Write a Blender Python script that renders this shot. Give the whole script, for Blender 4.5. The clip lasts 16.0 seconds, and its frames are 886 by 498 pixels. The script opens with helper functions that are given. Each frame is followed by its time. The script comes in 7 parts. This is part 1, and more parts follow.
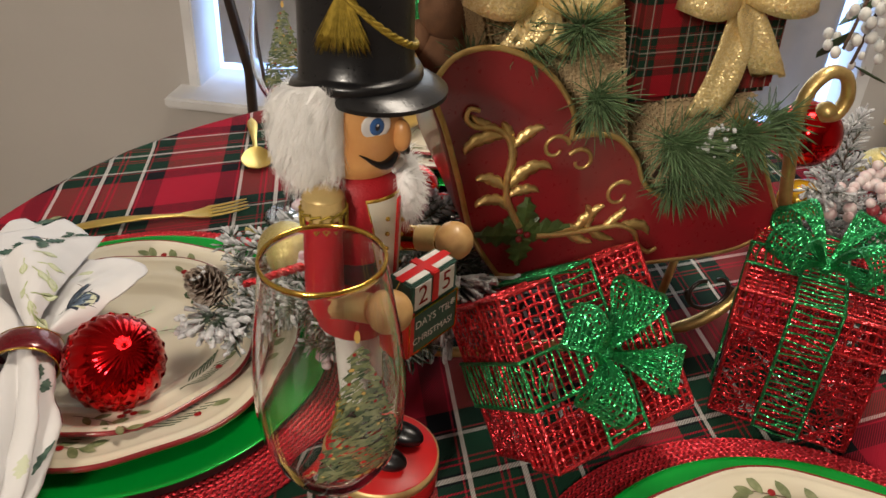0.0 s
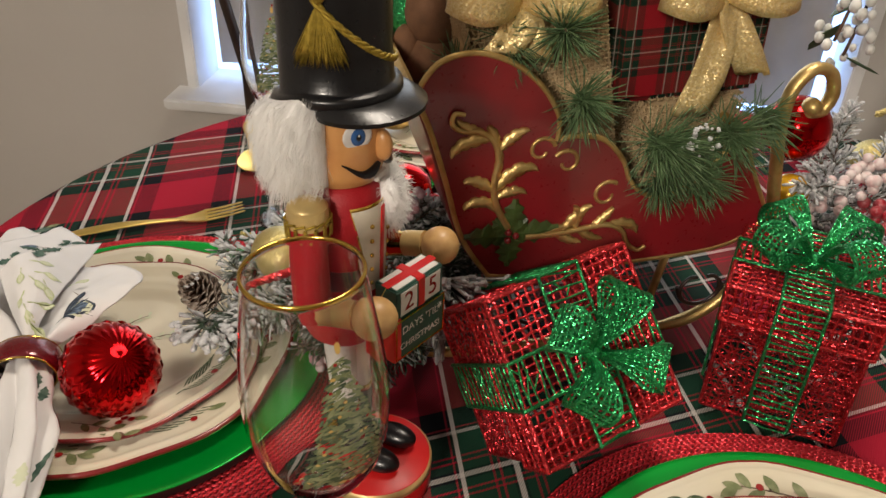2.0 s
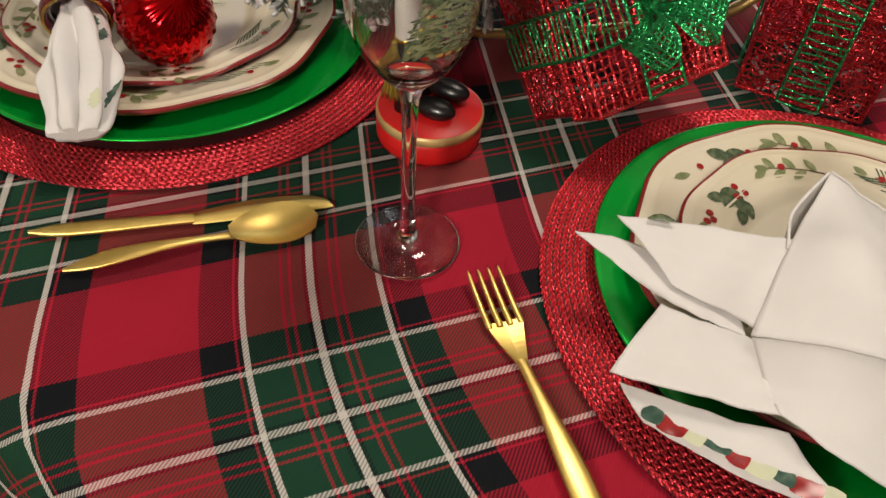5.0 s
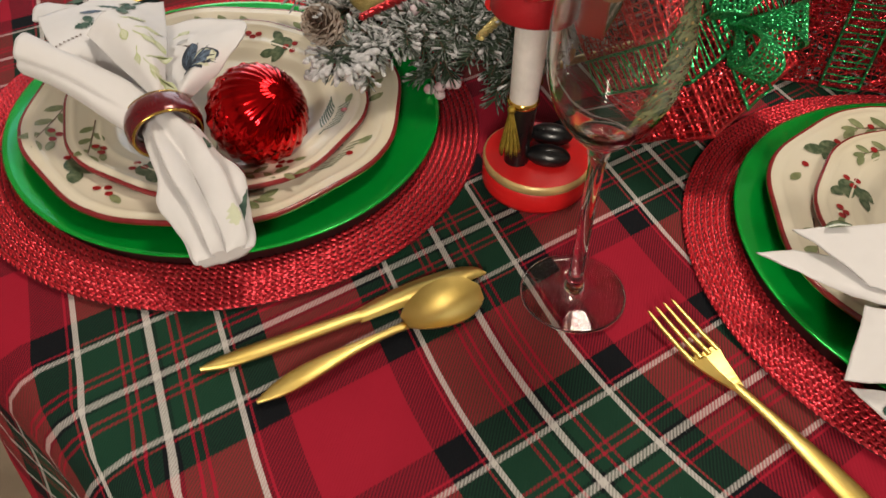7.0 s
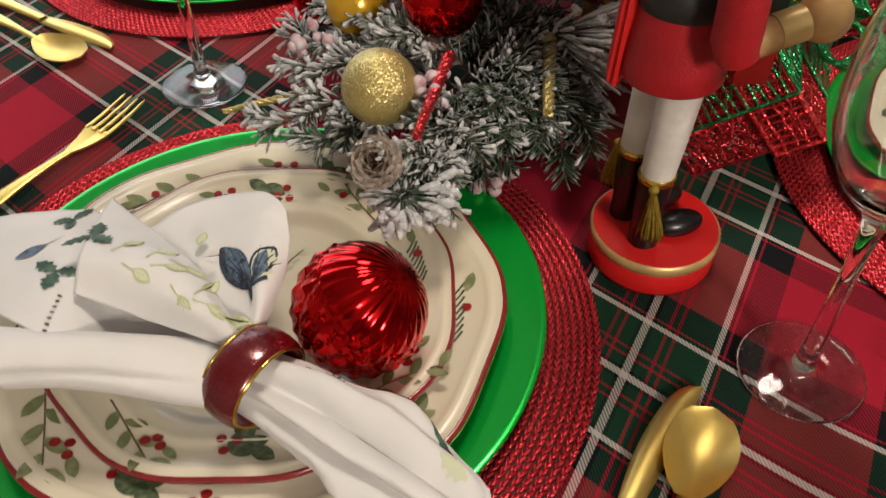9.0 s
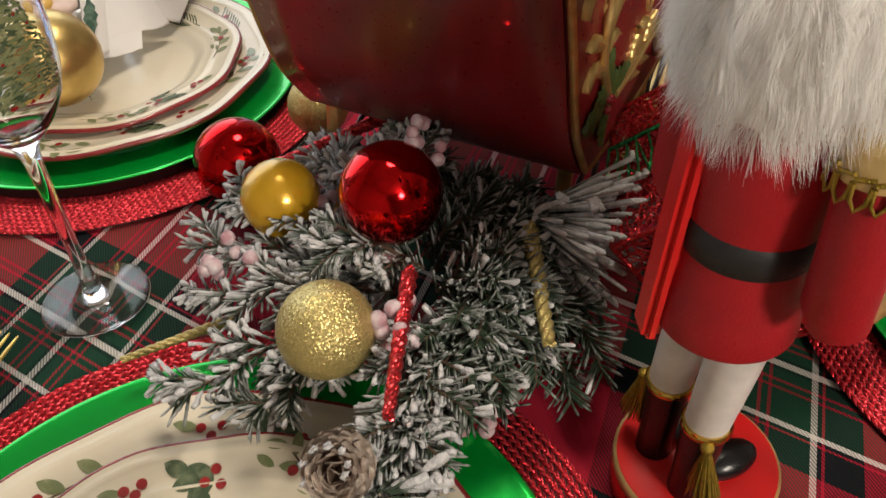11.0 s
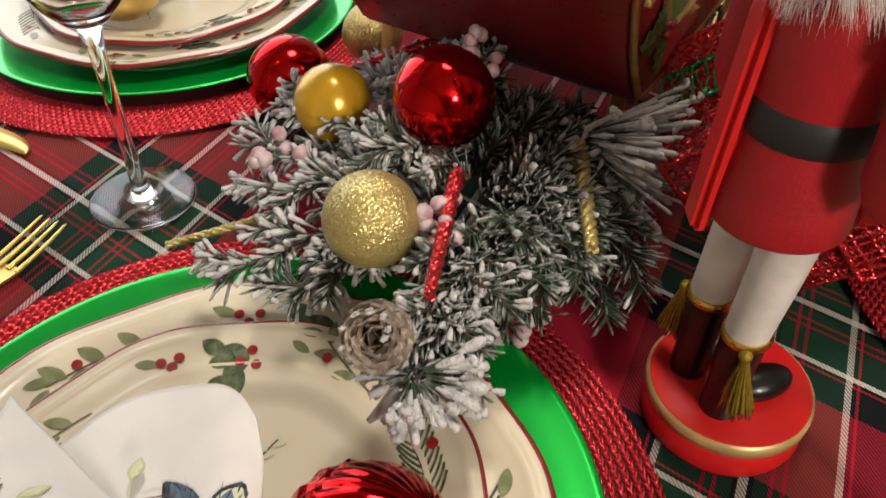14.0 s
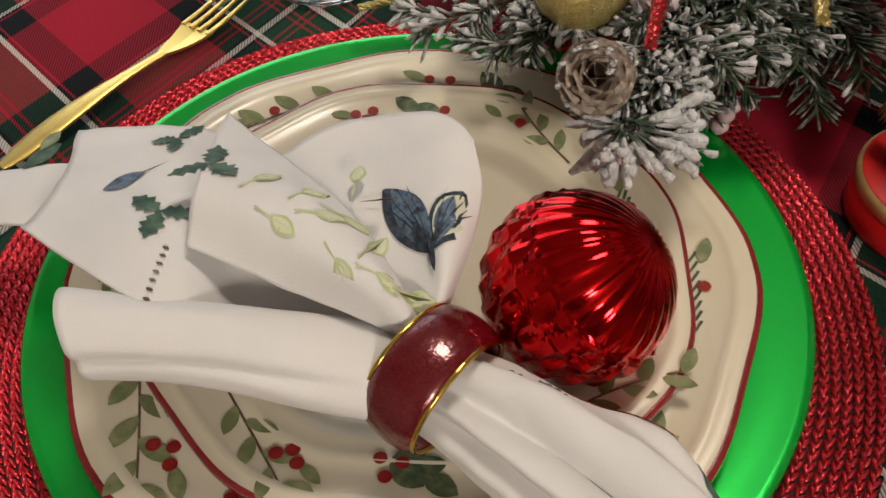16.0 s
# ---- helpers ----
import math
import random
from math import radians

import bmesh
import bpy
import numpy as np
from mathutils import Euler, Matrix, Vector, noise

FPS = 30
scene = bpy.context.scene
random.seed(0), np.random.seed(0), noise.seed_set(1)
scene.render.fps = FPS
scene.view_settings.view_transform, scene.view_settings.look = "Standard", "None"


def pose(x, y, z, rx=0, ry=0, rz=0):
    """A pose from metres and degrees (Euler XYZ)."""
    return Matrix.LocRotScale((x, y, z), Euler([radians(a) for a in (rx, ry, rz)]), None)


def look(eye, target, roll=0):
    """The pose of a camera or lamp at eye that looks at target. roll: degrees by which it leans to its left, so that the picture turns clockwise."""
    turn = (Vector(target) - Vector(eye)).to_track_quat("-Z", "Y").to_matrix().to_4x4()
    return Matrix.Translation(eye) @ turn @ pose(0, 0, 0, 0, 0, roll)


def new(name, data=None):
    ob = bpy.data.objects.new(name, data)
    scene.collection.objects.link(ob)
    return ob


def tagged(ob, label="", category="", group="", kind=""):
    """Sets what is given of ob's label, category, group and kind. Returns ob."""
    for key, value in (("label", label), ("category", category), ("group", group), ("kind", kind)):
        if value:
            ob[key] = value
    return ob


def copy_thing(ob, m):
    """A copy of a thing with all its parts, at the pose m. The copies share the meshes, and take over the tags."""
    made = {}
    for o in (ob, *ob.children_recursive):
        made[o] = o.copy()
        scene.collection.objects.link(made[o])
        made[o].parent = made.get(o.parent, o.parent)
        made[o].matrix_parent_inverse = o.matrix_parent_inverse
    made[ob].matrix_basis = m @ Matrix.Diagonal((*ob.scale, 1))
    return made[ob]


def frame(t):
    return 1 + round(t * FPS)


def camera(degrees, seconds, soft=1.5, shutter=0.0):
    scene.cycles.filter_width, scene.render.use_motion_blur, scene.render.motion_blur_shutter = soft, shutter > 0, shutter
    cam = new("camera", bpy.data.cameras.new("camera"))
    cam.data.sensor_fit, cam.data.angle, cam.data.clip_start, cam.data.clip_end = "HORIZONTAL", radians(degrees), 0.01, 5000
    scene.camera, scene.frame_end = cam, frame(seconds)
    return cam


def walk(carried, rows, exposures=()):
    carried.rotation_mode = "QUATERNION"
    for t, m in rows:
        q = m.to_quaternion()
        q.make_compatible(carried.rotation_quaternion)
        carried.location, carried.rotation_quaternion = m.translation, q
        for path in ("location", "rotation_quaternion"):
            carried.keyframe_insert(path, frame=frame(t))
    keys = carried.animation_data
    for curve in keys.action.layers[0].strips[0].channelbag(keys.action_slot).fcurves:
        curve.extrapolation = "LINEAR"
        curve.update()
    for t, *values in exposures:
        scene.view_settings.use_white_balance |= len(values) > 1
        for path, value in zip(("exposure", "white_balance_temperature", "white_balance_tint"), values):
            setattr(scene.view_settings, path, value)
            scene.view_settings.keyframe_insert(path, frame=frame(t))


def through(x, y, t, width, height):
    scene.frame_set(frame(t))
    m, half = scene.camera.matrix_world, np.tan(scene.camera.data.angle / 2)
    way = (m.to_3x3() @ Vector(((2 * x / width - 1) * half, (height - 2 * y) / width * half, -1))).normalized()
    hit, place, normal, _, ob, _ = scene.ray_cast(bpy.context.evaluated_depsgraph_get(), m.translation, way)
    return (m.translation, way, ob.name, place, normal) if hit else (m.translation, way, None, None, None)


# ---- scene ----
cam = camera(58.2, 16.0, shutter=0.2)
PATH = [
    (0, (0.1113, 0.2502, 0.4325), (-0.0774, 2.0320, -0.7017), 3.4),
    (0.5, (0.1378, 0.2650, 0.4293), (-0.0689, 2.0416, -0.7102), 2.9),
    (1, (0.1442, 0.2692, 0.4314), (-0.0710, 2.0437, -0.7091), 2.6),
    (1.5, (0.1389, 0.2671, 0.4357), (-0.0763, 2.0384, -0.7081), 2.3),
    (2, (0.1230, 0.2502, 0.4431), (-0.0795, 2.0182, -0.7091), 2.1),
    (2.5, (0.0943, 0.2353, 0.4399), (-0.0848, 1.9843, -0.7441), 2.2),
    (3, (0.0721, 0.2141, 0.4272), (-0.0784, 1.9239, -0.8173), 2.7),
    (3.5, (0.0731, 0.1993, 0.4070), (-0.0413, 1.8412, -0.9286), 3.9),
    (4, (0.0774, 0.1844, 0.3827), (-0.0074, 1.7458, -1.0494), 5.6),
    (4.2, (0.0848, 0.1770, 0.3710), (-0.0042, 1.7151, -1.0865), 5.8),
    (6.3, (0.0477, 0.1611, 0.3678), (-0.0021, 1.5455, -1.2360), 6.6),
    (6.5, (0.0021, 0.1643, 0.3752), (0.0233, 1.5783, -1.2042), 6.2),
    (7, (-0.0933, 0.1908, 0.3816), (0.1283, 1.6600, -1.1300), 2.6),
    (7.5, (-0.1484, 0.2830, 0.3562), (0.2417, 1.7310, -1.1416), 3.9),
    (8, (-0.1802, 0.3477, 0.3381), (0.2883, 1.7479, -1.1840), 3.2),
    (8.5, (-0.2427, 0.3752, 0.3477), (0.4113, 1.6896, -1.1808), 0.8),
    (9, (-0.2608, 0.4081, 0.3604), (0.5512, 1.6462, -1.1575), -0.8),
    (9.5, (-0.2321, 0.4664, 0.3572), (0.6572, 1.6600, -1.1522), -1.4),
    (10, (-0.2088, 0.5067, 0.3498), (0.7388, 1.6886, -1.1331), -1.1),
    (10.2, (-0.2046, 0.5173, 0.3498), (0.7547, 1.6971, -1.1278), -1.3),
    (12.3, (-0.1654, 0.5586, 0.3816), (0.9381, 1.7702, -0.9635), -3.0),
    (12.5, (-0.1643, 0.5597, 0.3827), (0.9413, 1.7723, -0.9604), -2.8),
    (13, (-0.1781, 0.5523, 0.3615), (0.8999, 1.7734, -0.9943), -2.1),
    (13.5, (-0.1961, 0.5395, 0.3392), (0.8332, 1.7766, -1.0420), -0.9),
    (14, (-0.2162, 0.5247, 0.3254), (0.7441, 1.7575, -1.1077), 0.4),
    (14.5, (-0.2332, 0.5099, 0.3138), (0.6392, 1.7373, -1.1798), 1.1),
    (15, (-0.2470, 0.5003, 0.3010), (0.5279, 1.7246, -1.2466), 0.8),
    (15.5, (-0.2671, 0.4982, 0.2883), (0.4219, 1.7119, -1.3070), -0.5),
    (16, (-0.2724, 0.5173, 0.2809), (0.3445, 1.7214, -1.3515), -2.3),
]
walk(cam, [(t, look(eye, target, roll)) for t, eye, target, roll in PATH], [(0, 0.05), (8.5, 0.0), (10.2, 0.0), (12.5, 0.30), (14.5, 0.13), (15.5, -0.16), (16, -0.20)])

# ---- world and light ----
world = bpy.data.worlds.new("room_air")
scene.world = world
world.use_nodes = True
world.node_tree.nodes["Background"].inputs[0].default_value = (0.75, 0.80, 0.9, 1)
world.node_tree.nodes["Background"].inputs[1].default_value = 0.03


def area_lamp(name, eye, target, size, watts, colour):
    data = bpy.data.lights.new(name, "AREA")
    data.shape, data.size, data.energy, data.color = "DISK", size, watts, colour
    ob = new(name, data)
    ob.matrix_world = look(eye, target)
    return ob


area_lamp("ceiling_lamp_light", (0.30, 0.95, 1.45), (0.20, 0.75, 0.0), 0.40, 13.0, (1.0, 0.88, 0.74))
area_lamp("room_lamp_light", (-0.52, -1.70, 1.35), (0.1, 0.7, 0.1), 0.45, 46.0, (1.0, 0.89, 0.76))
area_lamp("window_light", (0.05, 1.70, 0.35), (0.1, 0.3, 0.1), 0.9, 4.0, (0.80, 0.90, 1.0))



# ---- materials ----
def nodes_of(name):
    m = bpy.data.materials.new(name)
    m.use_nodes = True
    return m, m.node_tree, m.node_tree.nodes["Principled BSDF"]


def node(tree, kind, **inputs):
    n = tree.nodes.new(kind)
    for k, v in inputs.items():
        n.inputs[k.replace("_", " ")].default_value = v
    return n


def surface(name, colour, rough=0.5, metal=0.0, other=None, scale=40.0, fine=600.0, bump=0.1, coat=0.0, sheen=0.0, depth=0.001, subsurface=0.0):
    """A surface with large patches, fine grain and fine relief."""
    m, tree, bsdf = nodes_of(name)
    co = tree.nodes.new("ShaderNodeTexCoord")
    big = node(tree, "ShaderNodeTexNoise", Scale=scale, Detail=4.0)
    small = node(tree, "ShaderNodeTexNoise", Scale=fine, Detail=3.0)
    for n in (big, small):
        tree.links.new(co.outputs["Object"], n.inputs["Vector"])
    mix = tree.nodes.new("ShaderNodeMix")
    mix.data_type = "RGBA"
    other = other or tuple(c * 0.72 for c in colour)
    mix.inputs[6].default_value, mix.inputs[7].default_value = (*colour, 1), (*other, 1)
    ramp = tree.nodes.new("ShaderNodeMapRange")
    ramp.inputs["From Min"].default_value, ramp.inputs["From Max"].default_value = 0.4, 0.7
    tree.links.new(big.outputs[0], ramp.inputs[0])
    tree.links.new(ramp.outputs[0], mix.inputs[0])
    tree.links.new(mix.outputs[2], bsdf.inputs["Base Color"])
    rr = tree.nodes.new("ShaderNodeMapRange")
    rr.inputs["To Min"].default_value, rr.inputs["To Max"].default_value = max(rough * 0.75, 0.02), min(rough * 1.25, 1)
    tree.links.new(small.outputs[0], rr.inputs[0])
    tree.links.new(rr.outputs[0], bsdf.inputs["Roughness"])
    bsdf.inputs["Metallic"].default_value = metal
    bsdf.inputs["Coat Weight"].default_value = coat
    bsdf.inputs["Sheen Weight"].default_value = sheen
    if subsurface:
        bsdf.inputs["Subsurface Weight"].default_value = subsurface
        bsdf.inputs["Subsurface Radius"].default_value = (0.01, 0.006, 0.004)
        bsdf.inputs["Subsurface Scale"].default_value = 0.3
    if bump:
        b = node(tree, "ShaderNodeBump", Strength=bump, Distance=depth)
        tree.links.new(small.outputs[0], b.inputs["Height"])
        tree.links.new(b.outputs[0], bsdf.inputs["Normal"])
    return m


def glitter(name, colour, cell=0.0009, tilt=0.55, rough=0.28, metal=0.85, other=None):
    """Flakes of foil, each tilted its own way."""
    m, tree, bsdf = nodes_of(name)
    co = tree.nodes.new("ShaderNodeTexCoord")
    vor = node(tree, "ShaderNodeTexVoronoi", Scale=1.0 / cell)
    tree.links.new(co.outputs["Object"], vor.inputs["Vector"])
    sub = tree.nodes.new("ShaderNodeVectorMath")
    sub.operation = "SUBTRACT"
    sub.inputs[1].default_value = (0.5, 0.5, 0.5)
    tree.links.new(vor.outputs["Color"], sub.inputs[0])
    sc = tree.nodes.new("ShaderNodeVectorMath")
    sc.operation = "SCALE"
    sc.inputs["Scale"].default_value = tilt * 2
    tree.links.new(sub.outputs[0], sc.inputs[0])
    geo = tree.nodes.new("ShaderNodeNewGeometry")
    add = tree.nodes.new("ShaderNodeVectorMath")
    tree.links.new(geo.outputs["Normal"], add.inputs[0])
    tree.links.new(sc.outputs[0], add.inputs[1])
    nor = tree.nodes.new("ShaderNodeVectorMath")
    nor.operation = "NORMALIZE"
    tree.links.new(add.outputs[0], nor.inputs[0])
    tree.links.new(nor.outputs[0], bsdf.inputs["Normal"])
    mix = tree.nodes.new("ShaderNodeMix")
    mix.data_type = "RGBA"
    other = other or tuple(min(1, c * 1.6 + 0.02) for c in colour)
    mix.inputs[6].default_value, mix.inputs[7].default_value = (*colour, 1), (*other, 1)
    sep = tree.nodes.new("ShaderNodeSeparateColor")
    tree.links.new(vor.outputs["Color"], sep.inputs[0])
    tree.links.new(sep.outputs[1], mix.inputs[0])
    tree.links.new(mix.outputs[2], bsdf.inputs["Base Color"])
    bsdf.inputs["Roughness"].default_value, bsdf.inputs["Metallic"].default_value = rough, metal
    return m


def plaid(name, period, white=(0.50, 0.475, 0.445), red=(0.31, 0.011, 0.028), green=(0.010, 0.042, 0.024), dark=(0.006, 0.007, 0.009), hatch=0.0026, lines=(0.0, 0.2132), rough=0.8, map_uv=True, weft_axis=1):
    """A woven tartan: the bands of warp and weft, crossed by a diagonal twill."""
    m, tree, bsdf = nodes_of(name)
    co = tree.nodes.new("ShaderNodeTexCoord")
    sep = tree.nodes.new("ShaderNodeSeparateXYZ")
    tree.links.new(co.outputs["UV" if map_uv else "Object"], sep.inputs[0])

    def maths(op, a, b=None):
        n = tree.nodes.new("ShaderNodeMath")
        n.operation = op
        for k, v in enumerate((a, b)):
            if v is None:
                continue
            if isinstance(v, (int, float)):
                n.inputs[k].default_value = v
            else:
                tree.links.new(v, n.inputs[k])
        return n.outputs[0]

    def bands(axis, shift):
        s = maths("DIVIDE", maths("ADD", axis, shift), period)
        f = maths("MULTIPLY", maths("ABSOLUTE", maths("SUBTRACT", s, maths("ROUND", s))), 2.0)
        ramp = tree.nodes.new("ShaderNodeValToRGB")
        ramp.color_ramp.interpolation = "CONSTANT"
        bright = tuple(min(1, c * 1.15) for c in red)
        stops = [(0.0, white), (0.020, dark), (0.045, green), (0.115, bright), (0.135, green), (0.170, red), (0.188, green), (0.405, white), (0.440, dark), (0.462, bright), (0.480, dark), (0.675, red)]
        el = ramp.color_ramp.elements
        while len(el) < len(stops):
            el.new(0.5)
        for e, (p, c) in zip(el, stops):
            e.position, e.color = p, (*c, 1)
        tree.links.new(f, ramp.inputs[0])
        w = maths("LESS_THAN", f, 0.020)
        w2 = maths("MULTIPLY", maths("GREATER_THAN", f, 0.405), maths("LESS_THAN", f, 0.440))
        return ramp.outputs[0], maths("ADD", w, w2)

    warp, whitea = bands(sep.outputs[0], lines[0])
    weft, whiteb = bands(sep.outputs[weft_axis], lines[1])
    twill = maths("SINE", maths("MULTIPLY", maths("ADD", sep.outputs[0], sep.outputs[weft_axis]), 2 * math.pi / hatch))
    over = maths("MULTIPLY_ADD", twill, 0.34)
    tree.nodes[-1].inputs[2].default_value = 0.5
    fac = maths("ADD", over, maths("SUBTRACT", maths("MULTIPLY", whiteb, 0.04), maths("MULTIPLY", whitea, 0.30)))
    clampn = tree.nodes.new("ShaderNodeClamp")
    tree.links.new(fac, clampn.inputs[0])
    mix = tree.nodes.new("ShaderNodeMix")
    mix.data_type = "RGBA"
    tree.links.new(clampn.outputs[0], mix.inputs[0])
    tree.links.new(warp, mix.inputs[6])
    tree.links.new(weft, mix.inputs[7])
    stain = node(tree, "ShaderNodeTexNoise", Scale=9.0, Detail=5.0)
    tree.links.new(co.outputs["Object"], stain.inputs["Vector"])
    hsv = tree.nodes.new("ShaderNodeHueSaturation")
    vr = tree.nodes.new("ShaderNodeMapRange")
    vr.inputs["To Min"].default_value, vr.inputs["To Max"].default_value = 0.8, 1.2
    tree.links.new(stain.outputs[0], vr.inputs[0])
    tree.links.new(vr.outputs[0], hsv.inputs["Value"])
    tree.links.new(mix.outputs[2], hsv.inputs["Color"])
    tree.links.new(hsv.outputs[0], bsdf.inputs["Base Color"])
    bsdf.inputs["Roughness"].default_value = rough
    bsdf.inputs["Specular IOR Level"].default_value = 0.10
    b = node(tree, "ShaderNodeBump", Strength=0.25, Distance=0.0004)
    tree.links.new(twill, b.inputs["Height"])
    tree.links.new(b.outputs[0], bsdf.inputs["Normal"])
    return m


def flocked(name, low, high):
    """Needles whose snow grows towards the tips, by the mesh's own flock value."""
    m, tree, bsdf = nodes_of(name)
    at = tree.nodes.new("ShaderNodeAttribute")
    at.attribute_name = "flock"
    co = tree.nodes.new("ShaderNodeTexCoord")
    noi = node(tree, "ShaderNodeTexNoise", Scale=220.0, Detail=3.0)
    tree.links.new(co.outputs["Object"], noi.inputs["Vector"])
    add = tree.nodes.new("ShaderNodeMath")
    add.operation = "MULTIPLY_ADD"
    add.inputs[1].default_value, add.inputs[2].default_value = 1.3, -0.65
    tree.links.new(noi.outputs[0], add.inputs[0])
    tot = tree.nodes.new("ShaderNodeMath")
    tot.use_clamp = True
    tree.links.new(at.outputs["Fac"], tot.inputs[0])
    tree.links.new(add.outputs[0], tot.inputs[1])
    mix = tree.nodes.new("ShaderNodeMix")
    mix.data_type = "RGBA"
    mix.inputs[6].default_value, mix.inputs[7].default_value = (*low, 1), (*high, 1)
    tree.links.new(tot.outputs[0], mix.inputs[0])
    tree.links.new(mix.outputs[2], bsdf.inputs["Base Color"])
    bsdf.inputs["Roughness"].default_value = 0.75
    return m


def soft_fibre(name, colour, through=0.45):
    """Thin pale fibres that let some of the light through."""
    m = bpy.data.materials.new(name)
    m.use_nodes = True
    t = m.node_tree
    t.nodes.remove(t.nodes["Principled BSDF"])
    noi = node(t, "ShaderNodeTexNoise", Scale=90.0, Detail=3.0)
    ramp = t.nodes.new("ShaderNodeMix")
    ramp.data_type = "RGBA"
    ramp.inputs[6].default_value, ramp.inputs[7].default_value = (*colour, 1), (*(c * 0.93 for c in colour), 1)
    t.links.new(noi.outputs[0], ramp.inputs[0])
    d, tr, mix = t.nodes.new("ShaderNodeBsdfDiffuse"), t.nodes.new("ShaderNodeBsdfTranslucent"), t.nodes.new("ShaderNodeMixShader")
    for n in (d, tr):
        t.links.new(ramp.outputs[2], n.inputs[0])
    mix.inputs[0].default_value = through
    t.links.new(d.outputs[0], mix.inputs[1])
    t.links.new(tr.outputs[0], mix.inputs[2])
    t.links.new(mix.outputs[0], t.nodes["Material Output"].inputs[0])
    return m


def clear_glass(name):
    m, tree, bsdf = nodes_of(name)
    bsdf.inputs["Transmission Weight"].default_value = 1.0
    bsdf.inputs["Roughness"].default_value = 0.0
    bsdf.inputs["IOR"].default_value = 1.45
    bsdf.inputs["Base Color"].default_value = (0.97, 0.985, 0.98, 1)
    return m


def glow(name, colour, power):
    m = bpy.data.materials.new(name)
    m.use_nodes = True
    t = m.node_tree
    t.nodes.remove(t.nodes["Principled BSDF"])
    e = t.nodes.new("ShaderNodeEmission")
    e.inputs[0].default_value, e.inputs[1].default_value = (*colour, 1), power
    t.links.new(e.outputs[0], t.nodes["Material Output"].inputs[0])
    return m


M_CLOTH = plaid("tartan_cloth", 0.197)
M_PLAID = plaid("tartan_wrap", 0.052, white=(0.26, 0.24, 0.2), lines=(0.010, 0.012), hatch=0.0016, map_uv=False, weft_axis=2, rough=0.55, dark=(0.008, 0.018, 0.012), green=(0.010, 0.032, 0.018), red=(0.24, 0.010, 0.016))
M_WALL = surface("wall_paint", (0.50, 0.475, 0.445), 0.8, other=(0.47, 0.445, 0.415), scale=2.0, fine=90, bump=0.15)
M_CEIL = surface("ceiling_paint", (0.74, 0.72, 0.69), 0.9, scale=2, fine=80)
M_FLOOR = surface("beige_carpet", (0.36, 0.27, 0.18), 0.95, scale=6, fine=400, bump=0.5, depth=0.004)
M_WHITE = surface("white_trim", (0.78, 0.78, 0.78), 0.4, scale=5, fine=200, bump=0.05)
M_BLIND = surface("white_blind", (0.62, 0.60, 0.58), 0.7, scale=6, fine=300, bump=0.1)
M_SKY = glow("daylight", (0.36, 0.56, 1.0), 3.2)
M_DARKWOOD = surface("dark_wood", (0.03, 0.018, 0.013), 0.35, other=(0.016, 0.010, 0.008), scale=30, fine=300)
M_MAT = glitter("red_foil_braid", (0.50, 0.018, 0.030), cell=0.0016, tilt=0.22, rough=0.34, metal=0.75, other=(0.68, 0.06, 0.08))
M_MATBASE = surface("dark_red_backing", (0.045, 0.003, 0.005), 0.6)
M_CHARGER = surface("green_lacquer", (0.0, 0.50, 0.052), 0.24, metal=0.60, other=(0.0, 0.44, 0.044), scale=9, fine=900, bump=0.02, coat=0.5)
M_CREAM = surface("cream_glaze", (0.66, 0.61, 0.49), 0.24, other=(0.63, 0.57, 0.43), scale=14, fine=150, bump=0.02, coat=0.1)
M_RIMRED = surface("maroon_glaze", (0.22, 0.018, 0.022), 0.2, scale=90, coat=0.3)
M_PGREEN = surface("printed_green", (0.155, 0.185, 0.085), 0.25, other=(0.28, 0.30, 0.16), scale=160, bump=0.0)
M_PDARK = surface("printed_dark_green", (0.050, 0.080, 0.042), 0.25, other=(0.16, 0.19, 0.11), scale=220, bump=0.0)
M_PRED = surface("printed_red", (0.30, 0.016, 0.016), 0.25, other=(0.20, 0.010, 0.012), scale=200, bump=0.0)
M_PBROWN = surface("printed_brown", (0.13, 0.075, 0.045), 0.3, bump=0.0)
M_PYEL = surface("printed_yellow", (0.55, 0.36, 0.10), 0.3, bump=0.0)
M_PPALE = surface("printed_pale_green", (0.54, 0.57, 0.42), 0.8, other=(0.58, 0.60, 0.42), scale=150, bump=0.0)
M_PBLUE = surface("printed_blue", (0.115, 0.17, 0.245), 0.8, other=(0.028, 0.045, 0.075), scale=420, bump=0.0)
M_PHOLLY = surface("printed_holly", (0.022, 0.065, 0.045), 0.8, other=(0.10, 0.16, 0.12), scale=160, bump=0.0)
M_PVINE = surface("printed_vine_green", (0.42, 0.47, 0.25), 0.8, other=(0.50, 0.54, 0.34), scale=200, bump=0.0)
M_LINEN = surface("white_linen", (0.665, 0.65, 0.645), 0.85, other=(0.63, 0.62, 0.615), scale=30, fine=1500, bump=0.35, depth=0.0004, sheen=0.2)
M_GOLD = surface("brushed_gold", (0.90, 0.68, 0.22), 0.40, metal=1.0, other=(0.82, 0.60, 0.17), scale=60, fine=900, bump=0.06)
M_OLDGOLD = surface("antique_gold", (0.66, 0.47, 0.19), 0.38, metal=0.8, other=(0.42, 0.28, 0.09), scale=70, fine=500, bump=0.3)
M_RIMGOLD = surface("gilt_rim", (0.70, 0.46, 0.10), 0.16, metal=1.0, scale=60)
M_GLASS = clear_glass("clear_glass")
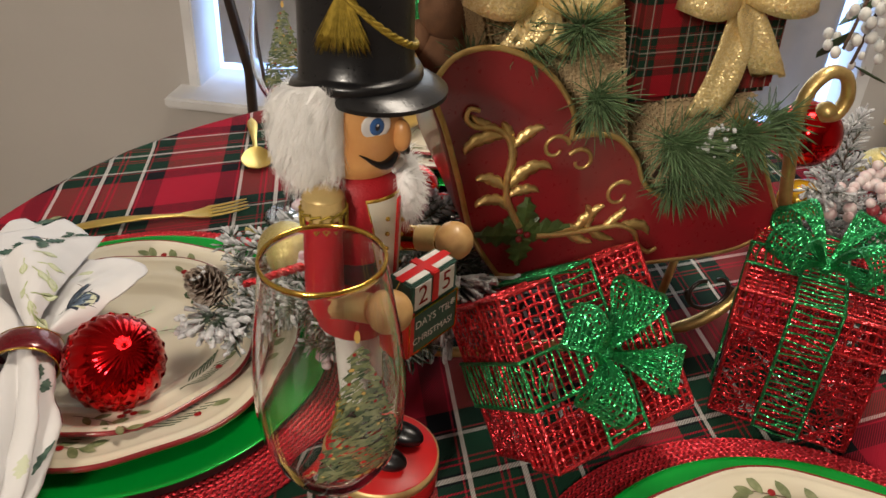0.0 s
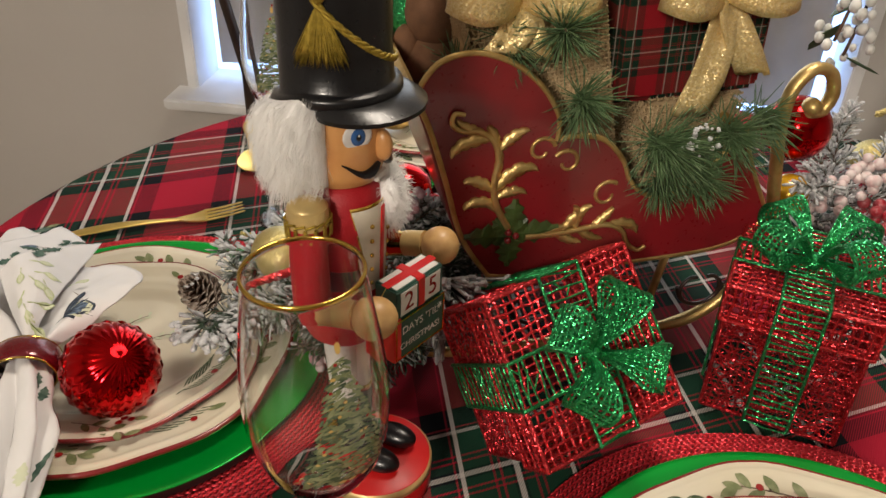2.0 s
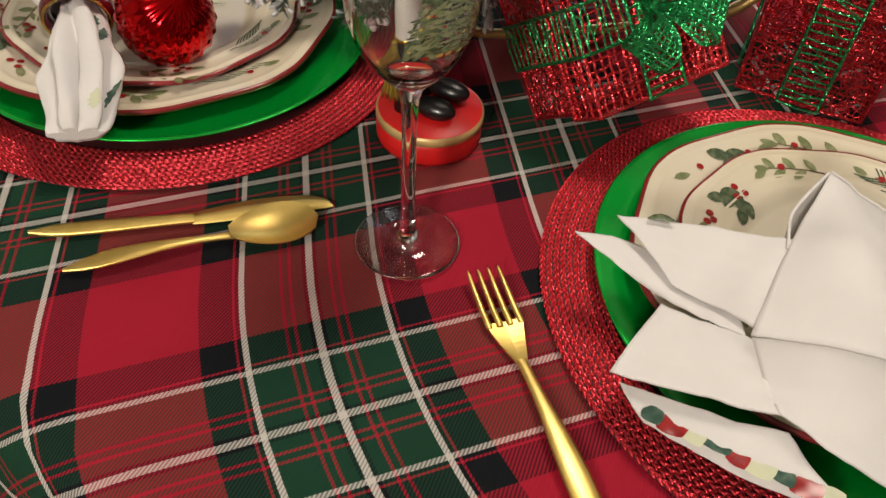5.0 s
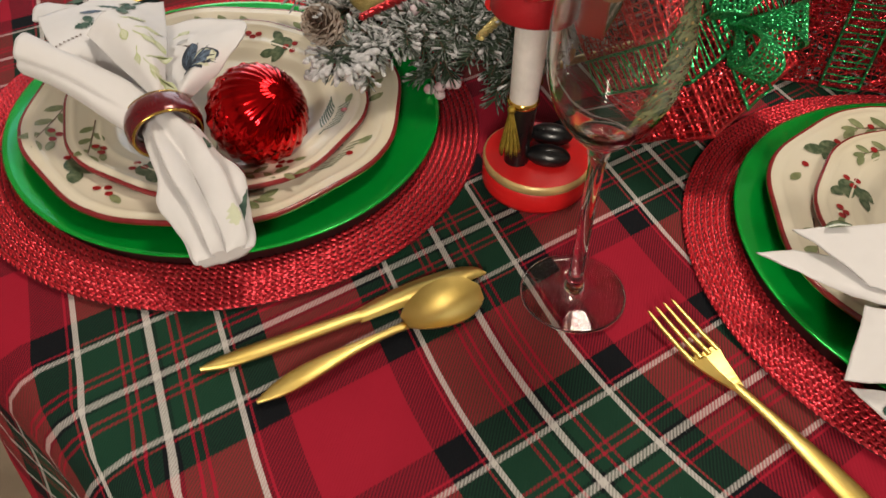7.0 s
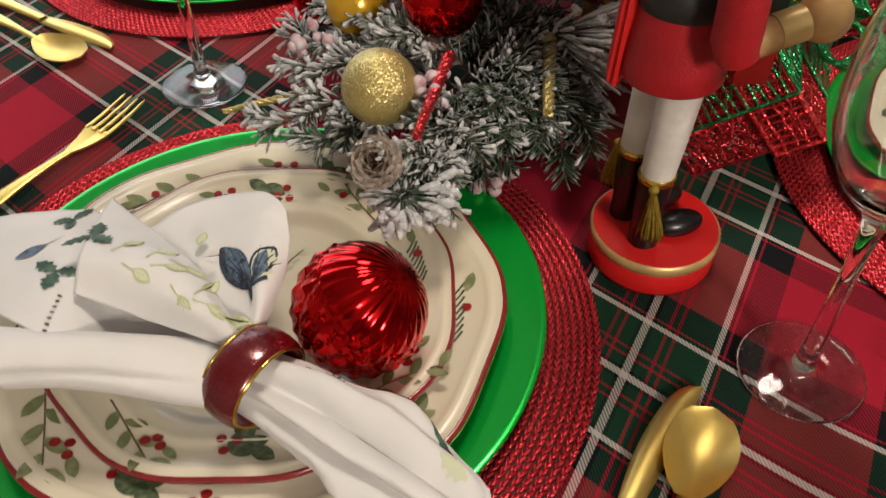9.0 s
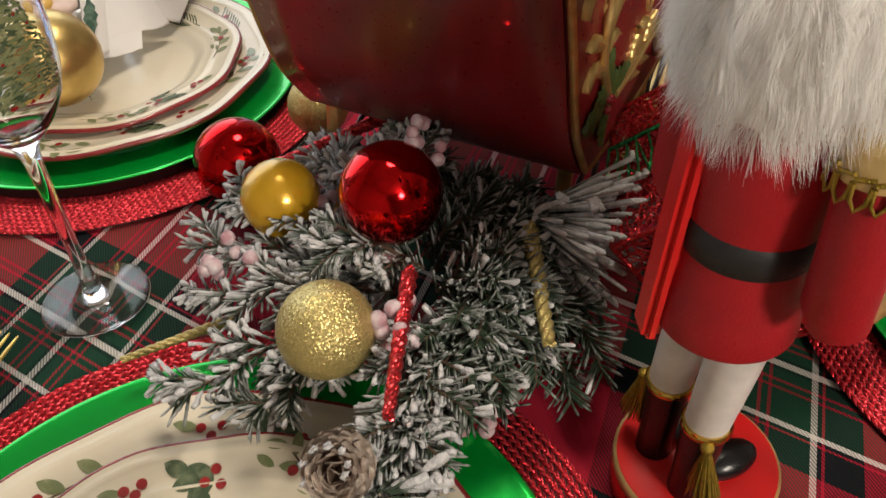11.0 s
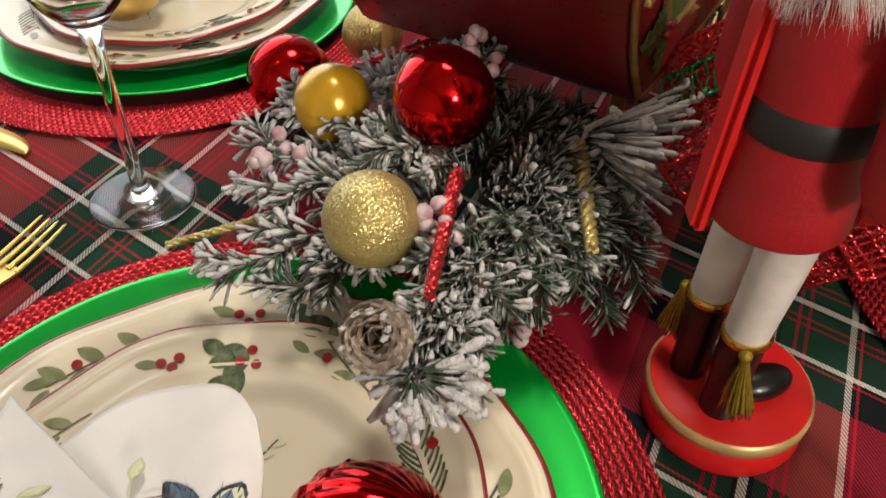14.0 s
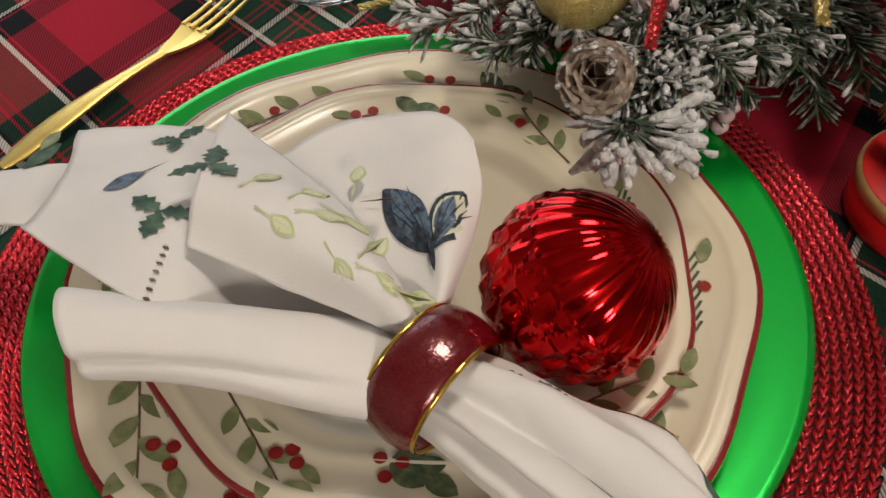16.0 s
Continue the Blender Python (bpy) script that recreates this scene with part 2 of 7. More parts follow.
M_REDBALL = surface("red_mirror_glass", (0.60, 0.008, 0.010), 0.09, metal=1.0, other=(0.48, 0.004, 0.008), scale=30, fine=300, bump=0.03)
M_GOLDBALL = surface("satin_gold_ball", (0.66, 0.47, 0.17), 0.32, metal=0.9, scale=40)
M_GLITGOLD = glitter("gold_glitter", (0.46, 0.37, 0.12), cell=0.00045, tilt=0.42, rough=0.34, metal=0.7, other=(0.70, 0.58, 0.26))
M_YELLOWBALL = surface("yellow_pearl", (0.66, 0.38, 0.02), 0.22, metal=0.35, scale=30, coat=0.4)
M_GLITRED = glitter("red_glitter", (0.56, 0.026, 0.034), cell=0.0010, tilt=0.5, other=(0.82, 0.08, 0.09))
M_GLITDARK = glitter("dark_red_glitter", (0.34, 0.010, 0.016), cell=0.0010, tilt=0.5, other=(0.70, 0.06, 0.07))
M_GLITGREEN = glitter("green_glitter", (0.006, 0.22, 0.060), cell=0.0009, tilt=0.5, other=(0.08, 0.50, 0.19))
M_SLEIGH = surface("burgundy_lacquer", (0.220, 0.011, 0.016), 0.30, other=(0.115, 0.014, 0.014), scale=11, fine=300, bump=0.06, coat=0.25)
M_NEEDLE = flocked("flocked_needles", (0.022, 0.044, 0.022), (0.54, 0.55, 0.55))
M_PINE = surface("green_needles", (0.085, 0.155, 0.060), 0.55, other=(0.15, 0.23, 0.11), scale=120, bump=0.0)
M_SNOW = surface("snow_flock", (0.60, 0.60, 0.61), 0.95, other=(0.40, 0.41, 0.42), scale=200, fine=900, bump=0.6, depth=0.002)
M_TWIG = surface("brown_twig", (0.09, 0.05, 0.03), 0.85, scale=120)
M_CONE = surface("pine_cone_scale", (0.085, 0.050, 0.032), 0.85, other=(0.17, 0.115, 0.08), scale=260, fine=500)
M_CONELIP = surface("pine_cone_lip", (0.36, 0.28, 0.22), 0.9, other=(0.56, 0.50, 0.44), scale=400, fine=900, bump=0.3)
M_BERRY = surface("frosted_berry", (0.40, 0.22, 0.25), 0.8, other=(0.60, 0.54, 0.56), scale=130, fine=600, bump=0.3)
M_WHITEBERRY = surface("white_berry", (0.70, 0.62, 0.60), 0.6, other=(0.62, 0.42, 0.42), scale=130)
M_REDBERRY = surface("red_berry", (0.30, 0.010, 0.02), 0.4, other=(0.42, 0.12, 0.13), scale=140)
M_NRED = surface("red_lacquer", (0.60, 0.012, 0.012), 0.38, other=(0.54, 0.010, 0.012), scale=30, fine=500, bump=0.04)
M_NRED2 = surface("red_felt", (0.37, 0.003, 0.010), 0.55, other=(0.31, 0.003, 0.009), scale=40, fine=900, bump=0.3)
M_NBLACK = surface("black_lacquer", (0.004, 0.004, 0.005), 0.30, other=(0.007, 0.007, 0.008), scale=30, coat=0.08)
M_NBELT = surface("black_felt", (0.016, 0.016, 0.017), 0.6, scale=50)
M_NWHITE = surface("white_paint", (0.76, 0.73, 0.70), 0.4, scale=40)
M_NWOOD = surface("bare_wood", (0.60, 0.37, 0.15), 0.42, other=(0.50, 0.28, 0.10), scale=120, fine=500, coat=0.2)
M_NSKIN = surface("varnished_wood", (0.60, 0.30, 0.105), 0.35, other=(0.53, 0.23, 0.075), scale=60, coat=0.3)
M_FUR = surface("white_fur", (0.92, 0.91, 0.89), 0.95, other=(0.86, 0.85, 0.83), scale=60, fine=1400, bump=0.25, depth=0.0006, sheen=0.4)
M_HAIR = soft_fibre("white_hair", (0.99, 0.985, 0.97), 0.50)
M_PALEGOLD = surface("pale_gold_paint", (0.66, 0.48, 0.20), 0.38, metal=0.35, scale=60, fine=500, bump=0.05)
M_PNAVY = surface("printed_navy", (0.012, 0.018, 0.032), 0.8, other=(0.05, 0.07, 0.10), scale=400, bump=0.0)
M_VEST = surface("cream_vest", (0.66, 0.60, 0.48), 0.6, scale=50)
M_BLUE = surface("blue_paint", (0.03, 0.10, 0.28), 0.3, scale=60)
M_TRIMGOLD = surface("gold_thread", (0.45, 0.32, 0.05), 0.45, metal=0.7, other=(0.25, 0.18, 0.02), scale=300, fine=1500, bump=0.6)
M_CALGREEN = surface("calendar_green", (0.020, 0.085, 0.060), 0.5, scale=60)
M_BURLAP = surface("burlap", (0.50, 0.37, 0.21), 0.95, other=(0.37, 0.26, 0.135), scale=90, fine=700, bump=0.6)
M_BURGUNDY = glitter("maroon_enamel", (0.085, 0.002, 0.006), cell=0.0005, tilt=0.07, rough=0.20, metal=0.25, other=(0.15, 0.006, 0.011))
M_BURGUNDY.node_tree.nodes["Principled BSDF"].inputs["Coat Weight"].default_value = 0.6
M_TEDDY = surface("brown_plush", (0.16, 0.075, 0.035), 0.9, scale=80, fine=700, bump=0.5)
M_HOLLY = surface("holly_green_paint", (0.06, 0.10, 0.025), 0.4, other=(0.03, 0.05, 0.015), scale=70)
M_PETAL = surface("white_petal", (0.72, 0.72, 0.68), 0.7, scale=60)
M_LEAF = surface("dark_leaf", (0.05, 0.09, 0.035), 0.5, scale=60)


# ---- mesh helpers ----
class Builder:
    """Collects pieces of one mesh."""

    def __init__(self):
        self.v, self.f, self.m, self.s, self.flock, self.uv = [], [], [], [], [], None

    def add(self, verts, faces, mat=0, smooth=True, flock=0.0):
        n = len(self.v)
        self.v.extend(tuple(p) for p in verts)
        self.flock.extend(flock if isinstance(flock, (list, tuple)) else [flock] * len(verts))
        self.f.extend(tuple(n + i for i in f) for f in faces)
        self.m.extend([mat] * len(faces))
        self.s.extend([smooth] * len(faces))

    def grid(self, rows, mat=0, closed_u=False, closed_v=False, smooth=True, flock=0.0):
        """rows: a list of equally long rings or strips of points."""
        n, k = len(rows), len(rows[0])
        verts = [p for r in rows for p in r]
        faces = []
        for i in range(n if closed_v else n - 1):
            for j in range(k if closed_u else k - 1):
                a, b = i * k + j, i * k + (j + 1) % k
                c, d = ((i + 1) % n) * k + (j + 1) % k, ((i + 1) % n) * k + j
                faces.append((a, b, c, d))
        self.add(verts, faces, mat, smooth, flock)

    def lathe(self, profile, segs=32, mat=0, centre=(0, 0, 0), smooth=True, wave=None):
        cx, cy, cz = centre
        rows = []
        for r, z in profile:
            ring = []
            for j in range(segs):
                a = 2 * math.pi * j / segs
                rr = r * (wave(a, r) if wave else 1)
                ring.append((cx + rr * math.cos(a), cy + rr * math.sin(a), cz + z))
            rows.append(ring)
        self.grid(rows, mat, closed_u=True, smooth=smooth)

    def tube(self, pts, rad, segs=8, mat=0, flat=1.0, smooth=True, caps=True, flock=0.0):
        pts = [Vector(p) for p in pts]
        rads = rad if isinstance(rad, (list, tuple)) else [rad] * len(pts)
        rows, side = [], None
        for i, p in enumerate(pts):
            t = (pts[min(i + 1, len(pts) - 1)] - pts[max(i - 1, 0)]).normalized()
            if side is None:
                ref = Vector((0, 0, 1)) if abs(t.z) < 0.9 else Vector((1, 0, 0))
                side = t.cross(ref).normalized()
            side = (side - t * side.dot(t)).normalized()
            up = side.cross(t)
            rows.append([p + rads[i] * (math.cos(a) * side + flat * math.sin(a) * up) for a in (2 * math.pi * j / segs for j in range(segs))])
        self.grid(rows, mat, closed_u=True, smooth=smooth, flock=flock)
        if caps:
            self.add(rows[0], [tuple(range(segs))[::-1]], mat, smooth, flock)
            self.add(rows[-1], [tuple(range(segs))], mat, smooth, flock)

    def ball(self, c, r, mat=0, segs=16, rings=10, stretch=(1, 1, 1), turn=None, smooth=True, bumpy=0.0):
        rows = []
        for i in range(rings + 1):
            th = math.pi * i / rings
            ring = []
            for j in range(segs):
                a = 2 * math.pi * j / segs
                k = 1 + (random.uniform(-bumpy, bumpy) if bumpy else 0)
                p = Vector((r * k * stretch[0] * math.sin(th) * math.cos(a), r * k * stretch[1] * math.sin(th) * math.sin(a), r * k * stretch[2] * math.cos(th)))
                if turn is not None:
                    p = turn @ p
                ring.append(p + Vector(c))
            rows.append(ring)
        self.grid(rows, mat, closed_u=True, smooth=smooth)

    def box(self, size, m=None, mat=0, bevel=0.0):
        bm = bmesh.new()
        bmesh.ops.create_cube(bm, size=1.0)
        bmesh.ops.scale(bm, vec=size, verts=bm.verts)
        if bevel:
            bmesh.ops.bevel(bm, geom=list(bm.edges), offset=bevel, segments=2, affect="EDGES")
        if m is not None:
            bmesh.ops.transform(bm, matrix=m, verts=bm.verts)
        bm.verts.index_update()
        self.add([v.co[:] for v in bm.verts], [[v.index for v in f.verts] for f in bm.faces], mat, False)
        bm.free()

    def needle(self, p, q, r, mat=0, flock=(0.0, 1.0)):
        p, q = Vector(p), Vector(q)
        t = q - p
        s = t.cross(Vector((0.31, 0.52, 0.79))).normalized() * r
        w = t.cross(s).normalized() * r
        a = [p + s, p - 0.5 * s + 0.87 * w, p - 0.5 * s - 0.87 * w]
        b = [v * 1.0 + t * 0.85 for v in a]
        self.add(a + b + [q], [(0, 1, 4, 3), (1, 2, 5, 4), (2, 0, 3, 5), (3, 4, 6), (4, 5, 6), (5, 3, 6)], mat, True, [flock[0]] * 3 + [flock[1]] * 4)

    def move(self, m):
        self.v = [tuple(m @ Vector(p)) for p in self.v]
        return self

    def mesh(self, name, mats, uv=None):
        me = bpy.data.meshes.new(name)
        me.from_pydata(self.v, [], self.f)
        for mt in mats:
            me.materials.append(mt)
        me.polygons.foreach_set("material_index", self.m)
        me.polygons.foreach_set("use_smooth", self.s)
        if any(self.flock):
            at = me.attributes.new("flock", "FLOAT", "POINT")
            at.data.foreach_set("value", self.flock)
        if uv:
            layer = me.uv_layers.new(name="cloth")
            for loop in me.loops:
                layer.data[loop.index].uv = uv(loop.vertex_index)
        me.update()
        return me


def thing(name, label, category, m=None, group="", kind=""):
    ob = new(name)
    ob.empty_display_size = 0.02
    if m is not None:
        ob.matrix_basis = m
    return tagged(ob, label, category, group, kind)


def solo(name, b, mats, label, category, m=None, group="", kind=""):
    """A thing of one mesh."""
    ob = new(name, b.mesh(name, mats if isinstance(mats, (list, tuple)) else [mats]))
    if m is not None:
        ob.matrix_basis = m
    return tagged(ob, label, category, group, kind)


def part(name, b, mats, parent, label="", kind=""):
    ob = new(name, b.mesh(name, mats if isinstance(mats, (list, tuple)) else [mats]))
    ob.parent = parent
    return tagged(ob, label, kind=kind)


def smooth_path(pts, steps=8, closed=False):
    """A smooth curve through control points."""
    pts = [Vector(p) for p in pts]
    n, out = len(pts), []
    for i in range(n if closed else n - 1):
        if closed:
            a, b, c, d = (pts[(i + k) % n] for k in (-1, 0, 1, 2))
        else:
            a, b, c, d = pts[max(i - 1, 0)], pts[i], pts[i + 1], pts[min(i + 2, n - 1)]
        for k in range(steps):
            t = k / steps
            out.append(0.5 * ((2 * b) + (c - a) * t + (2 * a - 5 * b + 4 * c - d) * t * t + (3 * b - a - 3 * c + d) * t ** 3))
    if not closed:
        out.append(pts[-1])
    return out


def facing(axis, x=None):
    """A turn whose z axis lies along axis."""
    return Vector(axis).to_track_quat("Z", "Y").to_matrix()


# ---- room ----
TOP = -0.75  # the floor, below the tabletop at z = 0
b = Builder()
b.box((4.6, 4.6, 0.1), pose(0.3, -0.3, TOP - 0.05))
solo("floor", b, M_FLOOR, "beige carpet floor under the dining table", "floor", kind="structure")
b = Builder()
b.box((4.6, 4.6, 0.1), pose(0.3, -0.3, 1.70))
solo("ceiling", b, M_CEIL, "plain white ceiling", "ceiling", kind="structure")
WX0, WX1, WZ0, WZ1, WY = -0.62, 0.74, -0.225, 1.15, 1.80
b = Builder()
for x0, x1, z0, z1 in ((-2.0, WX0, TOP, 1.65), (WX1, 2.6, TOP, 1.65), (WX0, WX1, TOP, WZ0), (WX0, WX1, WZ1, 1.65)):
    b.box((x1 - x0, 0.14, z1 - z0), pose((x0 + x1) / 2, WY + 0.07, (z0 + z1) / 2))
solo("wall_north", b, M_WALL, "warm grey painted wall round the window", "wall", kind="structure")
for nm, x, y, w, d in (("wall_west", -2.05, -0.3, 0.1, 4.6), ("wall_east", 2.65, -0.3, 0.1, 4.6), ("wall_south", 0.3, -2.6, 4.6, 0.1)):
    b = Builder()
    b.box((w, d, 2.4), pose(x, y, 0.45))
    solo(nm, b, M_WALL, "plain warm grey painted wall", "wall", kind="structure")

window = thing("window_1", "white window with blinds and blue daylight at its edges", "window", kind="structure")
b = Builder()
b.box((WX1 - WX0 + 0.02, 0.02, WZ1 - WZ0 + 0.02), pose((WX0 + WX1) / 2, WY + 0.13, (WZ0 + WZ1) / 2))
part("pane", b, M_SKY, window, "pane full of blue daylight")
b = Builder()
for x in (WX0 + 0.012, WX1 - 0.012):
    b.box((0.024, 0.12, WZ1 - WZ0), pose(x, WY + 0.055, (WZ0 + WZ1) / 2), bevel=0.003)
part("window_frame", b, M_WHITE, window)
b = Builder()
b.box((WX1 - WX0 + 0.05, 0.20, 0.024), pose((WX0 + WX1) / 2, WY + 0.02, WZ0), bevel=0.005)
part("window_sill", b, M_WHITE, window, "white painted sill")
b = Builder()
rows = []
for k in range(161):
    x = WX0 + 0.052 + (WX1 - WX0 - 0.115) * k / 160
    y = WY + 0.070 + 0.004 * math.sin(k * 0.62) + 0.002 * math.sin(k * 0.17)
    rows.append([(x, y, WZ0 + 0.045), (x, y + 0.002, WZ1 - 0.02)])
b.grid(rows)
blind = part("blind", b, M_BLIND, window, "white pleated blind")
mod = blind.modifiers.new("thickness", "SOLIDIFY")
mod.thickness = 0.003

# ---- table and cloth ----
CX, CY, RA, RB = 0.20, 0.84, 0.60, 0.56
table = thing("dining_table", "oval dining table hidden under a tartan cloth", "table")
b = Builder()
b.lathe([(0, -0.03), (0.985, -0.03), (0.995, -0.022), (0.995, -0.012), (0.985, -0.004), (0, -0.004)], 64, smooth=False)
b.move(Matrix.Translation((CX, CY, 0)) @ Matrix.Diagonal((RA, RB, 1, 1)))
part("tabletop", b, M_DARKWOOD, table)
for sx, sy in ((-1, -1), (1, -1), (-1, 1), (1, 1)):
    b = Builder()
    b.tube([(CX + sx * 0.33, CY + sy * 0.30, TOP), (CX + sx * 0.33, CY + sy * 0.30, -0.4), (CX + sx * 0.32, CY + sy * 0.29, -0.03)], [0.02, 0.028, 0.035], 10)
    part("leg", b, M_DARKWOOD, table)

b = Builder()
NA = 180
uvs = []
rings = [0.0] + [i / 24 for i in range(1, 25)]
drop = [(0.012, 0.001), (0.024, 0.006), (0.033, 0.016), (0.038, 0.03), (0.042, 0.06), (0.047, 0.11), (0.052, 0.17), (0.055, 0.23)]
rows = []


def cloth_uv(x, y):
    x, y = x - 0.002, y - 0.571
    u, v = 0.9867 * x + 0.2733 * y + 0.0415, 0.479 * x - 0.9048 * y
    return (u - 1.03 * max(0.0, v - 0.06) ** 2, v)


for r in rings:
    row = []
    for j in range(NA):
        a = 2 * math.pi * j / NA
        x, y = CX + RA * r * math.cos(a), CY + RB * r * math.sin(a)
        z = -0.0012 + 0.0010 * noise.noise((x * 9, y * 9, 0)) * min(1, r * 2)
        row.append((x, y, z))
        uvs.append(cloth_uv(x, y))
    rows.append(row)
for out, down in drop:
    row = []
    for j in range(NA):
        a = 2 * math.pi * j / NA
        fold = 1 + (0.35 * math.sin(11 * a + 0.8) + 0.22 * math.sin(19 * a)) * min(1, down / 0.1) * 0.9
        nx, ny = math.cos(a), math.sin(a)
        x, y = CX + (RA + out * fold) * nx, CY + (RB + out * fold) * ny
        row.append((x, y, -down))
        run = 0.8 * out + down
        uvs.append(cloth_uv(CX + (RA + run) * nx, CY + (RB + run) * ny))
    rows.append(row)
b.grid(rows, closed_u=True)
cloth = new("tablecloth", b.mesh("tablecloth", [M_CLOTH], uv=lambda i: uvs[i]))
tagged(cloth, "red, green and white tartan tablecloth draped over the table", "tablecloth")


# ---- place settings ----
def scallop(a, r):
    return 1 + 0.020 * math.cos(8 * a) + 0.012 * abs(math.sin(4 * a)) * (1 if r > 0.05 else 0)


def plate_height(k, rim):
    """Height of a plate's surface at the share k of its radius."""
    if k < 0.60:
        return 0.004
    if k < 0.72:
        t = (k - 0.60) / 0.12
        return 0.004 + (rim - 0.011) * (t * t * (3 - 2 * t))
    return rim - 0.007 + 0.007 * (k - 0.72) / 0.28


def make_plate(name, radius, rim, label, motifs, m, group):
    ob = thing(name, label, "plate", m, group)
    b = Builder()
    ks = [0, 0.2, 0.4, 0.58] + [0.60 + 0.01 * q for q in range(13)] + [0.735, 0.76, 0.79, 0.80, 0.85, 0.905, 0.920, 0.935, 0.950, 0.965, 0.982]
    prof = [(k * radius, plate_height(k, rim) + (0.0009 if k == 0.79 else 0.0011 if k == 0.935 else 0.0005 if k in (0.920, 0.950) else 0)) for k in ks]
    b.lathe(prof, 128, wave=scallop)
    part("dish", b, M_CREAM, ob)
    b = Builder()
    b.lathe([(0.982 * radius, plate_height(0.982, rim)), (0.992 * radius, rim - 0.0002), (radius, rim - 0.0012), (1.003 * radius, rim - 0.003), (0.985 * radius, rim - 0.0042), (0.72 * radius, rim - 0.0125), (0.60 * radius, -0.0005), (0.55 * radius, -0.001)], 128, wave=scallop)
    part("rim", b, M_RIMRED, ob, "scalloped maroon rim")
    b = Builder()
    random.seed(motifs)

    def lay(x, y, lift=0.0005):
        r = math.hypot(x, y)
        a = math.atan2(y, x)
        return (x, y, plate_height(r / radius / scallop(a, r), rim) + lift)

    def leaf(x, y, ang, ln, wd, mat, lift=0.0006):
        pts = []
        for k in range(7):
            t = k / 6
            w = wd * math.sin(math.pi * t) ** 0.7
            bx, by = x + ln * t * math.cos(ang), y + ln * t * math.sin(ang)
            pts.append([lay(bx - w * math.sin(ang), by + w * math.cos(ang), lift), lay(bx, by, lift), lay(bx + w * math.sin(ang), by - w * math.cos(ang), lift)])
        b.grid(pts, mat)

    def disc(x, y, r, mat, lift=0.0008):
        ring = [lay(x + r * math.cos(2 * math.pi * k / 10), y + r * math.sin(2 * math.pi * k / 10), lift) for k in range(10)]
        b.add(ring, [tuple(range(10))], mat)

    def stem(x, y, ang, ln, bend, w=0.00045, mat=4):
        rows = []
        for k in range(9):
            t = k / 8
            aa = ang + bend * t
            rows.append([lay(x - w * math.sin(aa), y + w * math.cos(aa), 0.0004), lay(x + w * math.sin(aa), y - w * math.cos(aa), 0.0004)])
            x, y = x + ln / 8 * math.cos(aa), y + ln / 8 * math.sin(aa)
        b.grid(rows, mat)

    def twig(x, y, ang, ln, mat):
        bend = random.uniform(-0.7, 0.7)
        stem(x, y, ang, ln, bend)
        for k in range(6):
            t = (k + 1.2) / 6.4
            aa = ang + bend * t * 0.5
            side = 1 if k % 2 else -1
            leaf(x + ln * t * math.cos(aa), y + ln * t * math.sin(aa), aa + side * 0.75, ln * 0.27, ln * 0.060, mat)

    def holly(x, y, ang, ln):
        for s in (-0.55, 0.55):
            for q in range(3):
                leaf(x + q * ln * 0.22 * math.cos(ang + s), y + q * ln * 0.22 * math.sin(ang + s), ang + s + (0.5 if q % 2 else -0.3), ln * 0.55, ln * 0.16, 1)
        for q in range(3):
            disc(x + 0.0045 * math.cos(q * 2.1 + ang), y + 0.0045 * math.sin(q * 2.1 + ang), 0.0026, 2)

    def fir(x, y, ang, ln):
        stem(x, y, ang, ln, 0.2, 0.0006, 1)
        for k in range(16):
            t = 0.15 + 0.85 * k / 16
            side = 1 if k % 2 else -1
            stem(x + ln * t * math.cos(ang + 0.1 * t), y + ln * t * math.sin(ang + 0.1 * t), ang + side * 0.75, ln * 0.42, side * -0.4, 0.0006, 1)

    for k in range(8):
        a = 2 * math.pi * (k + 0.35 + 0.2 * random.random()) / 8
        r = radius * 0.80
        x, y = r * math.cos(a), r * math.sin(a)
        if k % 4 == 0:
            holly(x, y, a + 1.9, radius * 0.24)
        elif k % 4 == 2:
            fir(x, y, a + 1.6 + random.uniform(-0.3, 0.3), radius * 0.34)
        else:
            twig(x, y, a + 1.45, radius * 0.42, 0 if k % 2 else 1)
        aa = a + 0.36
        for q in range(random.choice((1, 1, 3))):
            disc(radius * (0.86 - 0.035 * (q % 2)) * math.cos(aa + q * 0.045), radius * (0.86 - 0.035 * (q % 2)) * math.sin(aa + q * 0.045), 0.0027, 2)
        leaf(radius * 0.86 * math.cos(aa + 0.1), radius * 0.86 * math.sin(aa + 0.1), aa + 1.3, radius * 0.10, radius * 0.022, 0)
    for k in range(5):
        a = random.uniform(0, 6.28)
        twig(radius * 0.25 * math.cos(a), radius * 0.25 * math.sin(a), a + random.uniform(-1, 1), radius * 0.22, 5)
    part("print", b, [M_PGREEN, M_PDARK, M_PRED, M_PYEL, M_PBROWN, M_PPALE], ob, "printed holly, berries and twigs", "stuff")
    return ob


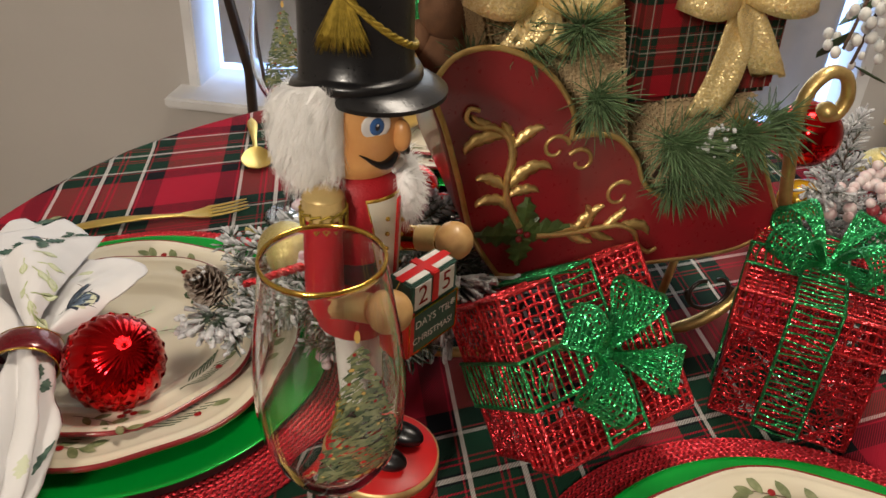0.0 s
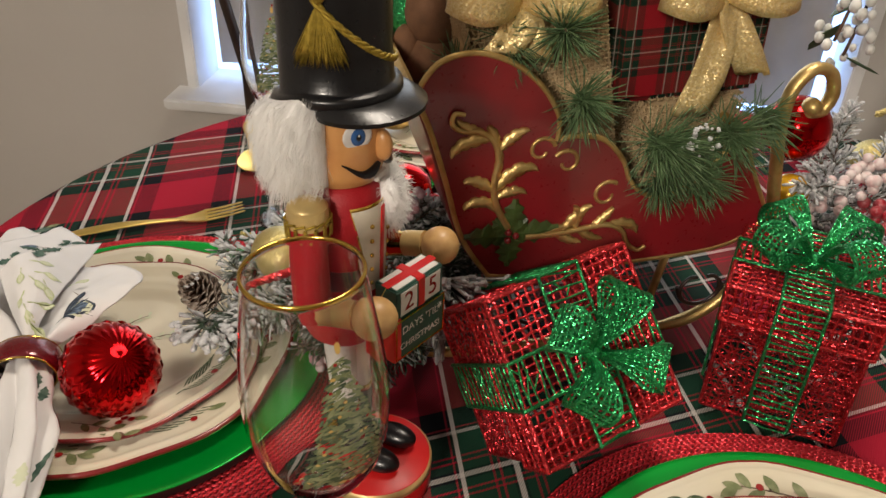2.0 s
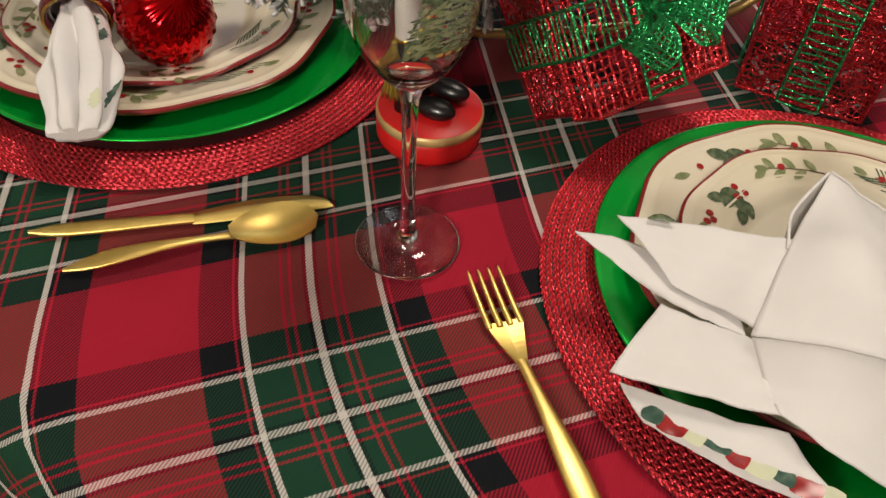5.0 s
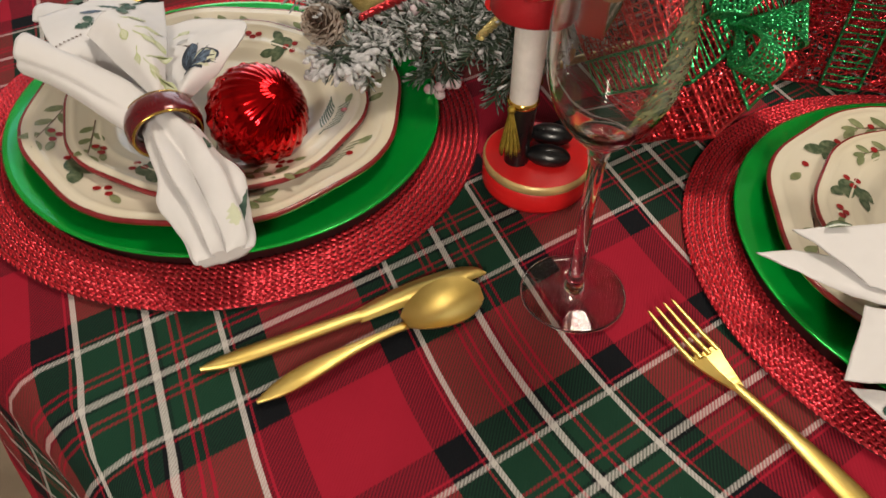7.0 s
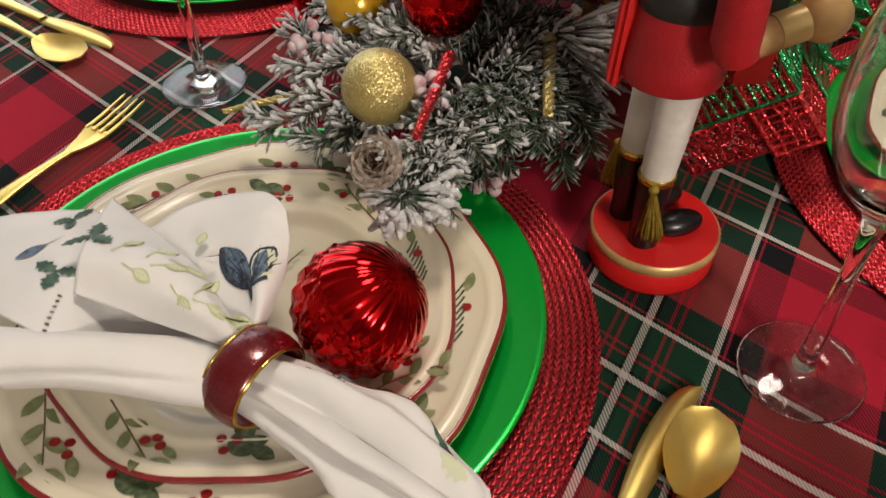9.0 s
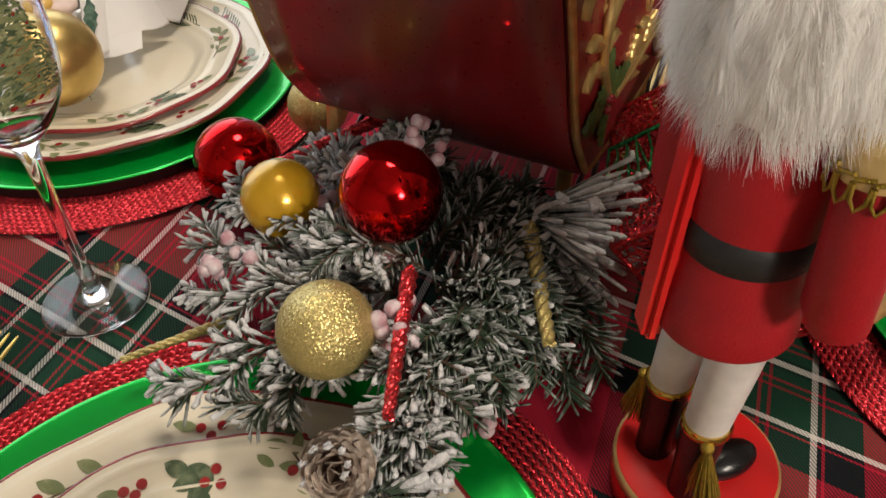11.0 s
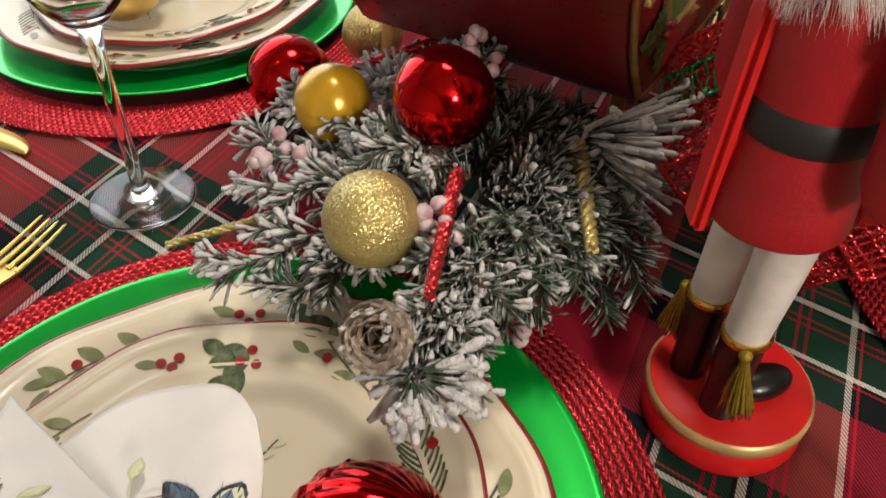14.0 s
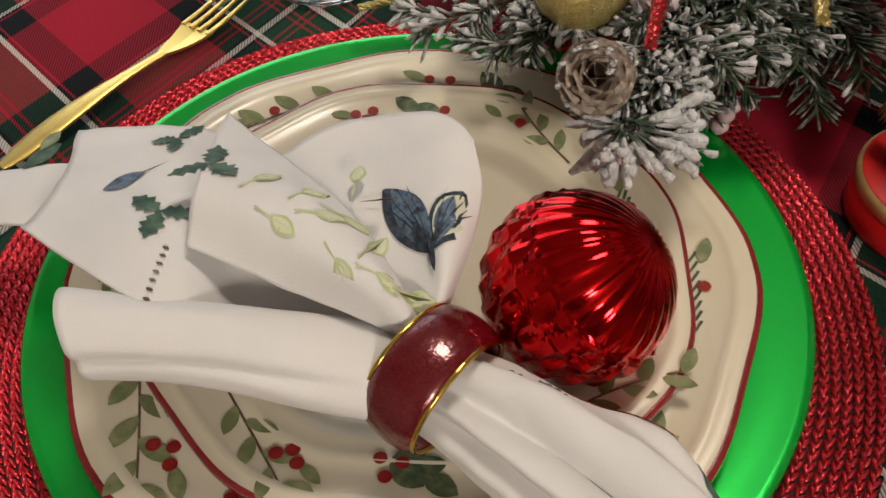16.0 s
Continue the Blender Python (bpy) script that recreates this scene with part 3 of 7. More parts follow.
def make_placemat(m):
    ob = thing("placemat", "round braided placemat of shiny red foil cord on the tablecloth", "placemat", m, "placemats")
    b = Builder()
    b.lathe([(0, 0.0005), (0.19, 0.0005), (0.1925, 0.0014), (0.19, 0.0022), (0, 0.0022)], 96)
    part("backing", b, M_MATBASE, ob)
    b = Builder()
    for k in range(9):
        r = 0.1925 - 0.0043 * k - 0.0015
        n = int(2 * math.pi * r / 0.0050)
        for j in range(n):
            a = 2 * math.pi * (j + 0.5 * (k % 2)) / n
            ca, sa = math.cos(a), math.sin(a)
            out, on = Vector((ca, sa, 0)), Vector((-sa, ca, 0))
            for s in (-1, 1):
                c = out * (r + s * 0.00075) + Vector((0, 0, 0.0027)) + on * (0.0012 * s)
                d = on * 0.0034 + out * (0.0011 * s)
                o = (out - on * (0.3 * s)).normalized() * 0.00085
                up = Vector((0, 0, 0.0019))
                b.add([c - d, c - 0.4 * d + o, c + 0.4 * d + o, c + d, c + 0.4 * d - o, c - 0.4 * d - o, c - 0.45 * d + up, c + 0.45 * d + up],
                      [(0, 1, 6), (1, 2, 7, 6), (2, 3, 7), (3, 4, 7), (4, 5, 6, 7), (5, 0, 6)], 0, True)
    part("braid", b, M_MAT, ob, "rows of plaited red foil cord", "stuff")
    return ob


def make_charger(m):
    ob = thing("charger_plate", "glossy green charger plate lying on the red placemat", "charger plate", m, "charger plates")
    b = Builder()
    b.lathe([(0, 0.0030), (0.100, 0.0030), (0.108, 0.0036), (0.116, 0.0066), (0.122, 0.0084), (0.150, 0.0118), (0.1575, 0.0132), (0.1605, 0.0138), (0.1615, 0.0132), (0.160, 0.0118), (0.120, 0.0058), (0.108, 0.0), (0, 0.0)], 128)
    part("dish", b, M_CHARGER, ob)
    return ob


PLACES = ((-0.1855, 0.712, 14), (0.318, 0.5175, 100), (0.0, 1.192, 230))
mat = make_placemat(pose(*PLACES[0][:2], 0, 0, 0, 10))
charger = make_charger(pose(*PLACES[0][:2], 0.0042))
for x, y, a in PLACES[1:]:
    copy_thing(mat, pose(x, y, 0, 0, 0, a))
    copy_thing(charger, pose(x, y, 0.0042))
for k, (x, y, a) in enumerate(PLACES):
    ox, oy = ((-0.006, -0.006), (-0.002, 0.003), (0.0, 0.0))[k]
    make_plate("dinner_plate", 0.1375, 0.020, "scalloped cream dinner plate with holly print on the green charger", 3 + k, pose(x + ox, y + oy, 0.0095, 0, 0, a), "dinner plates")
    make_plate("salad_plate", 0.110, 0.017, "scalloped cream salad plate with holly print stacked on the dinner plate", 11 + k, pose(x + ox + 0.001, y + oy - 0.003, 0.0165, 0, 0, a + 20), "salad plates")


# ---- glasses ----
def make_glass(m):
    ob = thing("stemmed_glass", "clear stemmed glass with a gilt rim and a printed fir tree", "glass", m, "stemmed glasses")
    outer = [(0, 0.0006), (0.030, 0.0006), (0.0340, 0.0007), (0.0350, 0.0011), (0.0362, 0.0022), (0.0352, 0.0029), (0.0340, 0.0031), (0.020, 0.0042), (0.0080, 0.0075), (0.0060, 0.012), (0.0050, 0.022), (0.0046, 0.045), (0.0046, 0.085), (0.0052, 0.108), (0.0075, 0.120), (0.0150, 0.1275), (0.0230, 0.1370), (0.0285, 0.148), (0.0318, 0.162), (0.0332, 0.178), (0.0332, 0.195), (0.0318, 0.216), (0.0298, 0.236), (0.02855, 0.2505), (0.0284, 0.2523), (0.0283, 0.2527)]
    inner = [(0.0277, 0.2527), (0.0276, 0.2523), (0.02775, 0.2505), (0.0289, 0.236), (0.0308, 0.216), (0.0322, 0.195), (0.0322, 0.178), (0.0308, 0.162), (0.0275, 0.149), (0.0220, 0.139), (0.0140, 0.1305), (0.0060, 0.1265), (0, 0.1255)]
    outer, inner = ([(r * (1 + 0.11 * max(0.0, math.sin(math.pi * (z - 0.115) / 0.135))), z) if z > 0.115 else (r, z) for r, z in side] for side in (outer, inner))
    b = Builder()
    b.lathe(outer + inner, 64)
    part("goblet", b, M_GLASS, ob, "clear glass bowl, stem and foot")
    b = Builder()
    b.lathe([(0.0287, 0.2526), (0.0290, 0.2534), (0.0287, 0.2544), (0.0280, 0.2547), (0.0273, 0.2544), (0.0271, 0.2534), (0.0274, 0.2526)], 64)
    part("rim", b, M_RIMGOLD, ob, "gilt rim")
    b = Builder()
    random.seed(5)

    def bowl_r(z):
        for (r0, z0), (r1, z1) in zip(outer, outer[1:]):
            if z0 <= z <= z1 and z1 > z0:
                return r0 + (r1 - r0) * (z - z0) / (z1 - z0)
        return 0.028

    def on(a, z, lift=0.0002):
        r = bowl_r(z) + lift
        return (r * math.cos(a), r * math.sin(a), z)

    def dab(a, z, la, lz, ang, mat):
        pts = [on(a + (la * math.cos(t) * math.cos(ang) - lz * math.sin(t) * math.sin(ang)) / 0.03, z + la * math.cos(t) * math.sin(ang) + lz * math.sin(t) * math.cos(ang), 0.0002 + 0.0001 * mat) for t in (2 * math.pi * q / 8 for q in range(8))]
        b.add(pts, [tuple(range(8))], mat)

    for tier in range(11):
        z = 0.1615 + 0.0064 * tier
        half = 0.0205 * (1 - tier / 11.8) ** 0.9
        for k in range(int(105 * (1 - tier / 12.5))):
            s = random.uniform(-1, 1)
            dab(s * half / 0.031, z + random.uniform(-0.0028, 0.0028) - abs(s) * 0.003, random.uniform(0.0014, 0.0032), 0.00065, -s * 0.8 + random.uniform(-0.5, 0.5), random.choice((0, 0, 0, 1, 1)))
        for k in range(2):
            dab(random.uniform(-1, 1) * half / 0.033, z, 0.0008, 0.0008, 0, random.choice((2, 4)))
    for k in range(10):
        dab((k - 4.5) * 0.075, 0.1570 + 0.001 * (k % 2), 0.0020, 0.0012, 0.2, random.choice((2, 4, 4, 1)))
    dab(0.0, 0.2330, 0.0014, 0.0030, 0, 4)
    dab(0.02, 0.2370, 0.0010, 0.0012, 0, 2)
    part("print", b, [M_PDARK, M_PGREEN, M_PRED, M_PPALE, M_PYEL], ob, "printed Christmas tree with baubles")
    return ob


glass = make_glass(pose(0.0405, 0.5140, 0) @ Matrix.Rotation(radians(-1.4), 4, 'Y') @ pose(0, 0, 0, 0, 0, -50) @ Matrix.Diagonal((0.93, 0.93, 1, 1)))
copy_thing(glass, pose(-0.123, 0.959, 0, 0, 0, -75))


# ---- cutlery ----
def along(x0, y0, x1, y1, z=0.0):
    """From a piece's handle end to its tip."""
    return pose(x0, y0, z, 0, 0, math.degrees(math.atan2(y1 - y0, x1 - x0)))


def handle_rows(x0, x1, widths, z, thick=0.0016, arch=0.0):
    n = len(widths)
    rows = []
    for k, w in enumerate(widths):
        t = k / (n - 1)
        x = x0 + (x1 - x0) * t
        zz = z + arch * math.sin(math.pi * t)
        rows.append([(x, w * math.cos(a), zz + thick * (1 + 0.0 * w) * math.sin(a)) for a in (2 * math.pi * j / 10 for j in range(10))])
    return rows


def make_knife(m):
    ob = thing("table_knife", "brushed gold table knife lying on the tartan cloth", "knife", m, "gold cutlery")
    b = Builder()
    rows = handle_rows(0.0, 0.098, [0.001, 0.0048, 0.0058, 0.0060, 0.0058, 0.0054, 0.0050, 0.0046, 0.0044], 0.0030, 0.0024)
    b.grid(rows, closed_u=True)
    part("handle", b, M_GOLD, ob)
    b = Builder()
    up, lo = [], []
    for k in range(31):
        t = k / 30
        x = 0.097 + 0.089 * t
        belly = 0.0050 + 0.0078 * math.sin(math.pi * 0.5 * min(1.0, t / 0.6))
        up.append((x, belly * math.sqrt(max(0.0, 1 - max(0.0, (t - 0.62) / 0.38) ** 2.6)), 0))
        lo.append((x, -0.0050 + 0.0045 * t * t, 0))
    rows = [[(p[0], p[1], 0.0018), (p[0], p[1], 0.0030), (p[0], (p[1] + q[1]) / 2, 0.0034), (q[0], q[1], 0.0024), (q[0], q[1], 0.0020)] for p, q in zip(up, lo)]
    b.grid(rows)
    b.grid([[r[0], r[4]] for r in rows])
    part("blade", b, M_GOLD, ob)
    return ob


def make_spoon(m):
    ob = thing("table_spoon", "brushed gold spoon lying on the tartan cloth", "spoon", m, "gold cutlery")
    b = Builder()
    b.grid(handle_rows(0.0, 0.102, [0.001, 0.0050, 0.0066, 0.0066, 0.0058, 0.0046, 0.0036, 0.0030, 0.0028, 0.0034], 0.0030, 0.0016, 0.004), closed_u=True)
    part("handle", b, M_GOLD, ob)
    b = Builder()
    rows_top, rows_low = [], []
    for k in range(15):
        t = k / 14
        x = 0.098 + 0.056 * t
        w = 0.0028 + 0.0165 * math.sin(math.pi * min(1, t * 0.96 + 0.02)) ** 0.62 * (0.75 + 0.35 * t) if k < 14 else 0.001
        dip = 0.0075 * math.sin(math.pi * t) ** 0.8
        zr = 0.0075 - 0.001 * t
        rows_top.append([(x, w * s, zr - dip * (1 - s * s)) for s in (-1, -0.8, -0.5, -0.2, 0, 0.2, 0.5, 0.8, 1)])
        rows_low.append([(x, w * s * 1.01, zr - 0.0009 - dip * (1 - s * s)) for s in (-1, -0.8, -0.5, -0.2, 0, 0.2, 0.5, 0.8, 1)])
    b.grid(rows_top)
    b.grid(rows_low)
    b.grid([[r[0] for r in rows_top], [r[0] for r in rows_low]])
    b.grid([[r[-1] for r in rows_top], [r[-1] for r in rows_low]])
    part("bowl", b, M_GOLD, ob)
    return ob


def make_fork(m):
    ob = thing("table_fork", "brushed gold four-tined fork lying on the tartan cloth", "fork", m, "gold cutlery")
    b = Builder()
    b.grid(handle_rows(0.0, 0.112, [0.003, 0.0068, 0.0078, 0.0077, 0.0070, 0.0060, 0.0048, 0.0038, 0.0033, 0.0034], 0.0030, 0.0016, 0.003), closed_u=True)
    part("handle", b, M_GOLD, ob)
    b = Builder()
    rows = []
    for k in range(9):
        t = k / 8
        w = 0.0030 + 0.0088 * (t ** 0.9) * (1 if t < 0.7 else 1 - 0.06 * (t - 0.7))
        x, z = 0.110 + 0.030 * t, 0.0035 - 0.0012 * math.sin(math.pi * t)
        rows.append([(x, -w, z + 0.001), (x, 0, z), (x, w, z + 0.001), (x, w, z - 0.0006), (x, 0, z - 0.0014), (x, -w, z - 0.0006)])
    b.grid(rows, closed_u=True, smooth=False)
    part("shoulder", b, M_GOLD, ob)
    for k in range(4):
        y = (k - 1.5) * 0.0066
        b = Builder()
        b.tube([(0.137, y, 0.0036), (0.150, y, 0.0044), (0.165, y, 0.0062), (0.176, y * 0.98, 0.0080), (0.1785, y * 0.98, 0.0084)], [0.0022, 0.0019, 0.0016, 0.0012, 0.0004], 6, flat=0.6)
        part("tine", b, M_GOLD, ob)
    return ob


knife = make_knife(along(-0.188, 0.474, -0.014, 0.535))
spoon = make_spoon(along(-0.155, 0.449, -0.021, 0.521))
fork = make_fork(along(-0.335, 0.881, -0.186, 0.958))
copy_thing(fork, along(0.166, 0.332, 0.0905, 0.493))
copy_thing(spoon, along(-0.253, 1.190, -0.196, 1.052))
copy_thing(knife, along(-0.240, 1.224, -0.165, 1.043))
copy_thing(fork, along(0.172, 1.372, 0.205, 1.19))


# ---- baubles ----
def bauble(name, c, r, mats, label, cap_axis=(0, 0, 1), group="baubles", shape=None, cap=True):
    ob = thing(name, label, "bauble", Matrix.Translation(c), group)
    turn = facing(cap_axis)
    b = Builder()
    if shape == "cut":
        rows = []
        n = 27
        for i in range(81):
            th = math.pi * i / 80
            ring = []
            for j in range(n * 4):
                a = 2 * math.pi * j / (n * 4)
                if th < 1.22:
                    k = 1 + 0.030 * math.sin(th) * (abs(math.sin(a * n / 2)) - 0.5)
                else:
                    fa, ft = a * 18 / (2 * math.pi), (th - 1.22) / 0.314
                    k = 1 + 0.110 * math.sin(th) * (0.5 - max(abs((fa + ft / 2) % 1 - 0.5), abs((fa - ft / 2) % 1 - 0.5)) * 1.0)
                ring.append(turn @ Vector((r * k * math.sin(th) * math.cos(a), r * k * math.sin(th) * math.sin(a), r * k * math.cos(th))))
            rows.append(ring)
        b.grid(rows[:32], closed_u=True)
        b.grid(rows[31:], closed_u=True, smooth=False)
    else:
        b.ball((0, 0, 0), r, segs=48, rings=28)
    part("ball", b, mats, ob)
    if cap:
        b = Builder()
        b.lathe([(0.0, 0.006), (0.0035, 0.006), (0.0045, 0.005), (0.0048, -0.002), (0.0052, -0.003)], 16)
        b.move(Matrix.Translation(turn @ Vector((0, 0, r))) @ turn.to_4x4())
        part("cap", b, M_OLDGOLD, ob, "small gold cap")
    return ob


bauble("red_bauble", (-0.1555, 0.6440, 0.0575), 0.0335, M_REDBALL, "shiny red glass bauble cut with ribs and diamonds on the plate", (0.55, -0.35, 0.74), shape="cut", cap=False)
bauble("gold_bauble", (-0.048, 1.160, 0.0625), 0.037, M_GOLDBALL, "satin gold bauble resting on the far plate", (0.4, 0.8, 0.2), cap=False)
bauble("glitter_bauble", (-0.0690, 0.7680, 0.0850), 0.0232, M_GLITGOLD, "gold glitter bauble nested in the snowy garland", (0.3, 0.5, 0.2), cap=False)
bauble("red_mirror_bauble", (-0.0005, 0.8015, 0.1085), 0.0265, M_REDBALL, "mirror-bright red bauble nested in the snowy garland", (0.8, 0.3, -0.4), cap=False)
bauble("small_red_bauble", (-0.002, 0.973, 0.040), 0.0295, M_REDBALL, "mirror-bright red bauble resting against the far placemat", (0.6, -0.5, 0.3), cap=False)
bauble("yellow_bauble", (-0.028, 0.868, 0.082), 0.0225, M_YELLOWBALL, "pearly yellow bauble among flocked needles", (0.5, 0.5, -0.4))
bauble("pale_gold_bauble", (0.075, 0.985, 0.045), 0.0225, M_GLITGOLD, "pale gold glitter bauble behind the sleigh", (0.5, 0.3, 0.2), cap=False)
bauble("red_front_bauble", (0.372, 0.985, 0.140), 0.0310, M_REDBALL, "mirror-bright red bauble on the garland at the sleigh's nose", (0.3, 0.7, 0.2), cap=False)
bauble("gold_front_bauble", (0.480, 1.055, 0.080), 0.0240, M_GLITGOLD, "gold glitter bauble in the garland beyond the sleigh", (0.3, 0.7, 0.2), cap=False)
bauble("yellow_front_bauble", (0.372, 0.955, 0.085), 0.0200, M_YELLOWBALL, "pearly yellow bauble under the sleigh's nose", (0.3, 0.7, 0.2), cap=False)


# ---- folded napkin in a ring ----
RING = Vector((-0.2165, 0.6370, 0.0560))
TAIL = Vector((0.36, -0.933, 0)).normalized()
SIDE = Vector((-TAIL.y, TAIL.x, 0))


def linen_sheet(net, crease=0.0018, steps=9):
    """A soft sheet of linen through rows of control points."""
    cols = [smooth_path(r, steps) for r in net]
    rows = [smooth_path([c[i] for c in cols], steps) for i in range(len(cols[0]))]
    return [[p + Vector((0, 0, (1.5 * crease * noise.noise((p.x * 34, p.y * 34, 2)) + 0.6 * crease * noise.noise((p.x * 90, p.y * 90, 5))) * min(1.0, 6 * j / len(r)))) for j, p in enumerate(r)] for r in rows]


def rest_on(sheet, x, y, lift):
    """The height of a sheet over a spot of the plan."""
    near = sorted(((p.x - x) ** 2 + (p.y - y) ** 2 + 1e-9, p.z) for r in sheet for p in r)[:6]
    total = sum(1 / d for d, z in near)
    return Vector((x, y, sum(z / d for d, z in near) / total + lift))


napkin = thing("napkin", "white printed linen napkin gathered through a ring on the plate", "napkin", group="napkins")
SHEET_MAIN = linen_sheet([[(-0.219, 0.65, 0.064), (-0.218, 0.646, 0.068), (-0.216, 0.645, 0.068), (-0.214, 0.646, 0.066)],
       [(-0.235, 0.664, 0.074), (-0.229, 0.663, 0.085), (-0.221, 0.664, 0.086), (-0.215, 0.665, 0.078)],
       [(-0.252, 0.682, 0.082), (-0.244, 0.691, 0.094), (-0.231, 0.701, 0.092), (-0.217, 0.697, 0.08)],
       [(-0.27, 0.703, 0.087), (-0.259, 0.72, 0.094), (-0.247, 0.75, 0.082), (-0.233, 0.783, 0.067)]])
SHEET_PETAL = linen_sheet([[(-0.214, 0.648, 0.064), (-0.211, 0.648, 0.067), (-0.206, 0.651, 0.067), (-0.201, 0.655, 0.064)],
       [(-0.224, 0.673, 0.066), (-0.205, 0.666, 0.072), (-0.197, 0.661, 0.077), (-0.183, 0.67, 0.072)],
       [(-0.232, 0.707, 0.07), (-0.206, 0.704, 0.076), (-0.186, 0.687, 0.086), (-0.172, 0.682, 0.082)],
       [(-0.235, 0.747, 0.066), (-0.193, 0.749, 0.07), (-0.166, 0.725, 0.08), (-0.164, 0.701, 0.084)]])
SHEET_BACK = linen_sheet([[(-0.222, 0.656, 0.058), (-0.222, 0.662, 0.058), (-0.223, 0.668, 0.058), (-0.224, 0.675, 0.056)],
       [(-0.26, 0.679, 0.064), (-0.255, 0.693, 0.066), (-0.244, 0.71, 0.066), (-0.23, 0.734, 0.06)],
       [(-0.287, 0.685, 0.087), (-0.276, 0.708, 0.084), (-0.266, 0.74, 0.078), (-0.244, 0.778, 0.066)],
       [(-0.318, 0.753, 0.074), (-0.307, 0.766, 0.072), (-0.299, 0.787, 0.064), (-0.29, 0.816, 0.056)]])
SHEET_LOW = linen_sheet([[(-0.269, 0.73, 0.06), (-0.263, 0.752, 0.058), (-0.255, 0.773, 0.054)],
       [(-0.303, 0.758, 0.062), (-0.299, 0.779, 0.06), (-0.297, 0.8, 0.055)],
       [(-0.336, 0.787, 0.052), (-0.34, 0.809, 0.05), (-0.333, 0.823, 0.047)]])
for name, sheet, label in (("centre_fold", SHEET_MAIN, "raised linen fold printed with pale leaves"), ("round_fold", SHEET_PETAL, "scooped linen fold with a butterfly"), ("back_fold", SHEET_BACK, "flat linen fold with holly"), ("lower_fold", SHEET_LOW, "lowest linen layer")):
    b = Builder()
    b.grid(sheet)
    o = part(name, b, M_LINEN, napkin, label)
    md = o.modifiers.new("thickness", "SOLIDIFY")
    md.thickness, md.offset = 0.0012, 0.0
# the rolled fold along the near side
ROLL = (Vector((-0.226, 0.643, 0.056)), Vector((-0.309, 0.692, 0.08)))
b = Builder()
rows = []
d = (ROLL[1] - ROLL[0]).normalized()
cross = Vector((d.y, -d.x, 0)).normalized()
for j in range(41):
    k = j / 40
    c = ROLL[0].lerp(ROLL[1], k) + Vector((0, 0, 0.004 * math.sin(k * 3.1)))
    w = 0.0150 - 0.0020 * k + 0.0012 * math.sin(k * 7)
    h = 0.0125 - 0.0015 * k
    ring = []
    for q in range(49):
        a = 0.5 + 2 * math.pi * 0.96 * q / 48
        f = 1 + 0.05 * noise.noise((2 * math.cos(a), 2 * math.sin(a), 4 * k)) - 0.16 * math.exp(-((a - 2.3 - 0.5 * k) / 0.16) ** 2) * min(1, 3 * k)
        ring.append(c + cross * (w * f * math.cos(a)) + Vector((0, 0, h * f * math.sin(a))) + d * (0.006 * math.sin(a + 1.0) * k ** 6))
    rows.append(ring)
b.grid(rows)
# the roll's end tucks inwards
b.grid([rows[-1], [rows[-1][0].lerp(p, 0.72) - d * 0.004 for p in rows[-1]], [rows[-1][12].lerp(p, 0.3) - d * 0.012 for p in rows[-1]]])
o = part("rolled_fold", b, M_LINEN, napkin, "rolled linen edge")
md = o.modifiers.new("thickness", "SOLIDIFY")
md.thickness, md.offset = 0.0011, 0.0

def tail_point(k, a, lift=0.0):
    """A point of the gathered tail: k along it from the ring, a round it."""
    c = RING + TAIL * (-0.004 + 0.123 * k) + SIDE * (0.004 * math.sin(k * 2.5)) + Vector((0, 0, -0.004 - 0.010 * k + 0.006 * math.sin(k * 3.1)))
    e = min(1.0, (1 - k) / 0.09)
    close = 0.42 + 0.58 * math.sqrt(max(0.0, 1 - (1 - e) ** 2))
    w = (0.0150 + 0.0105 * min(1, k * 1.7) - 0.0055 * max(0, k - 0.55) * 2.2) * (0.75 + 0.25 * close)
    h = (0.0170 - 0.0050 * k) * close

    def groove(at, wide):
        d = (a - at + math.pi) % (2 * math.pi) - math.pi
        return math.exp(-(d / wide) ** 2)

    deep = min(1.0, 0.22 + 1.5 * k)
    pleat = 1 + deep * (0.03 * math.sin(5 * a + 1.2 + 1.4 * k) - 0.80 * groove(2.00 - 0.75 * k, 0.34) - 0.62 * groove(2.75 - 0.3 * k, 0.26) - 0.48 * groove(0.85 - 0.65 * k, 0.22) + 0.10 * groove(1.1, 0.3) + 0.015 * math.sin(11 * a + 2 - 6 * k))
    pleat += 0.24 * deep * noise.noise((2.0 * math.cos(a), 2.0 * math.sin(a), 4 * k)) + 0.03 * noise.noise((6 * math.cos(a), 6 * math.sin(a), 13 * k))
    return c + SIDE * ((w + lift) * pleat * math.cos(a)) + Vector((0, 0, (h + lift) * pleat * math.sin(a)))


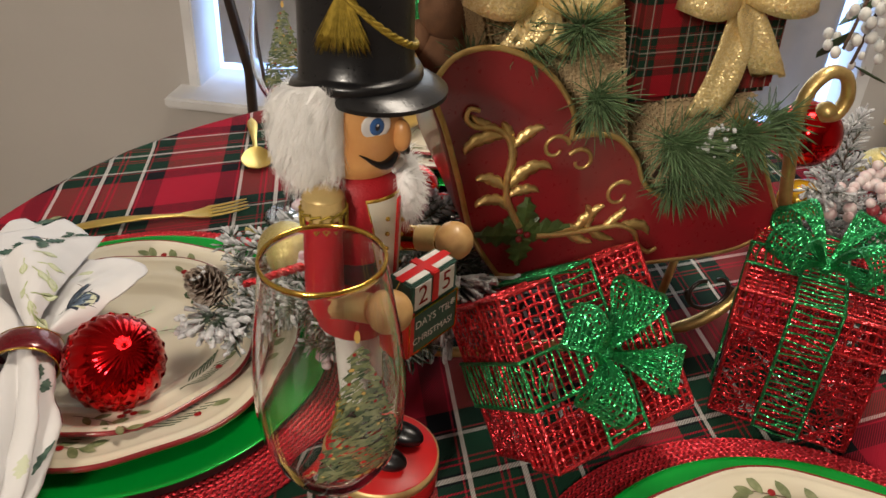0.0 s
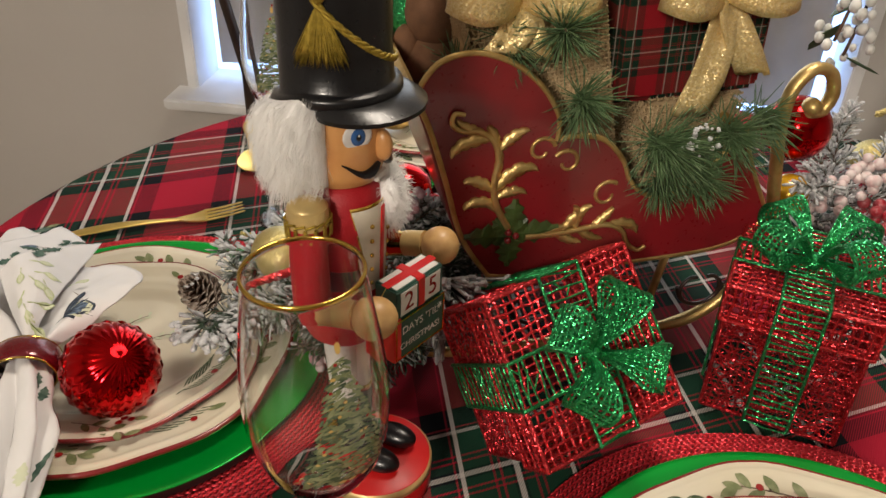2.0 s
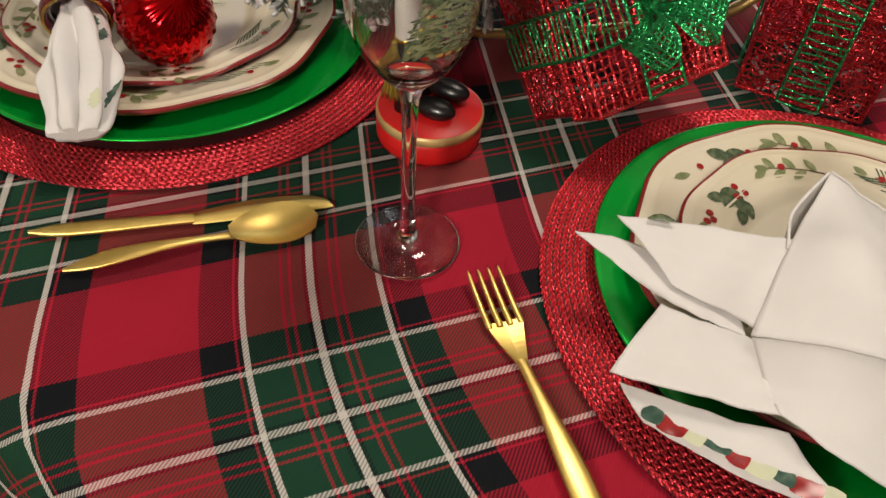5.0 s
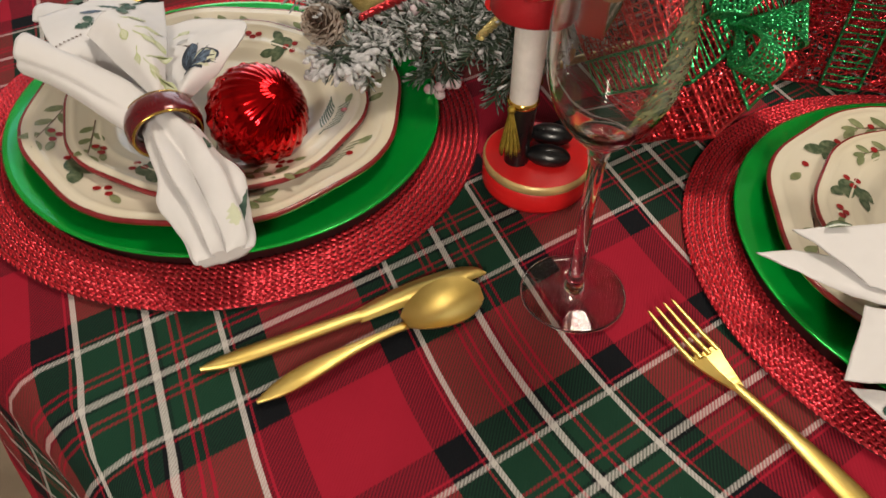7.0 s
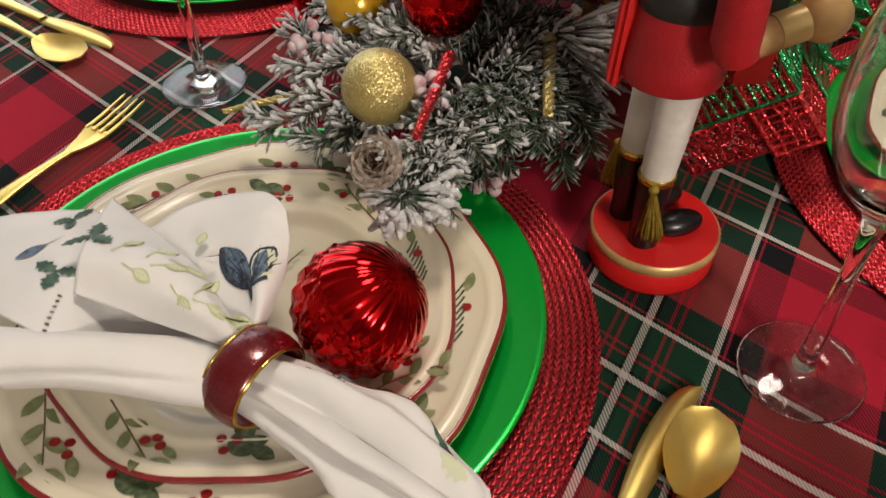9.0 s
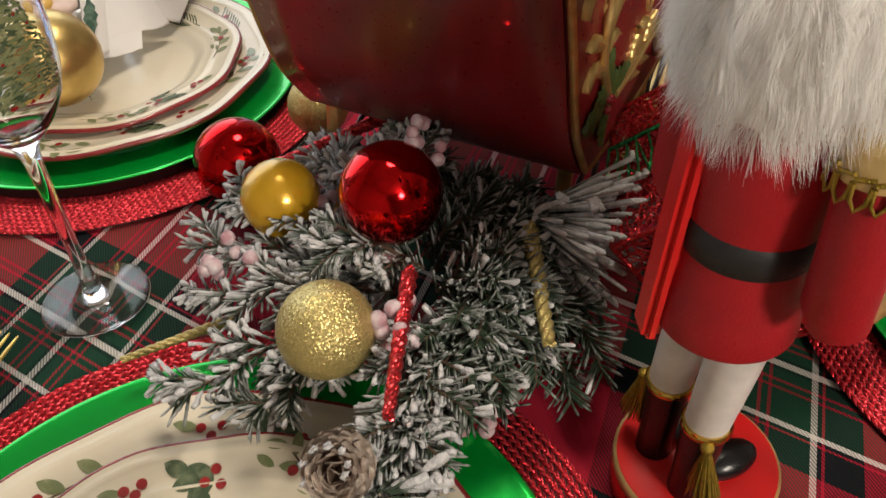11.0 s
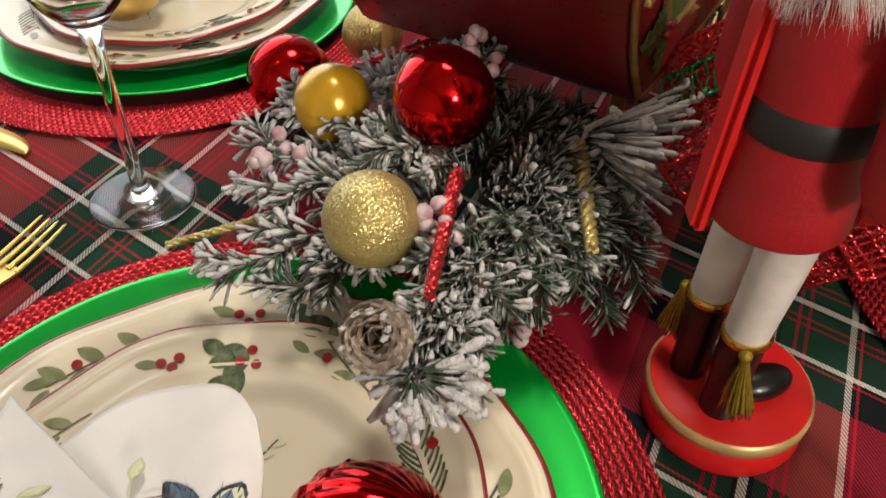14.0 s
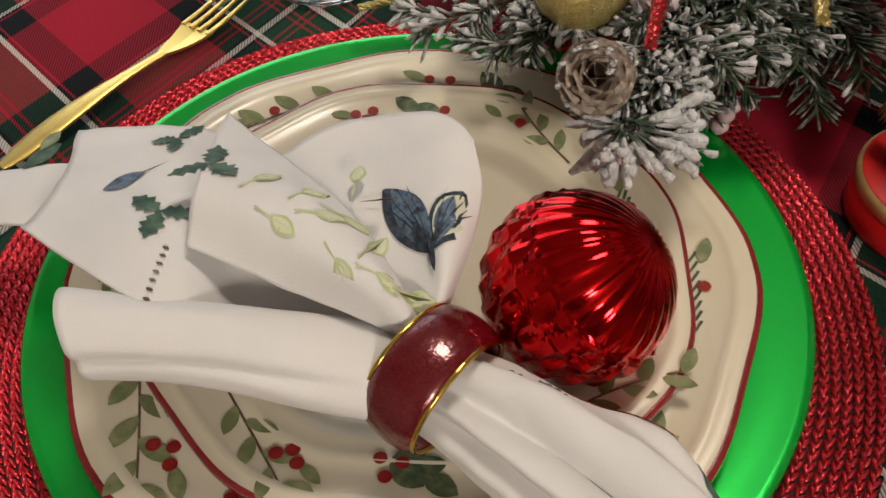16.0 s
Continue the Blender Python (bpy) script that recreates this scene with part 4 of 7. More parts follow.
b = Builder()
rows = [[tail_point(i / 60, 2 * math.pi * q / 110) for q in range(110)] for i in range(61)]
b.grid(rows, closed_u=True)
b.add(rows[-1], [tuple(range(110))], 0)
part("tail", b, M_LINEN, napkin, "gathered linen tail")
for name, mat, k0, k1, q0, q1, label in (("holly_print", M_PHOLLY, 0.16, 0.30, 0.55, 0.95, "printed dark holly leaf"), ("holly_print", M_PHOLLY, 0.26, 0.36, 0.25, 0.60, "printed dark holly leaf"), ("red_print", M_PRED, 0.34, 0.60, 0.0, 0.22, "printed red berries"), ("leaf_print", M_PPALE, 0.80, 0.92, 0.7, 1.1, "printed pale green leaf"), ("holly_print", M_PHOLLY, 0.68, 0.86, 0.02, 0.20, "printed dark holly leaf")):
    b = Builder()
    rows = []
    for i in range(9):
        t = i / 8
        half = (q1 - q0) / 2 * math.sin(math.pi * (0.06 + 0.88 * t)) * (0.55 if i % 2 else 1.0)
        rows.append([tail_point(k0 + (k1 - k0) * t, (q0 + q1) / 2 + half * s, 0.0005) for s in (-1, -0.5, 0, 0.5, 1)])
    b.grid(rows)
    part(name, b, mat, napkin, label)
b = Builder()
prof = []
for q in range(21):
    a = math.pi * q / 20
    prof.append((0.0205 + 0.0030 * math.sin(a), -0.0105 * math.cos(a)))
b.lathe(prof + [(0.0185, 0.0100), (0.0185, -0.0100), prof[0]], 48)
turn = facing(TAIL + Vector((0, 0, -0.06))).to_4x4()
b.move(Matrix.Translation(RING + Vector((0, 0, 0.001))) @ turn @ Matrix.Diagonal((1.08, 0.92, 1, 1)))
ring_thing = thing("napkin_ring", "maroon enamel napkin ring with gold edges round the napkin", "napkin ring")
part("band", b, M_BURGUNDY, ring_thing)
for s in (-1, 1):
    b = Builder()
    b.lathe([(0.0207, -0.0010), (0.0217, 0), (0.0207, 0.0010), (0.0195, 0)] + [(0.0207, -0.0010)], 48)
    b.move(Matrix.Translation(RING + Vector((0, 0, 0.001))) @ turn @ Matrix.Translation((0, 0, s * 0.0107)) @ Matrix.Diagonal((1.08, 0.92, 1, 1)))
    part("edge", b, M_RIMGOLD, ring_thing, "gold edge")


def cloth_print(name, sheet, at, turn, shapes, label):
    """Flat shapes in metres about a spot of the plan, lying on a sheet."""
    b = Builder()
    mats = []
    ct, st = math.cos(turn), math.sin(turn)
    for step, (mat, outline) in enumerate(shapes):
        if mat not in mats:
            mats.append(mat)
        n = len(outline)
        cx, cy = sum(p[0] for p in outline) / n, sum(p[1] for p in outline) / n
        pts = []
        for ring in (1.0, 0.5, 0.0):
            for x, y in (outline if ring else [(cx, cy)]):
                x, y = cx + (x - cx) * ring, cy + (y - cy) * ring
                pts.append(rest_on(sheet, at[0] + x * ct - y * st, at[1] + x * st + y * ct, 0.0013 + 0.00012 * step))
        faces = [(i, (i + 1) % n, n + (i + 1) % n, n + i) for i in range(n)] + [(n + i, n + (i + 1) % n, 2 * n) for i in range(n)]
        b.add(pts, faces, mats.index(mat))
    part(name, b, mats, napkin, label)


def leaf_outline(x, y, ang, ln, wd, spiky=False):
    pts = []
    for s in (1, -1):
        ks = range(0, 9) if s == 1 else range(8, -1, -1)
        for k in ks:
            t = k / 8
            w = wd * math.sin(math.pi * min(0.98, max(0.02, t))) ** 0.8
            if spiky and k % 2:
                w *= 0.55
            pts.append((x + ln * t * math.cos(ang) - s * w * math.sin(ang), y + ln * t * math.sin(ang) + s * w * math.cos(ang)))
    return pts


def twig_line(x, y, ang, ln, wide=0.0004):
    return [(x - wide * math.sin(ang), y + wide * math.cos(ang)), (x + ln * math.cos(ang), y + ln * math.sin(ang)), (x + wide * math.sin(ang), y - wide * math.cos(ang))]


wings = [(M_PNAVY, leaf_outline(0, 0, 2.02, 0.0325, 0.0062)), (M_PBLUE, leaf_outline(0.0006, 0.001, 2.00, 0.0290, 0.0046)), (M_PNAVY, leaf_outline(0.001, 0, 0.98, 0.0225, 0.0066)), (M_PPALE, leaf_outline(0.002, 0.002, 0.96, 0.0185, 0.0050)), (M_PBLUE, leaf_outline(0.002, 0.001, 1.10, 0.0165, 0.0034))]
for q in (1.82, 1.95, 2.08, 2.20):
    wings.append((M_PNAVY, twig_line(0, 0.002, q, 0.026, 0.0005)))
for q in (0.70, 0.88, 1.05, 1.22):
    wings.append((M_PNAVY, twig_line(0.001, 0.001, q, 0.019, 0.0005)))
wings += [(M_PNAVY, leaf_outline(0, 0.004, -1.5, 0.012, 0.0010)), (M_PBROWN, twig_line(-0.010, 0.022, 2.9, 0.014, 0.0004))]
cloth_print("butterfly_print", SHEET_PETAL, (-0.2, 0.668), -0.42, wings, "printed blue butterfly with pale veined wings")
for at, ang in (((-0.242, 0.713), 0.2), ((-0.23, 0.7), 0.3), ((-0.21, 0.705), 0.9), ((-0.243, 0.693), -1.2), ((-0.23, 0.689), -0.5), ((-0.222, 0.689), -0.9), ((-0.231, 0.671), -1.6), ((-0.22, 0.672), 0.5), ((-0.222, 0.662), -0.9), ((-0.216, 0.656), -0.4)):
    cloth_print("leaf_print", SHEET_MAIN, at, ang, [(M_PVINE, leaf_outline(0, 0, 0, 0.0105, 0.0030)), (M_PPALE, leaf_outline(0.0012, 0, 0, 0.0082, 0.0020)), (M_PVINE, twig_line(-0.006, -0.001, 0.1, 0.0150))], "printed pale green leaf")
for sheet, at, ang, ln in ((SHEET_BACK, (-0.256, 0.774), 0.4, 0.013), (SHEET_MAIN, (-0.251, 0.731), 1.2, 0.017), (SHEET_BACK, (-0.273, 0.726), 2.0, 0.015)):
    cloth_print("holly_print", sheet, at, ang, [(M_PHOLLY, leaf_outline(0, 0, q, ln * f, ln * 0.30, True)) for q, f in ((0.0, 1.0), (2.1, 0.9), (3.9, 0.8))], "printed dark holly leaves")
cloth_print("leaf_print", SHEET_BACK, (-0.288, 0.755), 0.1, [(M_PBLUE, leaf_outline(0, 0, 0, 0.016, 0.0044)), (M_PBROWN, twig_line(0.014, 0, 0.1, 0.012))], "printed grey-blue leaf")
cloth_print("leaf_print", SHEET_LOW, (-0.316, 0.811), 0.2, [(M_PHOLLY, leaf_outline(0, 0, 0, 0.018, 0.0055)), (M_PGREEN, leaf_outline(0.010, 0.004, 0.4, 0.012, 0.0042))], "printed green leaves")
for k in range(7):
    t = k / 6
    cloth_print("stitch_print", SHEET_BACK, (-0.275 + -0.011 * t, 0.707 + -0.02 * t), 2.2, [(M_PBROWN, leaf_outline(0, 0, 0, 0.0026, 0.0007))], "printed dashed line")


# ---- napkins folded into points on the other places ----
def soft_patch(b, ctrl, lift=0.0, steps=10, crease=0.0030):
    """A crumpled sheet of cloth through rows of control points."""
    cols = [smooth_path(r, steps) for r in ctrl]
    rows = [smooth_path([c[i] for c in cols], steps) for i in range(len(cols[0]))]
    out = []
    for r in rows:
        out.append([p + Vector((0.4 * crease * noise.noise((p.x * 30, p.y * 30, 9)), 0, lift + 1.6 * crease * noise.noise((p.x * 17 + 3, p.y * 17, 2)) + crease * noise.noise((p.x * 38, p.y * 38, p.z * 30)) + 0.35 * crease * noise.noise((p.x * 130, p.y * 130, 5)))) for p in r])
    b.grid(out)


nap2 = thing("folded_napkin", "white linen napkin folded into standing points on the plate", "napkin", group="napkins")
for name, sheets in (
    ("upper_point", [[((0.160, 0.499, 0.062), (0.205, 0.490, 0.074), (0.247, 0.475, 0.083)), ((0.176, 0.480, 0.061), (0.210, 0.465, 0.069), (0.243, 0.458, 0.079)), ((0.190, 0.458, 0.058), (0.210, 0.442, 0.062), (0.228, 0.424, 0.068))]]),
    ("lower_point", [[((0.138, 0.492, 0.050), (0.170, 0.488, 0.054), (0.215, 0.472, 0.060)), ((0.160, 0.474, 0.049), (0.185, 0.461, 0.054), (0.220, 0.446, 0.061)), ((0.184, 0.456, 0.049), (0.203, 0.440, 0.054), (0.224, 0.421, 0.063))]]),
    ("tall_fold", [
        [((0.271, 0.522, 0.095), (0.292, 0.512, 0.088), (0.328, 0.500, 0.076)), ((0.243, 0.469, 0.082), (0.276, 0.462, 0.098), (0.335, 0.452, 0.076)), ((0.223, 0.421, 0.068), (0.275, 0.404, 0.086), (0.340, 0.400, 0.060))],
        [((0.271, 0.522, 0.0945), (0.292, 0.513, 0.0875), (0.328, 0.501, 0.0755)), ((0.284, 0.534, 0.065), (0.306, 0.530, 0.062), (0.345, 0.520, 0.055)), ((0.290, 0.548, 0.036), (0.318, 0.545, 0.036), (0.355, 0.538, 0.034))],
        [((0.243, 0.469, 0.0835), (0.250, 0.495, 0.088), (0.271, 0.522, 0.0945)), ((0.246, 0.470, 0.062), (0.258, 0.500, 0.064), (0.280, 0.530, 0.066)), ((0.250, 0.470, 0.036), (0.265, 0.505, 0.036), (0.285, 0.540, 0.036))]]),
    ("side_fold", [[((0.224, 0.421, 0.0665), (0.274, 0.405, 0.0845), (0.340, 0.401, 0.060)), ((0.232, 0.403, 0.054), (0.272, 0.388, 0.064), (0.330, 0.378, 0.050)), ((0.238, 0.388, 0.050), (0.270, 0.368, 0.047), (0.315, 0.355, 0.036))]]),
    ("lower_fold", [[((0.186, 0.450, 0.048), (0.205, 0.436, 0.055), (0.225, 0.421, 0.0655)), ((0.173, 0.430, 0.043), (0.200, 0.418, 0.048), (0.233, 0.404, 0.0555)), ((0.161, 0.412, 0.036), (0.198, 0.398, 0.043), (0.239, 0.388, 0.0495))]]),
    ("hem_fold", [[((0.168, 0.412, 0.028), (0.205, 0.396, 0.034), (0.245, 0.384, 0.042)), ((0.174, 0.400, 0.0255), (0.212, 0.382, 0.030), (0.262, 0.364, 0.034)), ((0.182, 0.393, 0.022), (0.220, 0.371, 0.0235), (0.275, 0.350, 0.028))]]),
):
    b = Builder()
    for s in sheets:
        soft_patch(b, s)
    o = part(name, b, M_LINEN, nap2)
    md = o.modifiers.new("thickness", "SOLIDIFY")
    md.thickness = 0.0014
b = Builder()
pts = [(0.176 + 0.014 * t, 0.494 + 0.0025 * math.sin(t * 3) - 0.003 * t, 0.0680 + 0.003 * t) for t in (0, 0.25, 0.5, 0.75, 1)]
b.tube(pts, [0.0006, 0.0022, 0.0026, 0.0020, 0.0006], 8, flat=0.15)
part("leaf_print", b, M_PDARK, nap2, "dark printed leaf")
for k in range(9):
    b = Builder()
    t = (k + 0.5) / 9
    x, y, z = 0.180 + 0.088 * t, 0.3965 - 0.041 * t, 0.0255 + 0.0055 * t
    d = Vector((0.0062 if k % 2 else 0.0045, -0.0028, 0.0004))
    e = Vector((0.0025, 0.0042, 0.0012)) * (1.0 if k % 3 else 0.7)
    c = Vector((x, y, z))
    soft_patch(b, [(c - d * 0.9 - e, c - e * 1.2, c + d - e), (c - d * 1.1, c, c + d * 1.1), (c - d * 0.6 + e, c + e * 1.1, c + d * 0.8 + e)], 0.0022, 3)
    part("hem_print", b, (M_PHOLLY, M_PRED, M_PPALE)[k % 3], nap2, "printed holly hem")

nap3 = thing("standing_napkin", "white printed linen napkin fanned up on the far plate", "napkin", group="napkins")
for name, sheets in (
    ("side_flap", [
        [((0.046, 1.243, 0.098), (0.085, 1.255, 0.099), (0.130, 1.263, 0.089)), ((0.052, 1.230, 0.078), (0.088, 1.238, 0.074), (0.121, 1.238, 0.060)), ((0.059, 1.210, 0.045), (0.068, 1.207, 0.036), (0.077, 1.207, 0.031))],
        [((0.046, 1.244, 0.0975), (0.085, 1.256, 0.0985), (0.130, 1.264, 0.0885)), ((0.048, 1.265, 0.070), (0.090, 1.275, 0.070), (0.132, 1.280, 0.065)), ((0.050, 1.280, 0.036), (0.090, 1.290, 0.036), (0.130, 1.290, 0.036))]]),
    ("diagonal_fold", [[((0.038, 1.233, 0.102), (0.052, 1.216, 0.075), (0.065, 1.197, 0.038)), ((0.022, 1.216, 0.085), (0.034, 1.202, 0.061), (0.046, 1.192, 0.040)), ((0.008, 1.198, 0.066), (0.007, 1.191, 0.055), (0.006, 1.187, 0.048))]]),
    ("bottom_fold", [[((0.006, 1.186, 0.050), (0.020, 1.189, 0.046), (0.037, 1.191, 0.042)), ((-0.006, 1.180, 0.047), (0.012, 1.182, 0.042), (0.033, 1.185, 0.037)), ((-0.019, 1.174, 0.044), (0.005, 1.177, 0.037), (0.029, 1.180, 0.032))]]),
    ("hanging_fold", [[((0.022, 1.232, 0.122), (0.031, 1.236, 0.124), (0.041, 1.235, 0.120)), ((0.004, 1.208, 0.095), (0.014, 1.204, 0.096), (0.025, 1.208, 0.091)), ((-0.021, 1.168, 0.049), (-0.012, 1.167, 0.049), (-0.002, 1.171, 0.046))]]),
    ("far_fold", [
        [((-0.060, 1.240, 0.110), (-0.014, 1.240, 0.123), (0.026, 1.238, 0.121)), ((-0.060, 1.215, 0.085), (-0.025, 1.211, 0.096), (0.006, 1.214, 0.098)), ((-0.055, 1.190, 0.050), (-0.030, 1.190, 0.055), (-0.016, 1.190, 0.060))],
        [((-0.060, 1.241, 0.1095), (-0.014, 1.241, 0.1225), (0.034, 1.240, 0.1205)), ((-0.060, 1.260, 0.070), (-0.010, 1.270, 0.070), (0.042, 1.270, 0.070)), ((-0.060, 1.280, 0.036), (-0.010, 1.290, 0.036), (0.046, 1.290, 0.036))]]),
):
    b = Builder()
    for sheet in sheets:
        soft_patch(b, sheet, crease=0.0020)
    o = part(name, b, M_LINEN, nap3)
    md = o.modifiers.new("thickness", "SOLIDIFY")
    md.thickness = 0.0014


def printed(name, mat, p, q, wide, label):
    """A leaf-shaped print from p to q, just clear of the cloth."""
    b = Builder()
    p, q = Vector(p), Vector(q)
    rows = []
    for i in range(9):
        t = i / 8
        w = wide * math.sin(math.pi * (0.06 + 0.88 * t)) * (0.7 if i % 2 else 1.0)
        c = p.lerp(q, t)
        rows.append([c + Vector((-w, -0.0030, 0.0026)), c + Vector((0, -0.0036, 0.0032)), c + Vector((w, -0.0030, 0.0026))])
    b.grid(rows)
    part(name, b, mat, nap3, label)


printed("holly_print", M_PHOLLY, (0.024, 1.232, 0.122), (0.026, 1.220, 0.110), 0.0060, "printed holly leaf")
printed("holly_print", M_PHOLLY, (0.024, 1.219, 0.108), (0.016, 1.203, 0.092), 0.0050, "printed holly leaf")
printed("holly_print", M_PHOLLY, (0.002, 1.194, 0.082), (-0.009, 1.176, 0.060), 0.0065, "printed holly leaf")
printed("holly_print", M_PGREEN, (0.000, 1.230, 0.117), (-0.012, 1.216, 0.104), 0.0085, "printed green leaf")
printed("berry_print", M_PRED, (0.008, 1.203, 0.092), (0.003, 1.196, 0.084), 0.0045, "printed red berries")
printed("berry_print", M_PRED, (0.108, 1.238, 0.070), (0.106, 1.235, 0.066), 0.0020, "printed red berry")
b = Builder()
soft_patch(b, [((0.120, 1.2615, 0.0945), (0.126, 1.2625, 0.0930), (0.132, 1.2620, 0.0905)), ((0.118, 1.252, 0.0840), (0.124, 1.252, 0.0810), (0.130, 1.251, 0.0770)), ((0.113, 1.243, 0.0740), (0.118, 1.241, 0.0700), (0.122, 1.239, 0.0640))], 0.0030, 6, 0.0010)
part("red_hem", b, M_PRED, nap3, "red printed hem")
b = Builder()
for k in range(7):
    a = k * 0.9
    b.ball((-0.034 + 0.018 * math.cos(a), 1.192 + 0.012 * math.sin(a), 0.090 + 0.006 * math.cos(2 * a)), 0.014, segs=12, rings=8, stretch=(1, 0.8, 0.45))
b.ball((-0.034, 1.184, 0.094), 0.008, 1, segs=12, rings=8, stretch=(1, 1, 0.7))
flower = thing("flower_napkin_ring", "pale pink fabric flower ring with a golden heart on the napkin", "napkin ring")
part("petals", b, [surface("pale_pink_petal", (0.62, 0.50, 0.46), 0.8, scale=60), M_PYEL], flower)


# ---- nutcracker doll: one plain figure ----
def nutcracker():
    b = Builder()
    RED, FELT, BLACK, BELT, WHITE, WOOD, SKIN, FUR, VEST, BLUE, GOLD, THREAD, PALE, HAIR = range(14)
    ax, ay = -0.0158, -0.0035  # the body's axis, behind the middle of the stand
    b.lathe([(0, 0), (0.0375, 0), (0.0385, 0.003), (0.0385, 0.015), (0.0372, 0.017)], 48, RED)
    b.lathe([(0.0372, 0.017), (0.0390, 0.0178), (0.0390, 0.0228), (0.0375, 0.0240)], 48, PALE)
    b.lathe([(0.0375, 0.0240), (0.0368, 0.0246), (0, 0.0246)], 48, RED)
    for s in (-1, 1):
        y = s * 0.0125
        fx, fy = ax + 0.0015, ay + y + 0.0055
        b.tube([(fx, fy, 0.024), (fx, fy, 0.040), (fx, fy, 0.074)], [0.0088, 0.0084, 0.0098], 24, BLACK)
        b.tube([(fx, fy, 0.0725), (fx, fy, 0.0738), (fx, fy, 0.0756), (fx, fy, 0.0768)], [0.0102, 0.0110, 0.0110, 0.0102], 24, GOLD)
        b.tube([(fx, fy, 0.0765), (ax + 0.0018, ay + y * 0.98 + 0.0032, 0.110), (ax + 0.002, ay + y * 0.95 + 0.001, 0.150)], [0.0094, 0.0104, 0.0116], 24, WHITE)
        b.ball((fx + 0.022, fy, 0.0318), 0.0090, BLACK, 24, 14, (1.75, 1.0, 0.84))
        b.ball((fx - 0.0065, fy + s * 0.0092, 0.0725), 0.0030, THREAD, 10, 8)
        for k in range(110):
            a = random.uniform(0, 6.28)
            rr = 0.0070 * math.sqrt(random.random())
            p = Vector((fx - 0.0065 + 0.0012 * math.cos(a), fy + s * 0.0096 + 0.0012 * math.sin(a), 0.071))
            q = p + Vector((0.002 + rr * math.cos(a), s * 0.003 + rr * math.sin(a), -0.030 + random.uniform(-0.002, 0.001)))
            b.needle(p, q, 0.00055, THREAD)
    b.lathe([(0, 0.139), (0.0236, 0.137), (0.0258, 0.1375), (0.0264, 0.139), (0.0256, 0.150), (0.0238, 0.165), (0.0226, 0.177)], 48, FELT, (ax, ay, 0))
    b.lathe([(0.0224, 0.1745), (0.0234, 0.1752), (0.0236, 0.1815), (0.0234, 0.1878), (0.0224, 0.1885)], 48, BELT, (ax, ay, 0))
    b.lathe([(0.0224, 0.181), (0.0234, 0.195), (0.0246, 0.215), (0.0236, 0.230), (0.018, 0.240), (0, 0.242)], 48, FELT, (ax, ay, 0))
    # the coat's tail, a board at the back
    b.box((0.0070, 0.0150, 0.104), pose(ax - 0.0235, ay + 0.0105, 0.181, 0, 2.5, -22), RED, 0.0024)
    # vest with a gold border, buttons
    for grow, off, mt in ((0.0018, 0.0, GOLD), (0.0, 0.0006, VEST)):
        rows = []
        for k in range(9):
            z = 0.172 - grow + (0.056 + 2 * grow) * k / 8
            half = 0.42 + 0.42 * (k / 8) ** 1.3 + grow * 20
            rows.append([(ax + (0.0230 + 0.0020 * k / 8 + off) * math.cos(half * (2 * q / 10 - 1)), ay + (0.0230 + 0.0020 * k / 8 + off) * math.sin(half * (2 * q / 10 - 1)), z) for q in range(11)])
        b.grid(rows, mt)
    for s in (-1, 1):
        for k in range(5):
            b.ball((ax + (0.0240 + 0.0004 * k) * math.cos(0.36 * s), ay + (0.0240 + 0.0004 * k) * math.sin(0.36 * s), 0.178 + 0.0095 * k), 0.0014, GOLD, 10, 6)
    b.box((0.004, 0.005, 0.058), pose(ax + 0.0232, ay, 0.198, 0, 2, 0), RED, 0.001)
    # arms
    for s in (-1, 1):
        y = s * 0.0345
        b.tube([(ax, ay + y, 0.233), (ax + 0.001, ay + y * 1.08, 0.208), (ax + 0.002, ay + y * 1.12, 0.176), (ax + 0.005, ay + y * 1.13, 0.168)], [0.0096, 0.0106, 0.0108, 0.0098], 24, FELT)
        b.tube([(ax + 0.002, ay + y * 1.13, 0.172), (ax + 0.033, ay + y * 1.16, 0.180)], [0.0084, 0.0074], 16, GOLD if s > 0 else WOOD)
        b.tube([(ax + 0.020, ay + y * 1.15, 0.1770), (ax + 0.033, ay + y * 1.16, 0.180)], 0.0082, 20, PALE)
        b.ball((ax + 0.0430, ay + y * 1.17, 0.1815), 0.0118, WOOD, 24, 16)
        b.tube([(ax, ay + y, 0.2255), (ax, ay + y, 0.236)], [0.0114, 0.0108], 24, PALE)
        b.ball((ax, ay + y, 0.2355), 0.0108, PALE, 20, 10, (1, 1, 0.40))
        for k in range(14):
            a = 2 * math.pi * k / 14
            c = Vector((ax + 0.0119 * math.cos(a), ay + y + 0.0119 * math.sin(a), 0.2275))
            t = Vector((-math.sin(a), math.cos(a), 0))
            b.tube([c - t * 0.0024, c - t * 0.0020 + Vector((0, 0, -0.0055)), c + Vector((0, 0, -0.0085)), c + t * 0.0020 + Vector((0, 0, -0.0055)), c + t * 0.0024], 0.0007, 5, THREAD)
            b.tube([c - t * 0.0026 + Vector((0, 0, 0.001)), c + t * 0.0026 + Vector((0, 0, 0.0025))], 0.0008, 5, THREAD)
    # head
    first = len(b.v)
    b.lathe([(0.020, 0.2370), (0.0290, 0.2410), (0.0318, 0.250), (0.0320, 0.270), (0.0305, 0.296)], 40, SKIN, (ax, ay, 0))
    b.ball((ax + 0.0345, ay, 0.2620), 0.0062, SKIN, 20, 14, (1.15, 0.90, 1.45))
